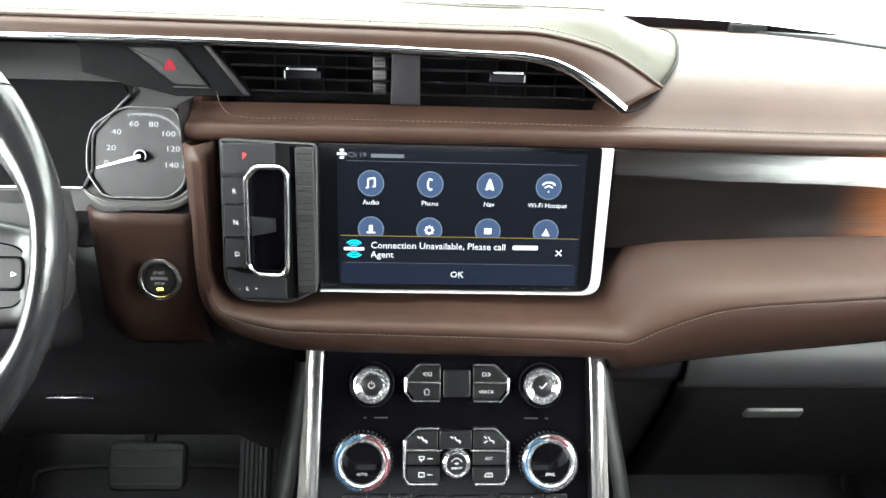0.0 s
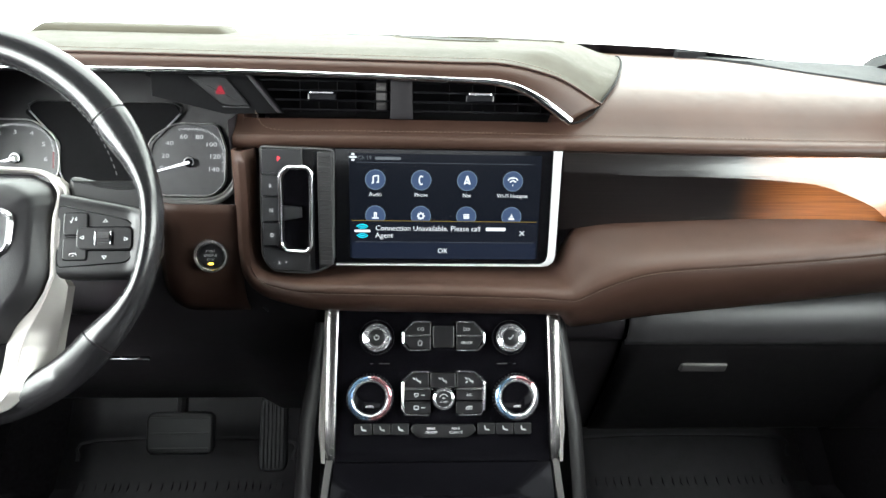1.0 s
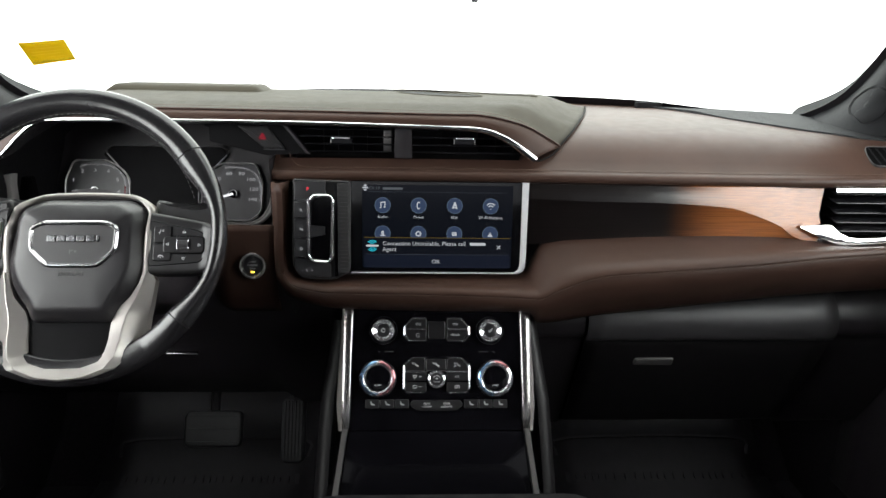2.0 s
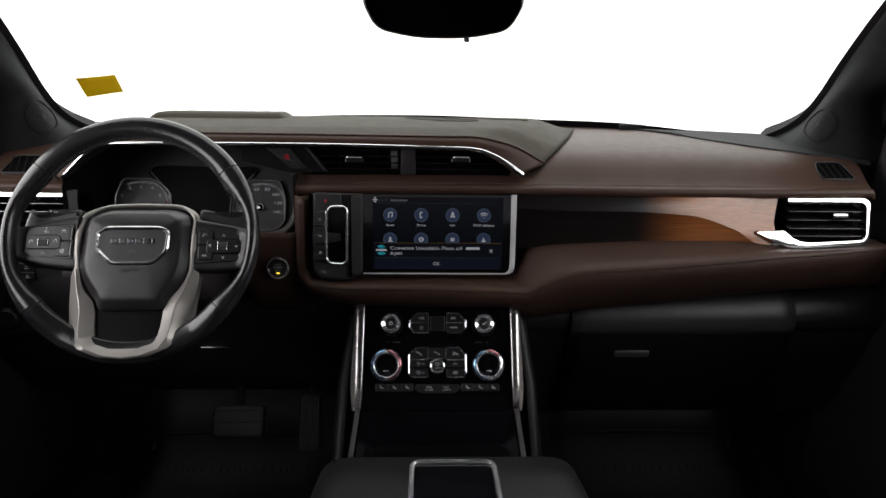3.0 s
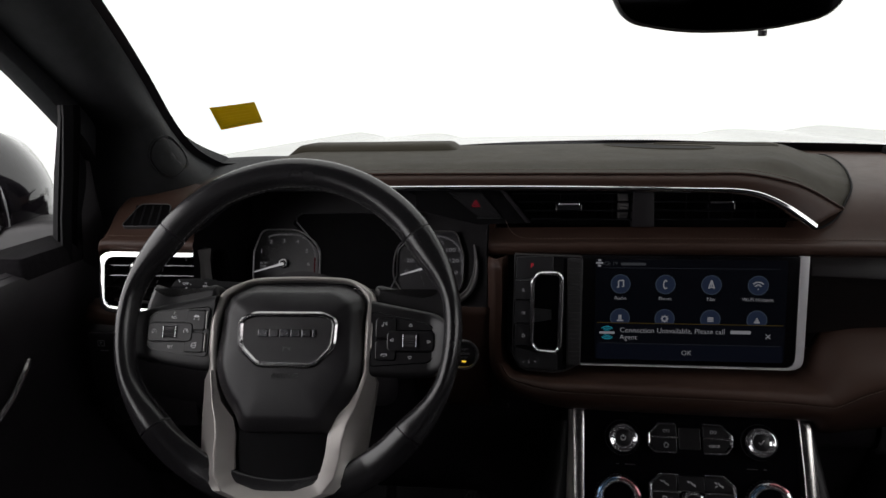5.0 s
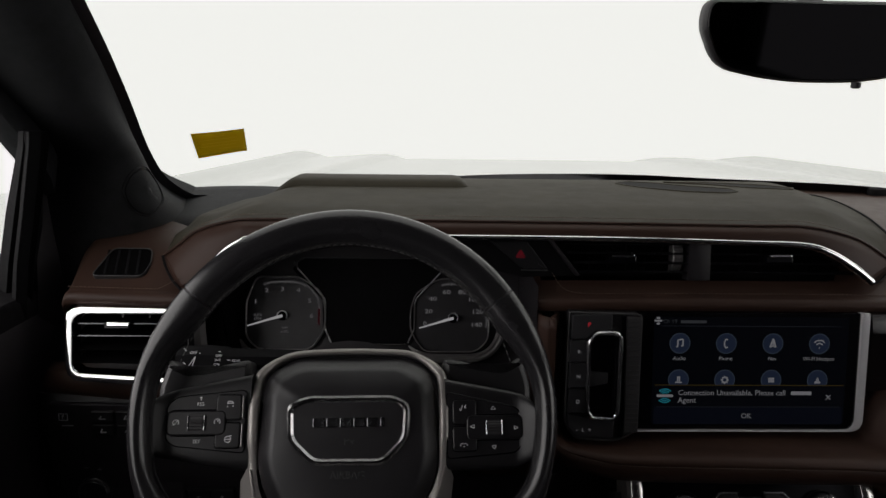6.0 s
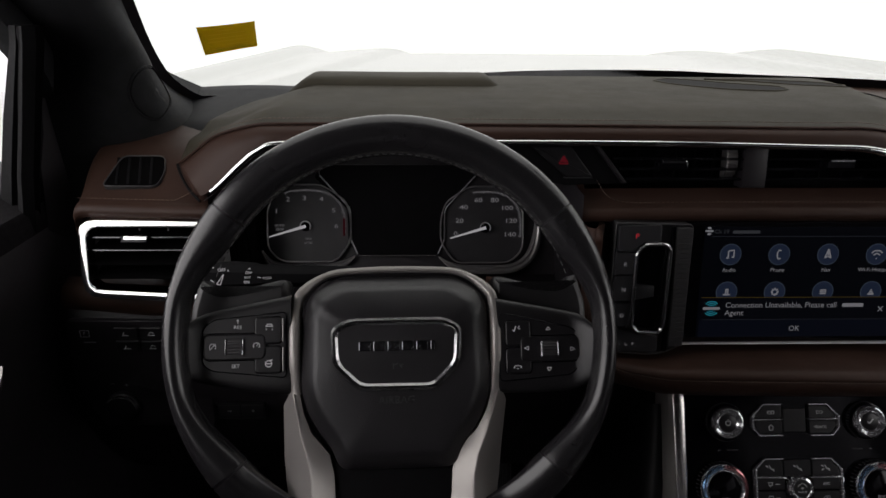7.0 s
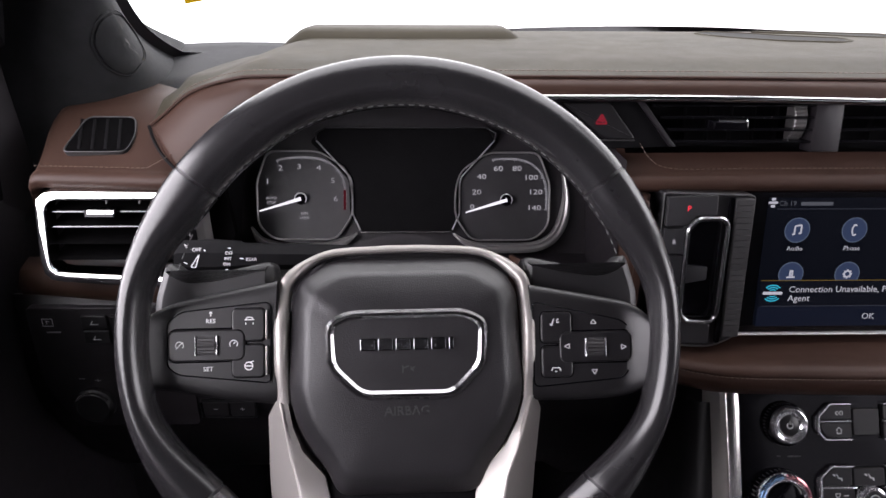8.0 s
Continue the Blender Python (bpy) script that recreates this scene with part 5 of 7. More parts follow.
part("rear_sign", merged(text("REAR", 0.0042, at(PAN, -0.0145, -0.1060, 0.0032), 0.0002), text("ON/OFF", 0.0040, at(PAN, -0.0145, -0.1105, 0.0032), 0.0002), text("REAR", 0.0042, at(PAN, 0.0150, -0.1060, 0.0032), 0.0002), text("CLIMATE", 0.0040, at(PAN, 0.0150, -0.1105, 0.0032), 0.0002)), WHITEPRINT, cp)

# silver uprights on both sides of the panel, and the lower console
con = thing("centre_console", (0, 0.1, 0.0), "black centre console with satin silver uprights", "centre console")
for sx in (-1, 1):
    up = PAN.to_3x3() @ Vector((0, 0, 1))
    P3 = lambda x, v, h=0.0: PAN @ Vector((sx * x, v, h))
    strip = []
    for v, xi, xo, h in ((0.036, 0.1265, 0.1395, 0.006), (0.020, 0.1268, 0.1400, 0.0085), (-0.04, 0.1275, 0.1400, 0.009), (-0.10, 0.1280, 0.1400, 0.0085), (-0.128, 0.1285, 0.1400, 0.007), (-0.143, 0.1300, 0.1370, 0.003)):
        strip.append([P3(xi, v, -0.004), P3(xi, v, h - 0.001), P3(xi + 0.0012, v, h), P3(xo - 0.0012, v, h), P3(xo, v, h - 0.001), P3(xo, v, -0.004)])
    part("silver_upright", stack(strip), SATIN, con, "satin silver upright strip")
    flank = [[P3(xo, v, h) for xo, h in ((0.1392, 0.006), (0.143 + w * 0.3, 0.002), (0.143 + w, -0.012), (0.142 + w, -0.04))] for v, w in ((0.034, 0.001), (-0.02, 0.003), (-0.07, 0.006), (-0.11, 0.007), (-0.145, 0.003))]
    part("upright_flank", grid(flank), SILVERPAINT, con, "grey metal flank")
    low = []
    for v, xi, xo, h in ((-0.142, 0.1310, 0.1385, 0.004), (-0.19, 0.1370, 0.1445, 0.006), (-0.25, 0.1450, 0.1530, 0.008), (-0.30, 0.152, 0.160, 0.008)):
        low.append([P3(xi, v, -0.004), P3(xi, v, h), P3(xo, v, h), P3(xo, v, -0.010)])
    part("lower_strip", stack(low), DULLGREY, con, "dull grey lower strip")
    side = []
    for v, x, h in ((0.02, 0.150, -0.02), (-0.05, 0.158, -0.012), (-0.10, 0.165, -0.008), (-0.16, 0.168, -0.008), (-0.26, 0.172, -0.006)):
        side.append([P3(x + a, v, h - b) for a, b in ((-0.012, 0.0), (-0.004, -0.001), (0.004, 0.004), (0.010, 0.02), (0.012, 0.06), (0.012, 0.16), (0.012, 0.30))])
    part("side_bolster", grid(side), SHADEDGRAIN, con, "black leather console side", 60)
part("lower_face", prism([(-0.130, -0.146), (-0.142, -0.26), (0.142, -0.26), (0.130, -0.146)], -0.02, 0.0, 0.001, PAN), PIANO, con, "dark lower face")
part("deck", box(-0.17, 0.17, 0.15, 0.46, 0.0, 0.318, 0.01), PLASTIC, con, "black deck")
# armrest leather is darkened for the shade of seats left unbuilt
arm = []
for y, top, w in ((0.330, 0.330, 0.150), (0.327, 0.395, 0.160), (0.320, 0.420, 0.166), (0.306, 0.432, 0.170), (0.25, 0.434, 0.174), (0.0, 0.445, 0.178), (-0.40, 0.45, 0.178), (-0.43, 0.42, 0.17)):
    w *= 1.10
    arm.append([(x + 0.012, y, z) for x, z in rounded([(w, 0.02), (w, top), (-w, top), (-w, 0.02)], [0.01, 0.05, 0.05, 0.01], 6)])
part("armrest", stack(arm), SHADEDGRAIN, con, "rounded black leather console top with seat shade in its colour", 50)
HOLD = frame_at((0.017, 0.178, 0.4385), (0, 1, -0.02))
part("tray_rim", band(rrect(0.120, 0.215, 0.016), 0.0065, -0.004, 0.006, 0.002, HOLD), KNOBCHROME, con, "bright chrome tray rim")
part("tray", prism(rrect(0.107, 0.20, 0.012), -0.001, 0.0015, 0, HOLD), PIANO, con, "dark tray lid")

# ---- gauges ----
CLU = frame_at((-0.45, 0.735, 0.71), (0, math.sin(radians(20)), math.cos(radians(20))))
cl = thing("instrument_cluster", (-0.45, 0.74, 0.64), "dark instrument cluster with two dials and a blank display", "instrument cluster")
part("backing", prism(rrect(0.42, 0.20, 0.01, 0.0, 0.02), -0.03, -0.004, 0, CLU), PLASTIC, cl, "black backing")
DISP = [(-0.0920, 0.0785), (-0.1060, 0.0640), (-0.0635, 0.0225), (-0.0625, -0.0165), (-0.0510, -0.0355), (0.0510, -0.0350), (0.0590, -0.0170), (0.0600, 0.0240), (0.0990, 0.0640), (0.0900, 0.0785)]
part("display", prism(rounded(DISP, 0.004), -0.004, 0.001, 0.0005, CLU), DUCT, cl, "blank black display")
for sx in (-1, 1):
    pts = [(sx * 0.0900, 0.0788), (sx * 0.1000, 0.0735), (sx * 0.0985, 0.0650), (sx * 0.0615, 0.0250), (sx * 0.0595, 0.018), (sx * 0.0590, -0.0160), (sx * 0.0510, -0.0340)]
    for edge, metal in ((pts[:3], GREYPLASTIC), (pts[2:5], EDGETRIM), (pts[4:6], BEZELMETAL), (pts[5:], EDGETRIM)):
        part("bright_edge", sweep([CLU @ Vector((a, b, 0.003)) for a, b in edge], [(-0.0009, -0.003), (0.0009, -0.003), (0.0008, 0.0002), (0.0001, 0.0010), (-0.0008, 0.0002)], up=CLU.to_3x3() @ Vector((0, 0, 1))), metal, cl, "bright slanted edge")
part("bottom_edge", sweep([CLU @ Vector((a, -0.0360, 0.002)) for a in (-0.05, 0.05)], [(-0.0005, -0.002), (0.0005, -0.002), (0.0005, 0.001), (-0.0005, 0.001)], up=CLU.to_3x3() @ Vector((0, 0, 1))), SATIN, cl)
part("top_edge", sweep([CLU @ Vector((a, 0.0795, 0.002)) for a in (-0.088, 0.088)], [(-0.0005, -0.002), (0.0005, -0.002), (0.0005, 0.001), (-0.0005, 0.001)], up=CLU.to_3x3() @ Vector((0, 0, 1))), GREYPLASTIC, cl)


def gauge(cx, cy, flip, numbers, ticks, red=False):
    F = lambda pts: [(cx + flip * a, cy + b) for a, b in pts]
    shape = F([(-0.036, 0.052), (0.020, 0.052), (0.050, 0.032), (0.056, 0.010), (0.056, -0.018), (0.038, -0.044), (-0.030, -0.044), (-0.047, -0.028), (-0.0480, 0.018), (-0.044, 0.030)])
    g = part("dial_face", prism(rounded(shape, 0.010), -0.004, 0.0005, 0, CLU), DIALFACE, cl, "grey dial face")
    part("bezel", band(rounded([(x + (x - cx) * 0.03, y + (y - cy) * 0.03) for x, y in shape], 0.010), 0.0017, -0.003, 0.0050, 0.0006, CLU), BEZELMETAL, g, "smoked chrome bezel")
    for s, x, y in numbers:
        part("numeral", text(s, 0.0082 if s.isdigit() else 0.0042, at(CLU, cx + x, cy + y, 0.0008) @ Matrix.Diagonal((1.32 if s.isdigit() else 1.0, 1.0, 1.0, 1.0)), 0.0002), DIALPRINT, g)
    tk = []
    for i in range(57):
        a = radians(lerp(ticks[0], ticks[1], i / 56))
        r = 1.0 / ((abs(math.cos(a)) / (0.0500 if flip > 0 else 0.0466)) ** 2.6 + (abs(math.sin(a)) / 0.0470) ** 2.6) ** (1 / 2.6)
        l = 0.0036 if i % 7 == 0 else 0.0024
        tk.append(((r * math.cos(a), r * math.sin(a)), ((r - l) * math.cos(a), (r - l) * math.sin(a))))
    part("scale_marks", strokes(tk, 0.00072, at(CLU, cx, cy, 0.0009), 0), DIALPRINT, g)["kind"] = "stuff"
    if red:
        part("red_zone", strokes([((0.0480, -0.012), (0.0480, 0.010))], 0.0028, at(CLU, cx, cy, 0.0010), 0), DIALRED, g)
    part("needle_hub", lathe([(0.0064, 0.001), (0.0064, 0.005), (0.0052, 0.0065), (0, 0.0066)], 28, at(CLU, cx, cy)), PIANO, g, "round black hub")
    # hub's ring, left open below so its bright arc forms the highlight
    part("hub_highlight_ring", tube([CLU @ Vector((cx + 0.0064 * math.cos(a), cy + 0.0064 * math.sin(a), 0.0062)) for a in spread(-0.6, 3.6, 22)], 0.0007, 6, up=CLU.to_3x3() @ Vector((0, 0, 1))), EDGETRIM, g, "open bright ring round the hub, shaped as its highlight")
    part("needle", prism([(cx + a, cy + b) for a, b in ((0.0, 0.0018), (-0.0452, -0.0128), (-0.0450, -0.0142), (0.0012, -0.0018))], 0.0065, 0.0078, 0, CLU), NEEDLE, g, "white needle")
    return g


gauge(-0.116, 0.001, 1, [("1", -.037, .019), ("2", -.0225, .034), ("3", -.002, .0355), ("4", .0195, .0343), ("5", .035, .020), ("6", .038, 0), ("RPM", .003, -.016), ("x1000", .003, -.021), ("AUTO", -.033, .001), ("STOP", -.033, -.004)], (122, -12), True)
gauge(0.111, -0.001, -1, [("0", -.0376, -.0075), ("20", -.0326, .0088), ("40", -.027, .026), ("60", -.0085, .035), ("80", .0125, .035), ("100", .028, .025), ("120", .033, .0088), ("140", .0315, -.0088)], (108, -14))
# cowl round the gauges
part("cowl_floor", grid([[(x, y, z) for x in spread(-0.655, -0.25, 8)] for y, z in ((0.735, 0.655), (0.70, 0.648), (0.655, 0.652), (0.635, 0.645), (0.625, 0.60))]), PLASTIC, cl, "black lower cowl", 50)
part("cowl_roof", grid([[(p.x, y, p.z + dz) for p in CHROME_EDGE[2:36]] for y, dz in ((0.622, -0.004), (0.66, -0.002), (0.80, 0.0))]), PLASTIC, cl, "black inner hood", 50)
part("cowl_side", grid([[(-0.648, 0.612, 0.665), (-0.645, 0.66, 0.665), (-0.625, 0.78, 0.66)], [(-0.648, 0.612, 0.72), (-0.645, 0.66, 0.72), (-0.625, 0.78, 0.72)], [(-0.648, 0.618, 0.765), (-0.642, 0.66, 0.775), (-0.62, 0.78, 0.785)], [(-0.650, 0.63, 0.785), (-0.64, 0.66, 0.785), (-0.62, 0.78, 0.80)], [(-0.60, 0.63, 0.83), (-0.60, 0.66, 0.83), (-0.59, 0.78, 0.83)]]), DUCT, cl, "black cowl wall", 50)
part("cowl_side", grid([[(-0.249, y, z) for y in (0.60, 0.66, 0.78)] for z in (0.62, 0.70, 0.79)]), PLASTIC, cl, "black cowl wall", 50)
part("side_bezel", stack([[(-0.657 + d, 0.632, z), (-0.650 + d, 0.626, z), (-0.641 + d, 0.630, z), (-0.637 + d, 0.64, z), (-0.655 + d, 0.645, z)] for z, d in ((0.682, 0.004), (0.700, 0.001), (0.72, 0.0), (0.740, 0.0), (0.757, 0.003))]), BEZELMETAL, cl, "satin grey side bezel")
LIP = [(0.0, -0.012), (0.0060, -0.010), (0.0056, 0.000), (0.0036, 0.0022), (0.0012, 0.0010), (-0.0012, 0.0028), (-0.0036, 0.0022), (-0.0052, 0.0)]
CN = CLU.to_3x3() @ Vector((0, 0, 1))
for pts in (((0.052, -0.038, 0.006), (0.064, -0.047, 0.009), (0.082, -0.0535, 0.010), (0.110, -0.0545, 0.010), (0.140, -0.0535, 0.010), (0.158, -0.047, 0.009), (0.170, -0.034, 0.007), (0.1765, -0.016, 0.005), (0.1780, 0.008, 0.004), (0.1740, 0.032, 0.002)), ((-0.170, -0.030, 0.006), (-0.160, -0.045, 0.009), (-0.142, -0.0525, 0.010), (-0.115, -0.0535, 0.010), (-0.085, -0.0520, 0.010), (-0.066, -0.0455, 0.009), (-0.054, -0.037, 0.006))):
    part("lower_bezel", tapered(smooth_path([CLU @ Vector(p) for p in pts], 5), LIP, CN), BEZELMETAL, cl, "moulded satin metal lower bezel")

# ---- switches on the dash ----
sb = thing("start_button", (-0.278, 0.59, 0.61), "round engine start button with a bright ring", "start button")
SBF = frame_at((-0.2785, 0.588, 0.6305), (0, 0.16, 1))
part("ring", lathe([(0.0205, -0.006), (0.0205, 0.002), (0.0195, 0.0035), (0.0165, 0.0035), (0.0155, 0.002), (0.0155, -0.002)], 40, SBF), SATIN, sb, "satin metal ring")
part("cap", lathe([(0.0152, -0.004), (0.0150, 0.0010), (0.0140, 0.002), (0.0, 0.002)], 36, SBF), BUTTON, sb, "black cap")
part("sign", merged(text("START", 0.0038, at(SBF, 0, 0.0062, 0.0024), 0.0002), text("ENGINE", 0.0044, at(SBF, 0, 0.0010, 0.0024), 0.0002), text("STOP", 0.0038, at(SBF, 0, -0.0042, 0.0024), 0.0002)), GREYPRINT, sb, "grey lettering")
part("lamp", prism(rrect(0.006, 0.0022, 0.0008, 0, -0.0092), 0.0015, 0.0026, 0.0003, SBF), AMBERLAMP, sb, "lit amber lamp")
hz = thing("hazard_switch", (-0.264, 0.625, 0.80), "gloss black hazard switch with a red triangle", "hazard switch")
part("key", prism(rounded([(-0.302, 0.019), (-0.258, 0.019), (-0.232, -0.014), (-0.262, -0.014)], 0.003), -0.003, 0.001, 0.001, FACE), BUTTON, hz)
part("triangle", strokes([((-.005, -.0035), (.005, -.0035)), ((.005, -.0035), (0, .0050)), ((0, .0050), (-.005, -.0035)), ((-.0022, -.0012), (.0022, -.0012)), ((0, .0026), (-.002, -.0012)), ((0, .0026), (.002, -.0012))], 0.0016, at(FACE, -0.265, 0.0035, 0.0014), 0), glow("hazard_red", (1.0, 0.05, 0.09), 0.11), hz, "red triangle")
part("lower_edge", prism(rrect(0.032, 0.0012, 0.0005, -0.248, -0.0155, 1), -0.003, 0.0015, 0.0003, FACE), GREYPLASTIC, hz)
lk = thing("light_switches", (-0.77, 0.625, 0.55), "black panel of light and parking switches", "light switches")
LKF = frame_at((-0.77, 0.6215, 0.60), (0, 0.0, 1))
part("switch_plate", prism(rounded([(-0.055, 0.036), (0.10, 0.036), (0.10, -0.105), (-0.03, -0.105), (-0.055, -0.05)], 0.006), -0.01, 0.0, 0.001, LKF), PLASTIC, lk)
for x, y, s in ((0.012, 0.021, 0), (0.041, 0.021, 1), (0.012, 0.004, 2), (0.041, 0.004, 3)):
    b = part("switch", prism(rrect(0.026, 0.0145, 0.002, x, y), 0.0, 0.003, 0.001, LKF), BUTTON, lk)
    part("sign", strokes([((-.004, -.002), (.004, -.002)), ((-.003, -.002), (-.001, .002)), ((-.001, .002), (.003, .001))][: 2 + s % 2], 0.0008, at(LKF, x, y, 0.0034), 0), WHITEPRINT, b)
part("parking_sign", strokes([((-.005, -.004), (.005, -.004)), ((.005, -.004), (.005, .004)), ((.005, .004), (-.005, .004)), ((-.005, .004), (-.005, -.004)), ((-.001, -.002), (-.001, .002)), ((-.001, .002), (.0015, .001))], 0.0007, at(LKF, -0.035, 0.020, 0.0004), 0), WHITEPRINT, lk)
part("parking_line", prism(rrect(0.014, 0.0012, 0.0004, -0.031, 0.009, 1), 0.0, 0.0006, 0, LKF), GREYPRINT, lk)
for i, x in enumerate((-0.014, 0.002, 0.018)):
    part("lamp_sign", strokes([((-.003, 0), (.003, 0)), ((0, -.002), (0, .002))][: 1 + i % 2], 0.0007, at(LKF, x, -0.046 - 0.002 * (i % 2), 0.0004), 0), GREYPRINT, lk)
part("rotary_knob", lathe([(0.020, 0.0), (0.020, 0.006), (0.016, 0.010), (0.0, 0.010)], 32, at(LKF, -0.004, -0.076)), BUTTON, lk, "black rotary light knob")
part("knob_edge", sweep([LKF @ Vector((-0.004 + 0.018 * math.cos(a), -0.076 + 0.018 * math.sin(a), 0.0085)) for a in spread(0.5, 2.6, 12)], [(-0.0008, -0.001), (0.0008, -0.001), (0.0008, 0.001), (-0.0008, 0.001)], up=(0, -1, 0)), SATIN, lk)


dm_ = thing("dimmer_switch", (-0.637, 0.625, 0.50), "small black dimmer rocker with minus and plus signs", "dimmer switch")
DMF = frame_at((-0.637, 0.6215, 0.5150), (0, -0.12, 1))
part("bezel", band(rrect(0.060, 0.024, 0.003), 0.0016, -0.010, 0.002, 0.0006, DMF), DUCT, dm_, "thin black surround")
for sgn in (-1, 1):
    k = part("rocker_key", prism(rrect(0.0272, 0.0195, 0.002, sgn * 0.0140, 0), -0.010, 0.0014, 0.0012, DMF), BUTTON, dm_)
    part("sign", strokes([((-.0022, 0), (.0022, 0))] + ([((0, -.0022), (0, .0022))] if sgn > 0 else []), 0.0008, at(DMF, sgn * 0.0140, 0.001, 0.0018), 0), WHITEPRINT, k)


# ---- air vents ----
def centre_vent(x0, x1, tab, slant):
    v = thing("air_vent", ((x0 + x1) / 2, 0.635, 0.79), "black slatted centre air vent with a chrome slide", "air vent", "centre vents")
    for i in range(4):
        y = 0.0165 - i * 0.0112
        a = x0 + (slant * (0.023 - y) if slant > 0 else 0)
        b = x1 - (0.045 * max(0, (0.024 + y)) / 0.045 if slant < 0 else 0)
        part("slat", stack([[(p, y + q, z) for q, z in ((0.0012, -0.016), (0.0016, 0.002), (0.0004, 0.0045), (-0.0012, 0.002), (-0.0010, -0.016))] for p in (a, b)], FACE), VENTBLACK, v)
    for i in range(5):
        xx = lerp(x0 + 0.045, x1 - 0.02, i / 4)
        part("fin", prism(rrect(0.0012, 0.040, 0.0004, xx, -0.001, 1), -0.029, -0.022, 0, FACE), DUCT, v)
    t = part("slide", prism(rrect(0.034, 0.010, 0.002, tab[0], tab[1] - 0.003), -0.006, 0.008, 0.002, FACE), PIANO, v, "black slide")
    part("slide_edge", prism(rrect(0.027, 0.0036, 0.0012, tab[0], tab[1] + 0.002), 0.004, 0.0115, 0.001, FACE), CHROME, t, "bright slide edge")
    return v


cv = centre_vent(-0.222, -0.067, (-0.146, 0.0015), 0.7)
centre_vent(-0.039, 0.140, (0.040, 0.003), -1)
part("divider_post", prism([(-0.0655, 0.027), (-0.0405, 0.027), (-0.0395, -0.026), (-0.0665, -0.026)], -0.015, 0.004, 0.001, FACE), PLASTIC, cv, "dark grey post between the vents")
barrel = []
for x, dr in ((-0.0062, 0.0016), (-0.0054, 0.0003), (-0.0050, 0.0), (0.0050, 0.0), (0.0054, 0.0003), (0.0062, 0.0016)):
    barrel.append([(x, (0.0215 - dr - 0.0005 * (i % 4 > 1)) * math.sin(a), (0.0215 - dr - 0.0005 * (i % 4 > 1)) * math.cos(a) - 0.0205) for i, a in enumerate(spread(-1.35, 1.35, 61))])
part("vent_wheel", stack(barrel, at(FACE, -0.0770, 0.0022, 0.0)), DULLGREY, cv, "finely ribbed grey thumb wheel", 25)


def corner_vent(sx):
    v = thing("air_vent", (sx * 0.70, 0.64, 0.67), "corner air vent with black slats in a broad chrome frame", "air vent", "corner vents")
    lean = 0.30
    narrow = lambda a: a - (0.017 if sx > 0 else 0.006) * max(0.0, a - 0.64) / 0.155
    INNER = 0.634 if sx > 0 else 0.655
    DZ = -0.004 if sx > 0 else 0.007
    m = Matrix(((1, 0, 0, 0), (0, lean, -1, 0.619 - lean * 0.712), (0, 1, 0, 0), (0, 0, 0, 1)))
    outer = [(0.630, 0.7540), (0.78, 0.7548), (0.790, 0.7530), (0.7965, 0.7480), (0.7985, 0.740), (0.7950, 0.690), (0.7920, 0.6805), (0.7850, 0.6745), (0.775, 0.6728), (0.660, 0.6668), (0.640, 0.6665), (0.625, 0.6690), (0.600, 0.6790), (0.571, 0.6920)]
    inner = [(0.630, 0.7460), (0.776, 0.7462), (0.7825, 0.7450), (0.7868, 0.7415), (0.7885, 0.736), (0.7860, 0.692), (0.7840, 0.6860), (0.7790, 0.6825), (0.772, 0.6815), (0.672, 0.6770), (0.652, 0.6790), (0.637, 0.6850), (0.622, 0.6975), (0.573, 0.6960)]
    if sx < 0:
        outer, inner = [(0.655, 0.7540)] + outer[1:10] + [(0.655, 0.6666)], [(0.655, 0.7460)] + inner[1:10] + [(0.655, 0.6790)]
    part("chrome_frame", ribbon([(sx * narrow(a), b) for a, b in outer], [(sx * narrow(a), b) for a, b in inner], -0.014, 0.005, 0.0015, m, True), CHROME, v, "broad bright chrome frame")
    well = [(0.628, 0.747), (0.785, 0.747), (0.79, 0.735), (0.786, 0.688), (0.77, 0.680), (0.648, 0.675), (0.617, 0.700)]
    part("well", prism([(sx * narrow(a), b) for a, b in rounded(well, 0.004)], -0.045, -0.035, 0, m), SHADEBLACK, v, "black duct")
    for i, z in enumerate((0.7420, 0.7285, 0.7135, 0.6990, 0.6860) if sx > 0 else (0.7465, 0.7335, 0.7200, 0.7050, 0.6905)):
        # left slats carry the frame's shade in their colour, right ones stay satin
        part("slat", stack([[(sx * p, z + q, zz) for q, zz in ((0.0056, -0.030), (0.0008, -0.004), (0.0002, -0.002), (-0.0008, -0.004), (0.0044, -0.030))] for p in (INNER, narrow(0.788))], m), VENTBLACK if sx > 0 else SHADEBLACK, v)
        if sx > 0 or i < 3:
            part("slat_edge", stack([[(sx * p, z + 0.0012 + q, zz) for q, zz in ((-0.0006, -0.0035), (0.0002, -0.0035), (0.0003, -0.0016), (-0.0006, -0.0012))] for p in (INNER, narrow(0.785))], m), DARKMETAL if sx < 0 else VENTBLACK, v)
    for p in (0.668, 0.700, 0.732):
        part("tick", prism(rrect(0.0016, 0.0045, 0.0005, sx * narrow(p), 0.7435, 1), -0.004, -0.001, 0, m), GREYPLASTIC, v)
    t = part("slide", prism(rrect(0.030, 0.008, 0.002, sx * narrow(0.737), 0.7265 + DZ), -0.006, 0.004, 0.002, m), PIANO, v)
    part("slide_edge", prism(rrect(0.026, 0.0046, 0.0015, sx * narrow(0.734), 0.7295 + DZ), 0.0, 0.0075, 0.001, m), CHROME, t, "bright slide edge")
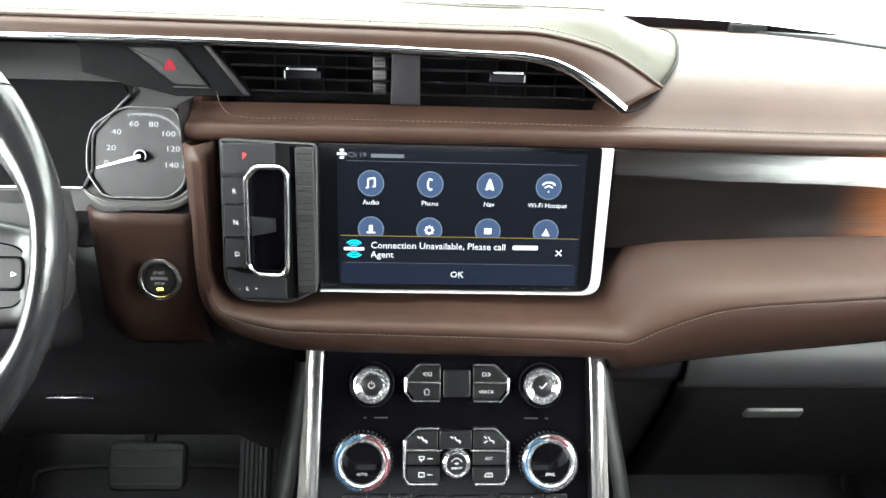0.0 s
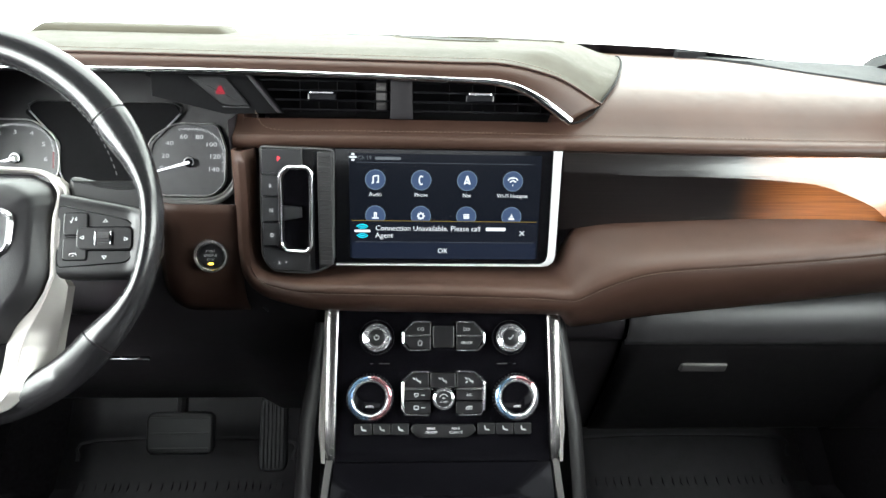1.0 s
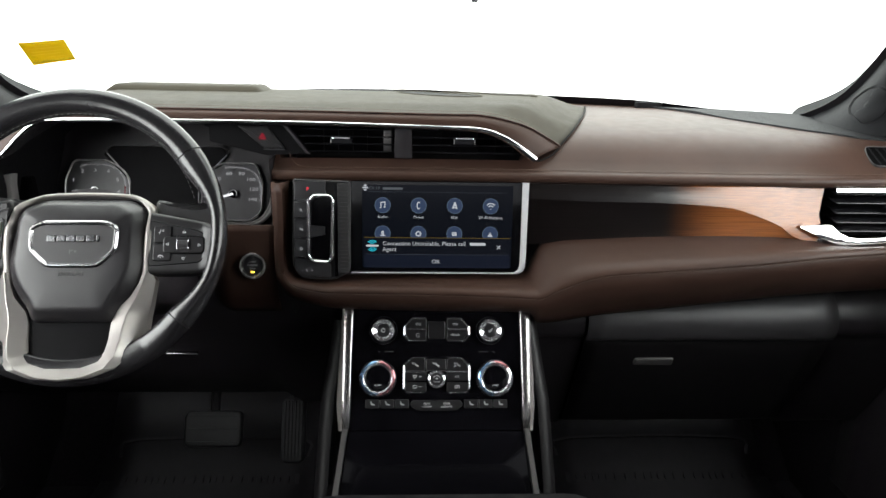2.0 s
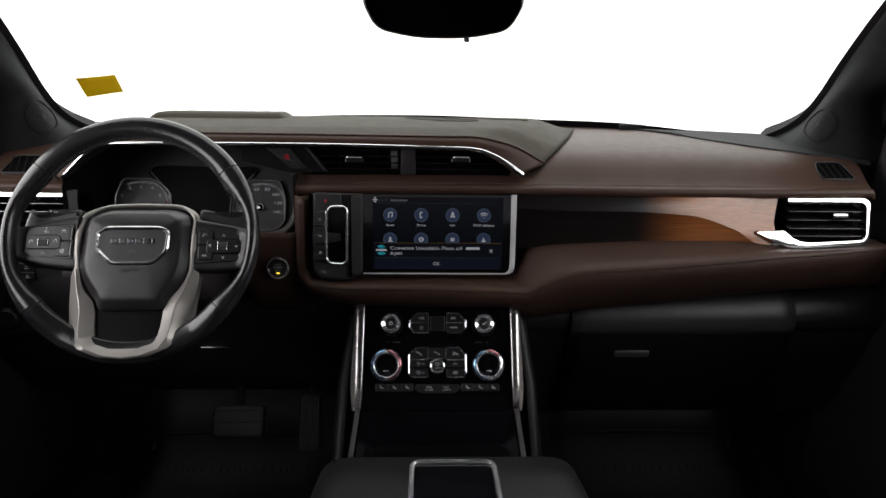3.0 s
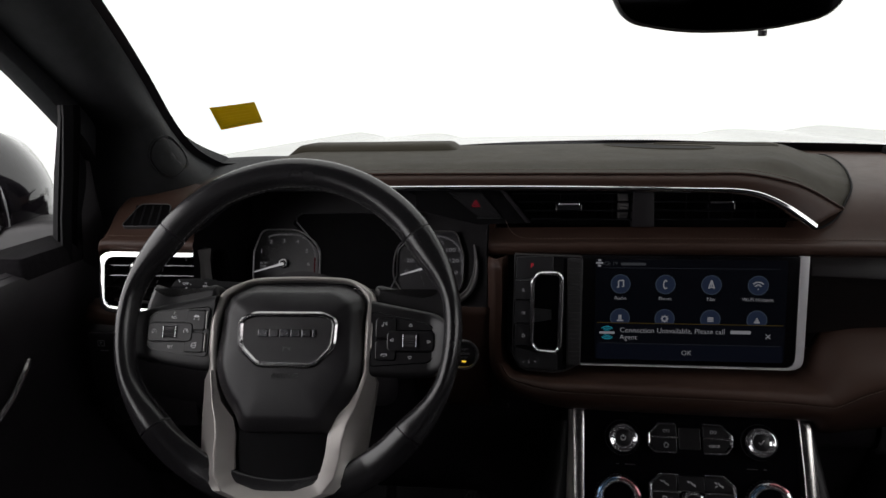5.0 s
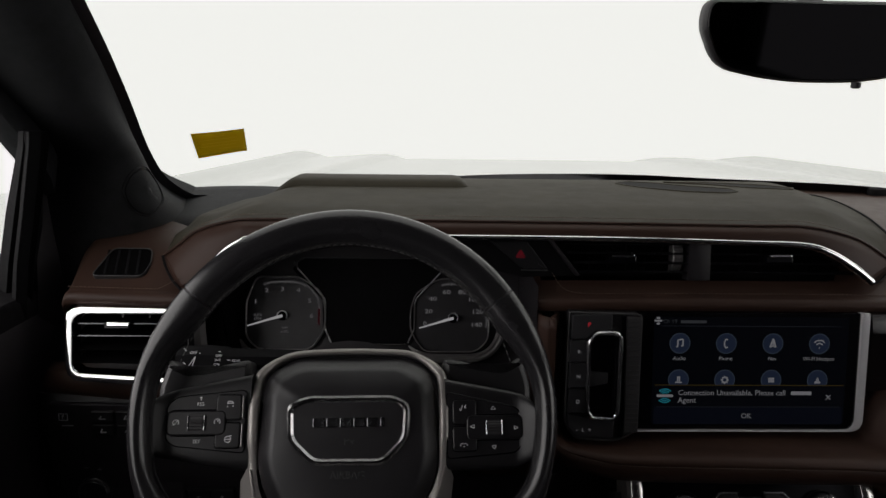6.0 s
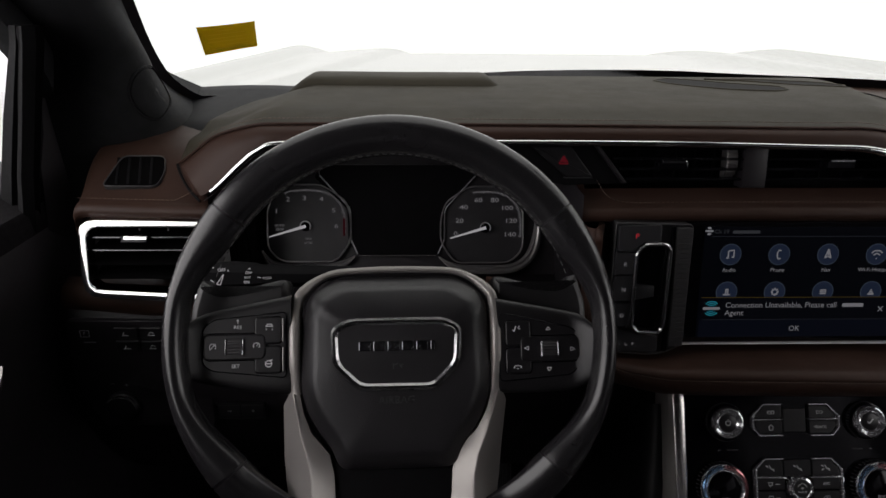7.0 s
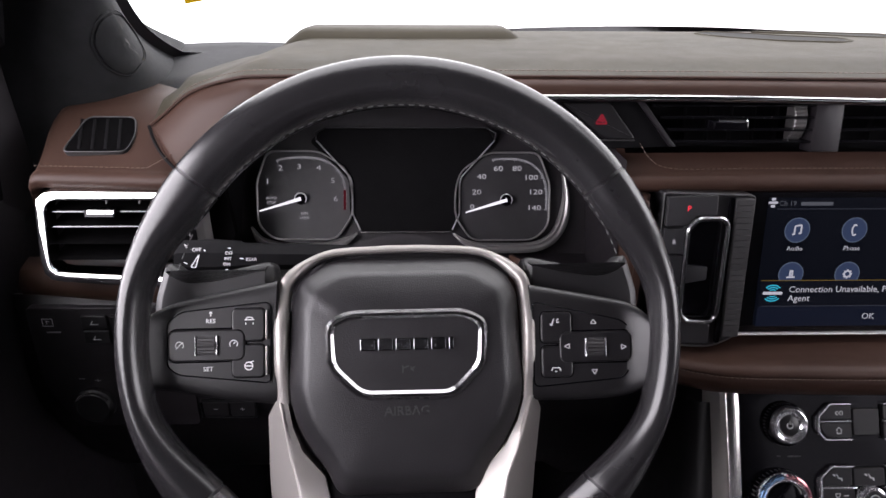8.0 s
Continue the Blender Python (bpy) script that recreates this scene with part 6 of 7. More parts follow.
    # small demister outlet on the ledge above
    d = thing("demister_outlet", (sx * 0.745, 0.672, 0.79), "small black slotted demister outlet in leather", "demister outlet", "demisters")
    cy, cz = lip_y(0.745) + 0.043, lip_z(0.745) + 0.0318
    dm = frame_at((sx * narrow(0.745), cy, cz), (0, 0.80, 0.60))
    oval = rounded([(-0.034, -0.021), (0.028, -0.021), (0.033, 0.0), (0.028, 0.024), (-0.020, 0.024)] if sx < 0 else [(0.034, -0.021), (-0.028, -0.021), (-0.033, 0.0), (-0.028, 0.024), (0.020, 0.024)], 0.008)
    part("rim", band(oval, 0.0012, -0.006, 0.0030, 0.0005, dm), GREYPLASTIC, d, "thin dark rim")
    # black sheet laid on the leather, painted as the shade of a hole
    part("slot", prism(inset(ccw(oval), 0.001), -0.01, 0.0016, 0, dm), SHADEBLACK, d)
    for i in range(4):
        part("vane", prism([(sx * (-0.018 + i * 0.0125) + a, b) for a, b in ((0, -0.017), (0.003, -0.017), (-0.003, 0.021), (-0.006, 0.021))], 0.0, 0.0024, 0.0003, dm), DUCT, d)


for sx in (-1, 1):
    corner_vent(sx)
# ---- steering wheel ----
TILTW = radians(26.0)
WHL = Matrix.Translation((-0.4448, 0.4168, 0.7262)) @ pose(0, 0, 0, 0, 0, 2.0) @ frame_at((0, 0, 0), (0, math.sin(TILTW), math.cos(TILTW))) @ Matrix.Scale(0.99, 4)
sw = thing("steering_wheel", (-0.444, 0.46, 0.70), "black leather steering wheel with satin silver lower spokes", "steering wheel")


RIM, RIMZ, RIMX, RIMY = 0.1648, 0.0172, 0.0022, -0.0045


def rim_ring(a, grow=0.0, n=24):
    """One section of the rim; it is pared away on its inside where the thumbs rest on the side spokes."""
    d = (math.degrees(a) + 180.0) % 360.0 - 180.0
    near = min(abs(d + 5.0), abs((d - 182.0 + 180.0) % 360.0 - 180.0))
    k = min(1.0, max(0.0, (38.0 - near) / 27.0))
    pare = 0.0145 * k * k * (3 - 2 * k)
    foot = min(1.0, max(0.0, (52.0 - abs(d + 90.0)) / 18.0))
    w, h = 0.0167 + grow - pare / 2, 0.0152 + grow - 0.007 * foot
    mid, out = RIM + pare / 2, []
    for q in spread(0, 2 * math.pi * (n - 1) / n, n):
        r, z = mid + w * math.cos(q), RIMZ + 0.035 * mid * math.sin(a) - 0.006 * foot + h * math.sin(q)
        out.append(WHL @ Vector((RIMX + r * math.cos(a), RIMY + r * math.sin(a), z)))
    return out


def rim_piece(a0, a1, grow, n, name, material, label=""):
    return part(name, stack([rim_ring(a, grow) for a in spread(radians(a0), radians(a1), n)]), material, sw, label, 60)


SEAMS = (36.2, 142.5, 218.5, 321.0)
for a, b, nm in ((SEAMS[0], SEAMS[1], "rim_top"), (SEAMS[1], SEAMS[2], "rim_side"), (SEAMS[2], SEAMS[3], "rim_bottom"), (SEAMS[3], SEAMS[0] + 360, "rim_side")):
    rim_piece(a + 0.35, b - 0.35, 0.0, 56, nm, RIMLEATHER, "smooth black leather rim section")
for a in SEAMS:
    rim_piece(a - 0.5, a + 0.5, -0.0010, 4, "rim_joint", PLASTIC, "dark joint in the rim")
part("rim_stitching", stitches([WHL @ Vector(((RIM - 0.0163) * math.cos(a) + RIMX, (RIM - 0.0163) * math.sin(a) + RIMY, RIMZ + 0.035 * RIM * math.sin(a) + 0.0035)) for a in spread(radians(17), radians(163), 120)], 0.0036, 0.0030, 0.0004), DARKTHREAD, sw, "grey stitching inside the rim")["kind"] = "stuff"

HUB = [(-0.054, 0.0500), (-0.0735, 0.0360), (-0.0800, 0.0240), (-0.0815, -0.0450), (-0.0755, -0.0660), (-0.0665, -0.0820), (-0.0555, -0.0960), (-0.0480, -0.114), (0.0480, -0.114), (0.0555, -0.0960), (0.0665, -0.0820), (0.0755, -0.0660), (0.0815, -0.0450), (0.0800, 0.0240), (0.0735, 0.0360), (0.054, 0.0500)]
HUBR = rounded(ccw(HUB), [0.012] * len(HUB), 4)
CXW = 0.0035
sh_ = [(x + CXW, y) for x, y in HUBR]
def lean_back(y):
    """The upper end of the cover bends away from the driver."""
    return curve_at(y, [(0.0, 0.0), (0.030, -0.010), (0.054, -0.024)])


part("airbag_cover", stack([[(CXW + (x - CXW) * k, -0.022 + (y + 0.022) * k, z + lean_back(y) * min(1.0, (k / 0.93) ** 4)) for x, y in sh_] for k, z in ((0.955, -0.035), (0.955, 0.002), (0.950, 0.0045), (0.935, 0.0065), (0.83, 0.0150), (0.80, 0.0166), (0.76, 0.0174), (0.5, 0.0182), (0.3, 0.0182))], WHL), BLACKLEATHER, sw, "grained black airbag cover", 50)
# metal line round the cover, running down into the lower spokes
ARC = smooth_path([(x, y, 0) for x, y in ((-0.0819, -0.049), (-0.0832, -0.020), (-0.0830, 0.018), (-0.0780, 0.0345), (-0.0560, 0.0500), (-0.020, 0.0532), (0.0, 0.0535), (0.020, 0.0532), (0.0560, 0.0500), (0.0780, 0.0345), (0.0830, 0.018), (0.0832, -0.020), (0.0819, -0.049))], 6)
trim = []
for i, p in enumerate(ARC):
    t = (ARC[min(len(ARC) - 1, i + 1)] - ARC[max(0, i - 1)]).normalized()
    n = Vector((-t.y, t.x, 0))
    w = curve_at(p.y, [(-0.049, 0.0054), (0.0, 0.0050), (0.035, 0.0042), (0.050, 0.0026)])
    z = curve_at(p.y, [(-0.049, 0.0015), (-0.02, 0.0050), (0.005, 0.0050)]) + lean_back(p.y)
    trim.append([WHL @ Vector((p.x + CXW + n.x * a * w, p.y + n.y * a * w, z + b)) for a, b in ((1.0, -0.018), (1.0, -0.0030), (0.88, -0.0008), (0.6, 0.0012), (0.2, 0.0024), (-0.25, 0.0028), (-0.65, 0.0022), (-0.92, 0.0006), (-1.0, -0.0016), (-1.0, -0.012))])
part("cover_trim", grid(trim), SILVERPAINT, sw, "satin silver line round the cover", 40)
SPOKE = [  # outer x, ridge x, inner x; y of each; heights; middle line
    (0.0865, 0.0836, 0.0785, -0.0475, -0.048, -0.048, 0.001, 0.0050, 0.0030, 0.0033), (0.0918, 0.0790, 0.0745, -0.0580, -0.066, -0.064, -0.005, 0.0066, 0.0036, 0.0026),
    (0.0902, 0.0745, 0.0672, -0.080, -0.0825, -0.0795, -0.006, 0.0085, 0.0042, 0.0014), (0.0888, 0.0685, 0.0515, -0.098, -0.0985, -0.0965, -0.006, 0.0100, 0.0036, 0.0003),
    (0.0872, 0.0650, 0.0478, -0.116, -0.1145, -0.112, -0.006, 0.0125, 0.0030, 0.0), (0.0845, 0.0638, 0.0468, -0.132, -0.1315, -0.130, -0.003, 0.0165, 0.0050, 0.0),
    (0.0750, 0.0600, 0.0440, -0.150, -0.1505, -0.146, 0.008, 0.0207, 0.0080, 0.0), (0.0600, 0.0490, 0.0360, -0.165, -0.1650, -0.156, 0.0190, 0.0224, 0.0110, 0.0),
    (0.0330, 0.0260, 0.0190, -0.1755, -0.1740, -0.1630, 0.0195, 0.0230, 0.0125, 0.0), (0.0, 0.0, 0.0, -0.1790, -0.1770, -0.1645, 0.0197, 0.0232, 0.0132, 0.0)]
for sx in (-1, 1):
    sp = []
    for k in range(9):
        for u in (spread(0, 0.75, 4) if k < 8 else spread(0, 1, 5)):
            ox, rx_, ix, oy, ry_, iy, oz, rz_, iz, mid = [lerp(a, b, u) for a, b in zip(SPOKE[k], SPOKE[k + 1])]
            o, e, i = Vector((ox, oy, oz)), Vector((rx_, ry_, rz_)), Vector((ix, iy, iz))
            side = (o - e).normalized() * 0.0014
            inn = (i - e).normalized() * 0.0016
            ring = [o + Vector((0, 0, -0.014)), o, e + side * 1.5 + Vector((0, 0, -0.0006)), e + side * 0.5, e + inn * 0.5, e + inn * 1.5 + Vector((0, 0, -0.0006)), i, i + Vector((0, 0, -0.014))]
            sp.append([WHL @ Vector((sx * p.x + mid, p.y, p.z)) for p in ring])
    part("lower_spoke", grid(sp), SILVERPAINT, sw, "satin silver lower spoke with a bright ridge", 22)
part("spoke_inlay", grid([[WHL @ Vector((x, y, z - 0.002 * (x / w) ** 2)) for x in spread(-w, w, 7)] for y, w, z in ((-0.092, 0.054, 0.0015), (-0.110, 0.050, 0.0015), (-0.122, 0.049, 0.0020), (-0.140, 0.047, 0.0040), (-0.152, 0.042, 0.0070), (-0.166, 0.030, 0.0110))]), DUCT, sw, "black inlay between the spokes", 60)
# emblem plate: chrome ring, grained centre, bars in place of lettering
EMB = rounded(ccw([(x + 0.002, y - 0.002) for x, y in ((-0.0510, 0.0060), (-0.0360, 0.0138), (0.0400, 0.0138), (0.0545, 0.0065), (0.0530, -0.0235), (0.0325, -0.0440), (-0.0285, -0.0435), (-0.0495, -0.0235))]), 0.008, 4)
part("emblem_plate", prism(EMB, 0.012, 0.0189, 0.001, WHL), BLACKLEATHER, sw)
part("emblem_ring", band(EMB, 0.0058, 0.016, 0.0208, 0.0020, WHL), EMBLEM, sw, "chrome emblem ring")
for i in range(6):
    x0, w = -0.0262 + i * 0.0114, (0.0098 if i < 5 else 0.0036)
    slab = rrect(w, 0.0078, 0.0008, x0 + w / 2, -0.0105, 2)
    part("emblem_bar", prism(slab, 0.0180, 0.0204, 0.0006, WHL), DARKMETAL, sw, "small raised metal block")
part("emblem_mark", strokes([((-.003, .002), (-.003, -.003)), ((-.003, 0), (.001, .0015)), ((.002, -.001), (.005, .001)), ((.002, .001), (.004, -.002))], 0.0009, at(WHL, 0.004, -0.0260, 0.0194), 0), RELIEF, sw)
part("cover_lettering", text("AIRBAG", 0.0084, at(WHL, 0.0035, -0.0535, 0.0181), 0.0016), RELIEF, sw, "embossed black lettering")


def arm_block(sx):
    # x along the spoke; upper and lower edge; height of its face
    line = [(0.0875, 0.0265, -0.0520), (0.0915, 0.0258, -0.0525), (0.120, 0.0205, -0.0530), (0.148, 0.0150, -0.0515), (0.158, 0.0115, -0.0480), (0.166, 0.0040, -0.0415), (0.1715, -0.0080, -0.0310)] if sx > 0 else [(0.0820, 0.0325, -0.0490), (0.0870, 0.0312, -0.0495), (0.120, 0.0250, -0.0455), (0.146, 0.0198, -0.0400), (0.156, 0.0160, -0.0380), (0.1640, 0.0100, -0.0345), (0.1690, -0.0020, -0.0245)]
    rings = []
    for x in spread(line[0][0], line[-1][0], 26):
        yt, yb = bend_at(x, [(a, b) for a, b, c in line]), bend_at(x, [(a, c) for a, b, c in line])
        rest = max(0.0, (x - 0.1475) / (line[-1][0] - 0.1475))
        top = 0.0052 + 0.0170 * rest ** 1.6
        yc, hy, zc, hz = (yt + yb) / 2, (yt - yb) / 2, (top - 0.026) / 2, (top + 0.026) / 2
        ring = []
        for q in spread(0, 2 * math.pi * 31 / 32, 32):
            c, d = math.cos(q), math.sin(q)
            ring.append((sx * x, yc + hy * math.copysign(abs(c) ** 0.28, c), zc + hz * math.copysign(abs(d) ** 0.42, d)))
        rings.append(ring)
    part("spoke", stack(rings, WHL), SPOKEBLACK, sw, "black side spoke with a hollowed thumb rest", 50)
    back = [(0.0865, 0.0470), (0.118, 0.0400), (0.140, 0.0370), (0.150, 0.0400), (0.160, 0.0480), (0.168, 0.0200), (0.165, -0.0400), (0.0865, -0.0400)]
    part("spoke_back", prism([(sx * a, b) for a, b in rounded(back, 0.008, 4)], -0.036, -0.0110, 0.006, WHL), SPOKEBLACK, sw, "black shoulder of the spoke", 50)
    cl_ = [(0.0880, 0.0150), (0.1490, 0.0015), (0.1566, -0.0060), (0.1555, -0.0300), (0.1490, -0.0382), (0.0880, -0.0428)] if sx > 0 else [(0.0848, 0.0188), (0.1440, 0.0132), (0.1525, 0.0060), (0.1525, -0.0225), (0.1450, -0.0285), (0.0848, -0.0352)]
    q = rounded([(sx * a, b) for a, b in cl_], 0.005, 4)
    plate = part("button_plate", prism(q, 0.003, 0.0062, 0.0008, WHL), BUTTON, sw, "black button plate")
    part("plate_joint", band(q, 0.0009, 0.004, 0.0066, 0.0002, WHL), PIANO, plate)
    cy = -0.0163 if sx > 0 else -0.0092
    cx = sx * (0.1300 if sx > 0 else 0.1260)
    part("rocker", prism(rrect(0.0490, 0.0205, 0.005, cx, cy), 0.006, 0.0092, 0.0012, WHL), BUTTON, plate, "black rocker key")
    part("rocker_joint", band(rrect(0.0510, 0.0225, 0.006, cx, cy), 0.001, 0.0062, 0.0068, 0.0002, WHL), PIANO, plate)
    rx = 0.1295 if sx > 0 else -0.1257
    part("roller", stack([[(rx + a, cy + (0.0072 - 0.0006 * (i % 2)) * math.sin(2 * math.pi * i / 36), 0.0065 + (0.0060 - 0.0006 * (i % 2)) * math.cos(2 * math.pi * i / 36)) for i in range(36)] for a in (-0.0055, -0.005, 0.005, 0.0055)], WHL), GREYPLASTIC, plate, "ribbed thumb roller")
    for s in (-1, 1):
        part("roller_end", prism(rrect(0.0011, 0.0125, 0.0005, rx + s * 0.0068, cy), 0.008, 0.0112, 0.0004, WHL), LOOPCHROME, plate)
    bx = sx * (0.1040 if sx > 0 else 0.0995)
    for yy in ((-0.0030, -0.0257) if sx > 0 else (0.0036, -0.0198)):
        part("key", prism(rrect(0.0210, 0.0205 if sx > 0 else 0.0212, 0.003, bx, yy), 0.006, 0.0082, 0.001, WHL), BUTTON, plate)
        part("key_joint", band(rrect(0.0222, 0.0217 if sx > 0 else 0.0224, 0.0035, bx, yy), 0.0008, 0.0060, 0.0067, 0.0002, WHL), PIANO, plate)
    for yy in ((0.0036, -0.0198) if sx < 0 else ()):
        part("key_edge", prism(rrect(0.0011, 0.019, 0.0004, bx + 0.0118, yy, 1), 0.006, 0.0085, 0.0003, WHL), BEZELMETAL, plate)
    top = 0.0093
    if sx > 0:
        tri = lambda a: [((0.0022 * math.cos(radians(a + k)), 0.0018 * math.sin(radians(a + k))), (0.0022 * math.cos(radians(a + k + 120)), 0.0018 * math.sin(radians(a + k + 120)))) for k in (0, 120, 240)]
        for x, y, a, z in ((0.1295, 0.0000, 90, 0.0066), (0.1295, -0.0328, 270, 0.0066), (0.1110, -0.0155, 180, top), (0.1485, -0.0168, 0, top)):
            part("arrow", strokes(tri(a), 0.0006, at(WHL, x, y, z), 0), WHITEPRINT, plate)
        part("voice_sign", strokes([((-.003, -.003), (-.001, .003)), ((.001, .001), (.003, .003)), ((.0012, 0), (.0035, .0)), ((-.003, -.003), (-.0045, -.001))], 0.0009, at(WHL, 0.1030, 0.0005, 0.0086) @ Matrix.Scale(0.78, 4), 0), WHITEPRINT, plate)
        part("phone_sign", strokes([((-.004, -.0015), (-.003, .001)), ((-.003, .001), (.003, .001)), ((.003, .001), (.004, -.0015)), ((-.001, -.002), (.001, -.002))], 0.0009, at(WHL, 0.1030, -0.0305, 0.0086) @ Matrix.Scale(0.78, 4), 0), WHITEPRINT, plate)
    else:
        for word, x, y in (("RES", -0.1240, 0.0064), ("SET", -0.1255, -0.0247)):
            part("lettering", text(word, 0.0041, at(WHL, x, y, 0.0066), 0.0002), WHITEPRINT, plate, "white lettering")
        part("arrow", strokes([((0, -.001), (0, .002)), ((-.001, .001), (0, .002)), ((.001, .001), (0, .002))], 0.0006, at(WHL, -0.1240, 0.0106, 0.0066), 0), WHITEPRINT, plate)
        dial = circle(0.0032, -40, 220, 12) + [((0, 0), (.0015, .002))]
        part("cruise_sign", strokes(dial + [((-.003, -.003), (.003, .003))], 0.0007, at(WHL, -0.1430, -0.0088, top + 0.0002) @ Matrix.Scale(0.78, 4), 0), WHITEPRINT, plate)
        part("speed_sign", strokes(dial, 0.0007, at(WHL, -0.1085, -0.0085, top + 0.0002) @ Matrix.Scale(0.78, 4), 0), WHITEPRINT, plate)
        part("lane_sign", strokes([((-.004, .001), (.004, .001)), ((-.003, .001), (-.002, .003)), ((-.002, .003), (.002, .003)), ((.002, .003), (.003, .001)), ((-.003, -.0015), (-.003, -.003)), ((.003, -.0015), (.003, -.003))], 0.0009, at(WHL, -0.0985, 0.0062, 0.0086) @ Matrix.Scale(0.78, 4), 0), WHITEPRINT, plate)
        part("heat_sign", strokes(circle(0.0033, 0, 360, 14) + [((-.003, 0), (.003, 0)), ((.001, .003), (.004, .004))], 0.0009, at(WHL, -0.0990, -0.0230, 0.0086) @ Matrix.Scale(0.78, 4), 0), WHITEPRINT, plate)


for sx in (-1, 1):
    arm_block(sx)
part("hub_back", lathe([(0.085, -0.034), (0.075, -0.045), (0.055, -0.055), (0.05, -0.10)], 32, at(WHL, 0, -0.02)), PLASTIC, sw, "black hub back")

# ---- column and stalk ----
co = thing("steering_column", (-0.444, 0.60, 0.60), "black plastic steering column shroud", "steering column")
part("shroud", stack([[WHL @ Vector((x, y - 0.01, z)) for x, y in rounded([(w, h), (-w, h), (-w, -h * 1.15), (w, -h * 1.15)], 0.025, 5)] for z, w, h in ((-0.050, 0.062, 0.050), (-0.075, 0.075, 0.058), (-0.16, 0.080, 0.062), (-0.30, 0.080, 0.062))]), PLASTIC, co, "black shroud", 50)
st = thing("wiper_stalk", (-0.55, 0.52, 0.72), "black wiper stalk with pale printed marks", "wiper stalk")
STK = frame_at((-0.590, 0.5150, 0.7330), (-0.0, 0.25, 0.97))
part("lever", stack([[(x, a * h, b * 0.012 - 0.010) for a, b in ((1, -0.4), (0.85, 0.5), (0.4, 0.95), (-0.4, 0.95), (-0.85, 0.5), (-1, -0.4), (-0.5, -1), (0.5, -1))] for x, h in ((-0.037, 0.010), (-0.034, 0.0135), (-0.010, 0.0145), (0.012, 0.0130), (0.014, 0.0115), (0.050, 0.0105), (0.11, 0.009))], STK), DUCT, st, "black lever", 40)
def printed(lines, size, x, y):
    part("lettering", text(lines, size, at(STK, x, y, 0.0020), 0.0002), WHITEPRINT, st, "white lettering")


for word, size, x, y in (("OFF", 0.0042, -0.0185, 0.0080), ("OFF", 0.0036, 0.0066, 0.0052), ("INT", 0.0036, 0.0056, 0.0008), ("ON", 0.0036, 0.0045, -0.0036), ("REAR", 0.0036, 0.0240, 0.0002)):
    printed(word, size, x, y)
for seg in (((-.0170, .0040), (-.0236, -.0055)), ((-.0236, -.0055), (-.0200, -.0062)), ((-.0200, -.0062), (-.0168, .0040)), ((-.0280, .0125), (-.0255, .0105)), ((-.0255, .0105), (-.0270, .0100)), ((-.0290, -.0016), (-.0262, -.0032)), ((-.0128, .0078), (-.0116, .0072)), ((.0062, .0094), (.0084, .0092)), ((.0036, -.0078), (.0056, -.0080)), ((.0150, .0012), (.0180, .0008))):
    part("mark", strokes([seg], 0.0008, at(STK, 0, 0, 0.0020), 0), WHITEPRINT, st)

# ---- pedals and mats ----
def pedal(name, x0, x1, y, z0, z1, label, ribs):
    p = thing(name, ((x0 + x1) / 2, y + 0.1, 0.30), label, name.replace("_", " "))
    m = frame_at(((x0 + x1) / 2, y, (z0 + z1) / 2), (0, 0.45, 0.9))
    w, h = x1 - x0, (z1 - z0) * 1.12
    part("pad", prism(rrect(w, h, 0.014), -0.014, 0.0, 0.005, m), PEDAL, p, "black rubber pad")
    for i in range(ribs):
        if w > h:
            part("rib", prism(rrect(w * 0.86, 0.0045, 0.002, 0, lerp(-h * 0.36, h * 0.36, i / (ribs - 1)), 2), -0.001, 0.0016, 0.0007, m), PEDAL, p)
        else:
            part("rib", prism(rrect(0.0040, h * 0.9, 0.0015, lerp(-w * 0.36, w * 0.36, i / (ribs - 1)), 0, 2), -0.001, 0.003, 0.001, m), PEDAL, p)
    part("arm", tube(smooth_path([((x0 + x1) / 2, y + 0.012, (z0 + z1) / 2), ((x0 + x1) / 2, y + 0.06, z1 + 0.06), ((x0 + x1) / 2, y + 0.10, z1 + 0.22)]), 0.010, 8), PLASTIC, p, "black steel arm")


pedal("brake_pedal", -0.512, -0.392, 0.872, 0.145, 0.212, "wide black rubber brake pedal", 3)
pedal("accelerator_pedal", -0.312, -0.262, 0.88, 0.110, 0.230, "narrow ribbed black accelerator pedal", 6)


def floor_mat(x0, x1):
    f = thing("floor_mat", ((x0 + x1) / 2, 0.6, 0.0), "black rubber floor mat with raised ribs", "floor mat", "floor mats")
    prof = [(0.30, 0.004), (0.80, 0.004), (0.92, 0.010), (1.00, 0.075), (1.06, 0.16)]
    thick(part("sheet", grid([[(x, y, z + 0.006) for x in spread(x0, x1, 8)] for y, z in prof]), RUBBER, f, "black rubber sheet", 50), 0.006)
    for i in range(22):
        x = lerp(x0 + 0.05, x1 - 0.05, i / 21)
        bow = 0.006 * math.sin(i * 0.9)
        part("rib", sweep(smooth_path([(x + bow, 0.66 + 0.03 * (i % 3), 0.012), (x - bow, 0.78, 0.012), (x + bow, 0.91, 0.017), (x, 0.985, 0.068)], 4), [(-0.0065, -0.002), (0.0065, -0.002), (0.0045, 0.005), (-0.0045, 0.005)], up=(0, -0.3, 1)), RUBBER, f)
    part("edge_bead", sweep(smooth_path([(x0 + 0.03, 0.96, 0.052), (x0 + 0.06, 0.992, 0.077), (x1 - 0.06, 0.992, 0.077), (x1 - 0.03, 0.96, 0.052)], 4), [(-0.005, -0.004), (0.005, -0.004), (0.003, 0.006), (-0.003, 0.006)], up=(0, -0.6, 0.8)), RUBBER, f, "raised bead across the mat")


floor_mat(0.27, 0.78)
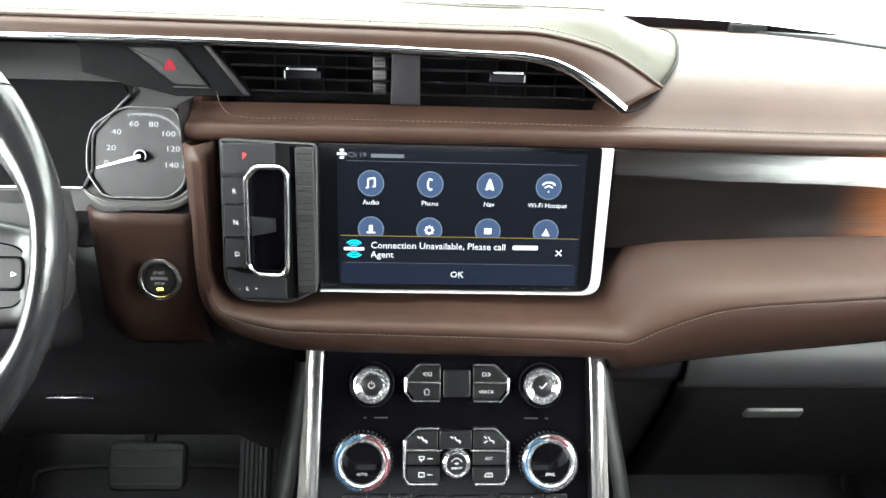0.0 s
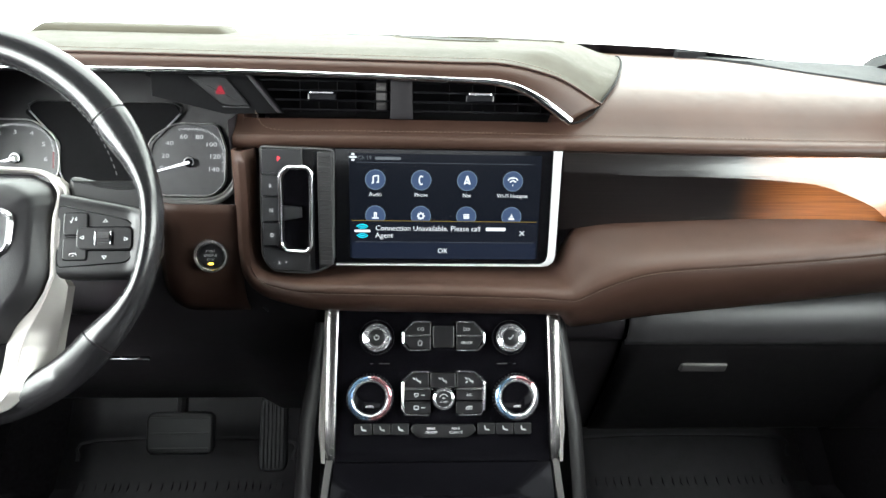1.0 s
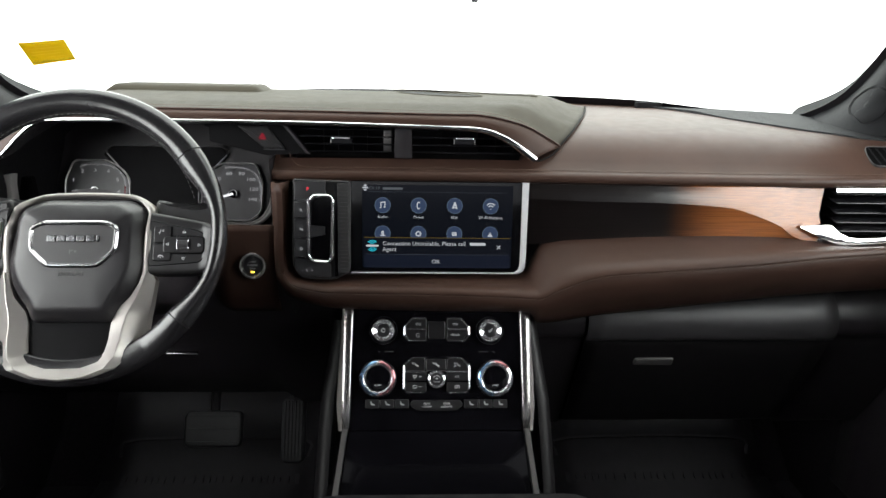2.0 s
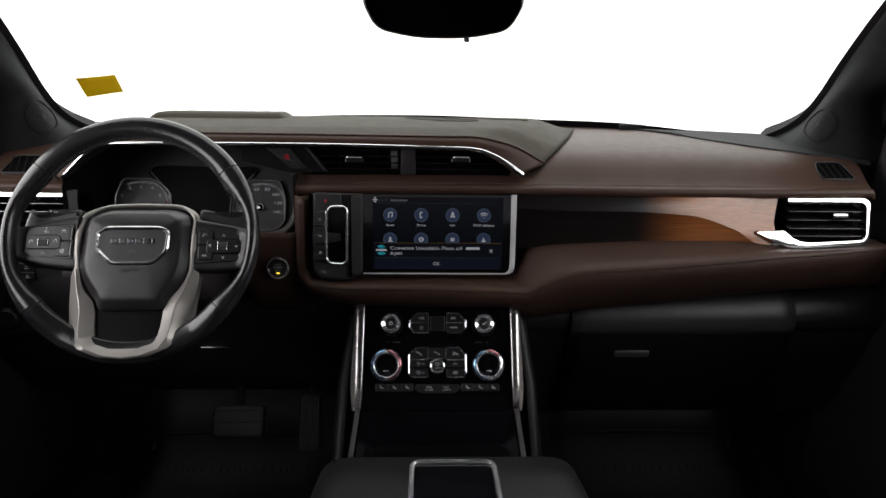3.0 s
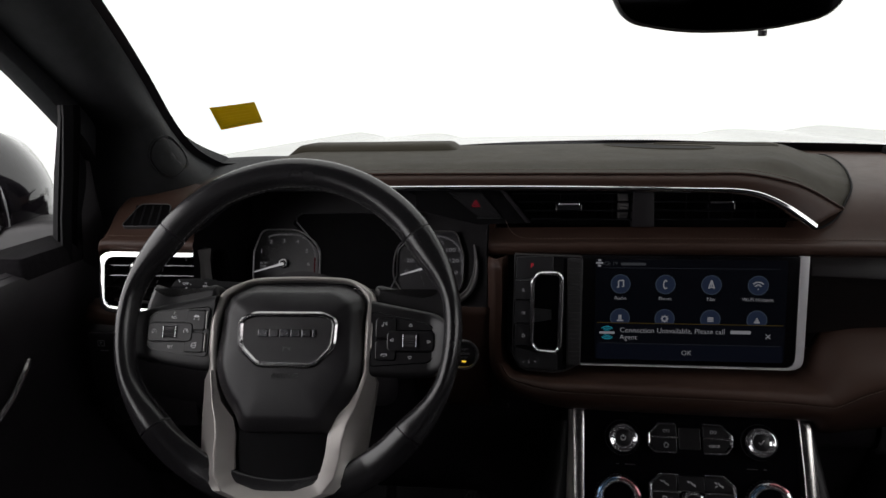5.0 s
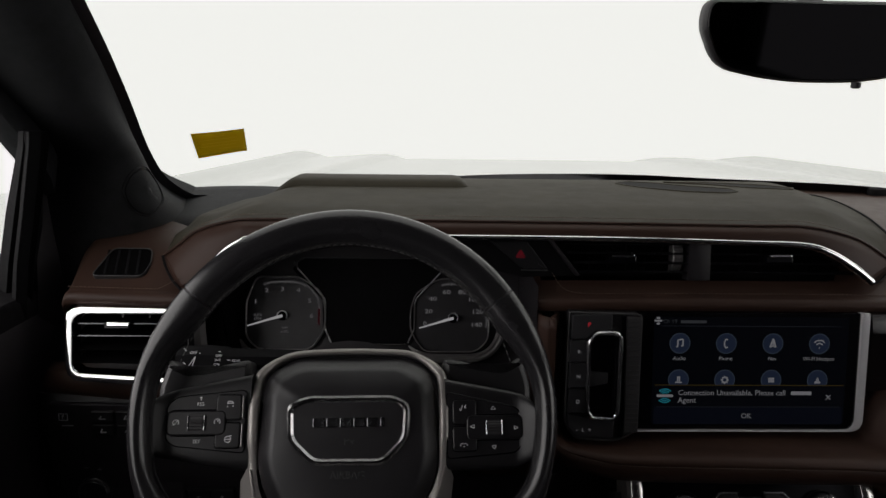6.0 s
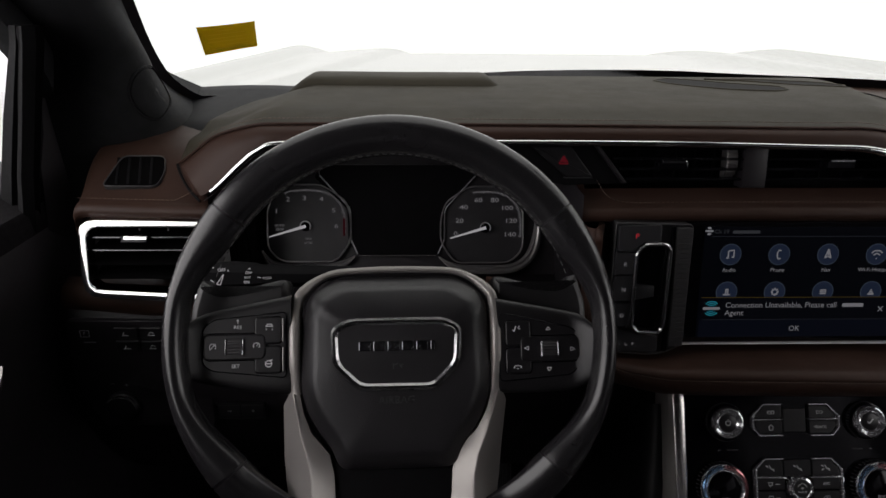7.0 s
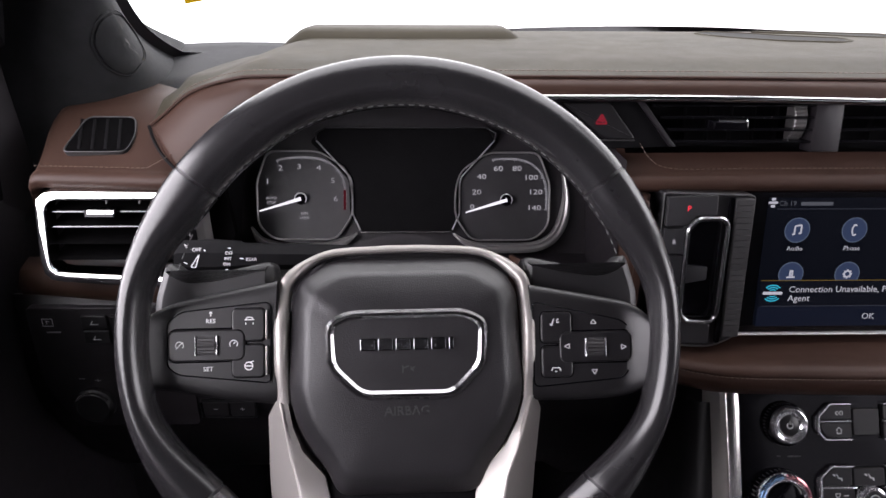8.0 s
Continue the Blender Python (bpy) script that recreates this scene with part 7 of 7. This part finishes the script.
floor_mat(-0.72, -0.24)

# ---- rear-view mirror ----
rm = thing("rear_view_mirror", (0.0, 0.56, 1.10), "black frameless rear-view mirror on a stem", "rear-view mirror")
RMF = frame_at((0.001, 0.522, 1.052), (0.0, -0.10, 1.0))
SHP = rounded([(0.122, 0.036), (-0.117, 0.036), (-0.120, 0.012), (-0.101, -0.026), (-0.04, -0.0385), (0.04, -0.0385), (0.104, -0.026), (0.125, 0.012)], [0.014, 0.014, 0.02, 0.03, 0.05, 0.05, 0.03, 0.02], 5)
part("housing", stack([[(x, y, z) for x, y in inset(ccw(SHP), d)] for d, z in ((0.020, -0.040), (0.006, -0.030), (0.0, -0.016), (0.0, -0.003), (0.002, 0.0))], RMF), PLASTIC, rm, "black housing", 50)
part("mirror_glass", prism(inset(ccw(SHP), 0.0025), 0.0, 0.002, 0.001, RMF), mat("dimmed_mirror", (0.05, 0.048, 0.05), 0.04, 1.0, var=0.02, rvar=0.01), rm, "dimmed mirror glass")
part("lower_button", lathe([(0.0045, 0), (0.0045, 0.005), (0.003, 0.006), (0, 0.006)], 14, at(RMF, 0.039, -0.0375, -0.006) @ pose(0, 0, 0, 90)), PLASTIC, rm, "small button")
part("stem", tube(smooth_path([(0.0, 0.548, 1.07), (0.0, 0.575, 1.12), (0.0, 0.62, 1.19), (0.0, 0.66, 1.205)]), 0.011, 10), PLASTIC, rm, "black stem")
part("sensor_box", box(-0.045, 0.045, 0.60, 0.70, 1.125, 1.17, 0.012, pose(0, 0, 0.0)), PLASTIC, rm, "black sensor box on the glass")

# ---- paper note on the glass ----
pn = thing("paper_note", on_glass(-0.665, 0.83, -0.004), "yellow paper note stuck to the windshield", "paper note")
corners = [Vector(p) for p in ((-0.701, 0.815, 0.946), (-0.631, 0.829, 0.954), (-0.644, 0.890, 0.919), (-0.711, 0.873, 0.909))]
quad = lambda u, v, h=0.0: corners[0].lerp(corners[1], u).lerp(corners[3].lerp(corners[2], u), v) + Vector((0.1, -0.5, -0.85)) * h
thick(part("sheet", grid([[quad(u, v, 0.0008 * math.sin(3 * u + 2 * v)) for u in spread(0, 1, 6)] for v in spread(0, 1, 5)]), STICKER, pn, "yellow paper"), 0.0004)
marks = bmesh.new()
for v, u0, u1 in ((0.14, 0.3, 0.62), (0.26, 0.12, 0.85), (0.40, 0.15, 0.90), (0.52, 0.12, 0.82), (0.66, 0.45, 0.9), (0.80, 0.10, 0.88)):
    marks.faces.new([marks.verts.new(quad(u, vv, 0.0022)) for u, vv in ((u0, v), (u1, v), (u1, v + 0.026), (u0, v + 0.026))])
part("written_lines", marks, STICKERINK, pn, "faint printed lines")
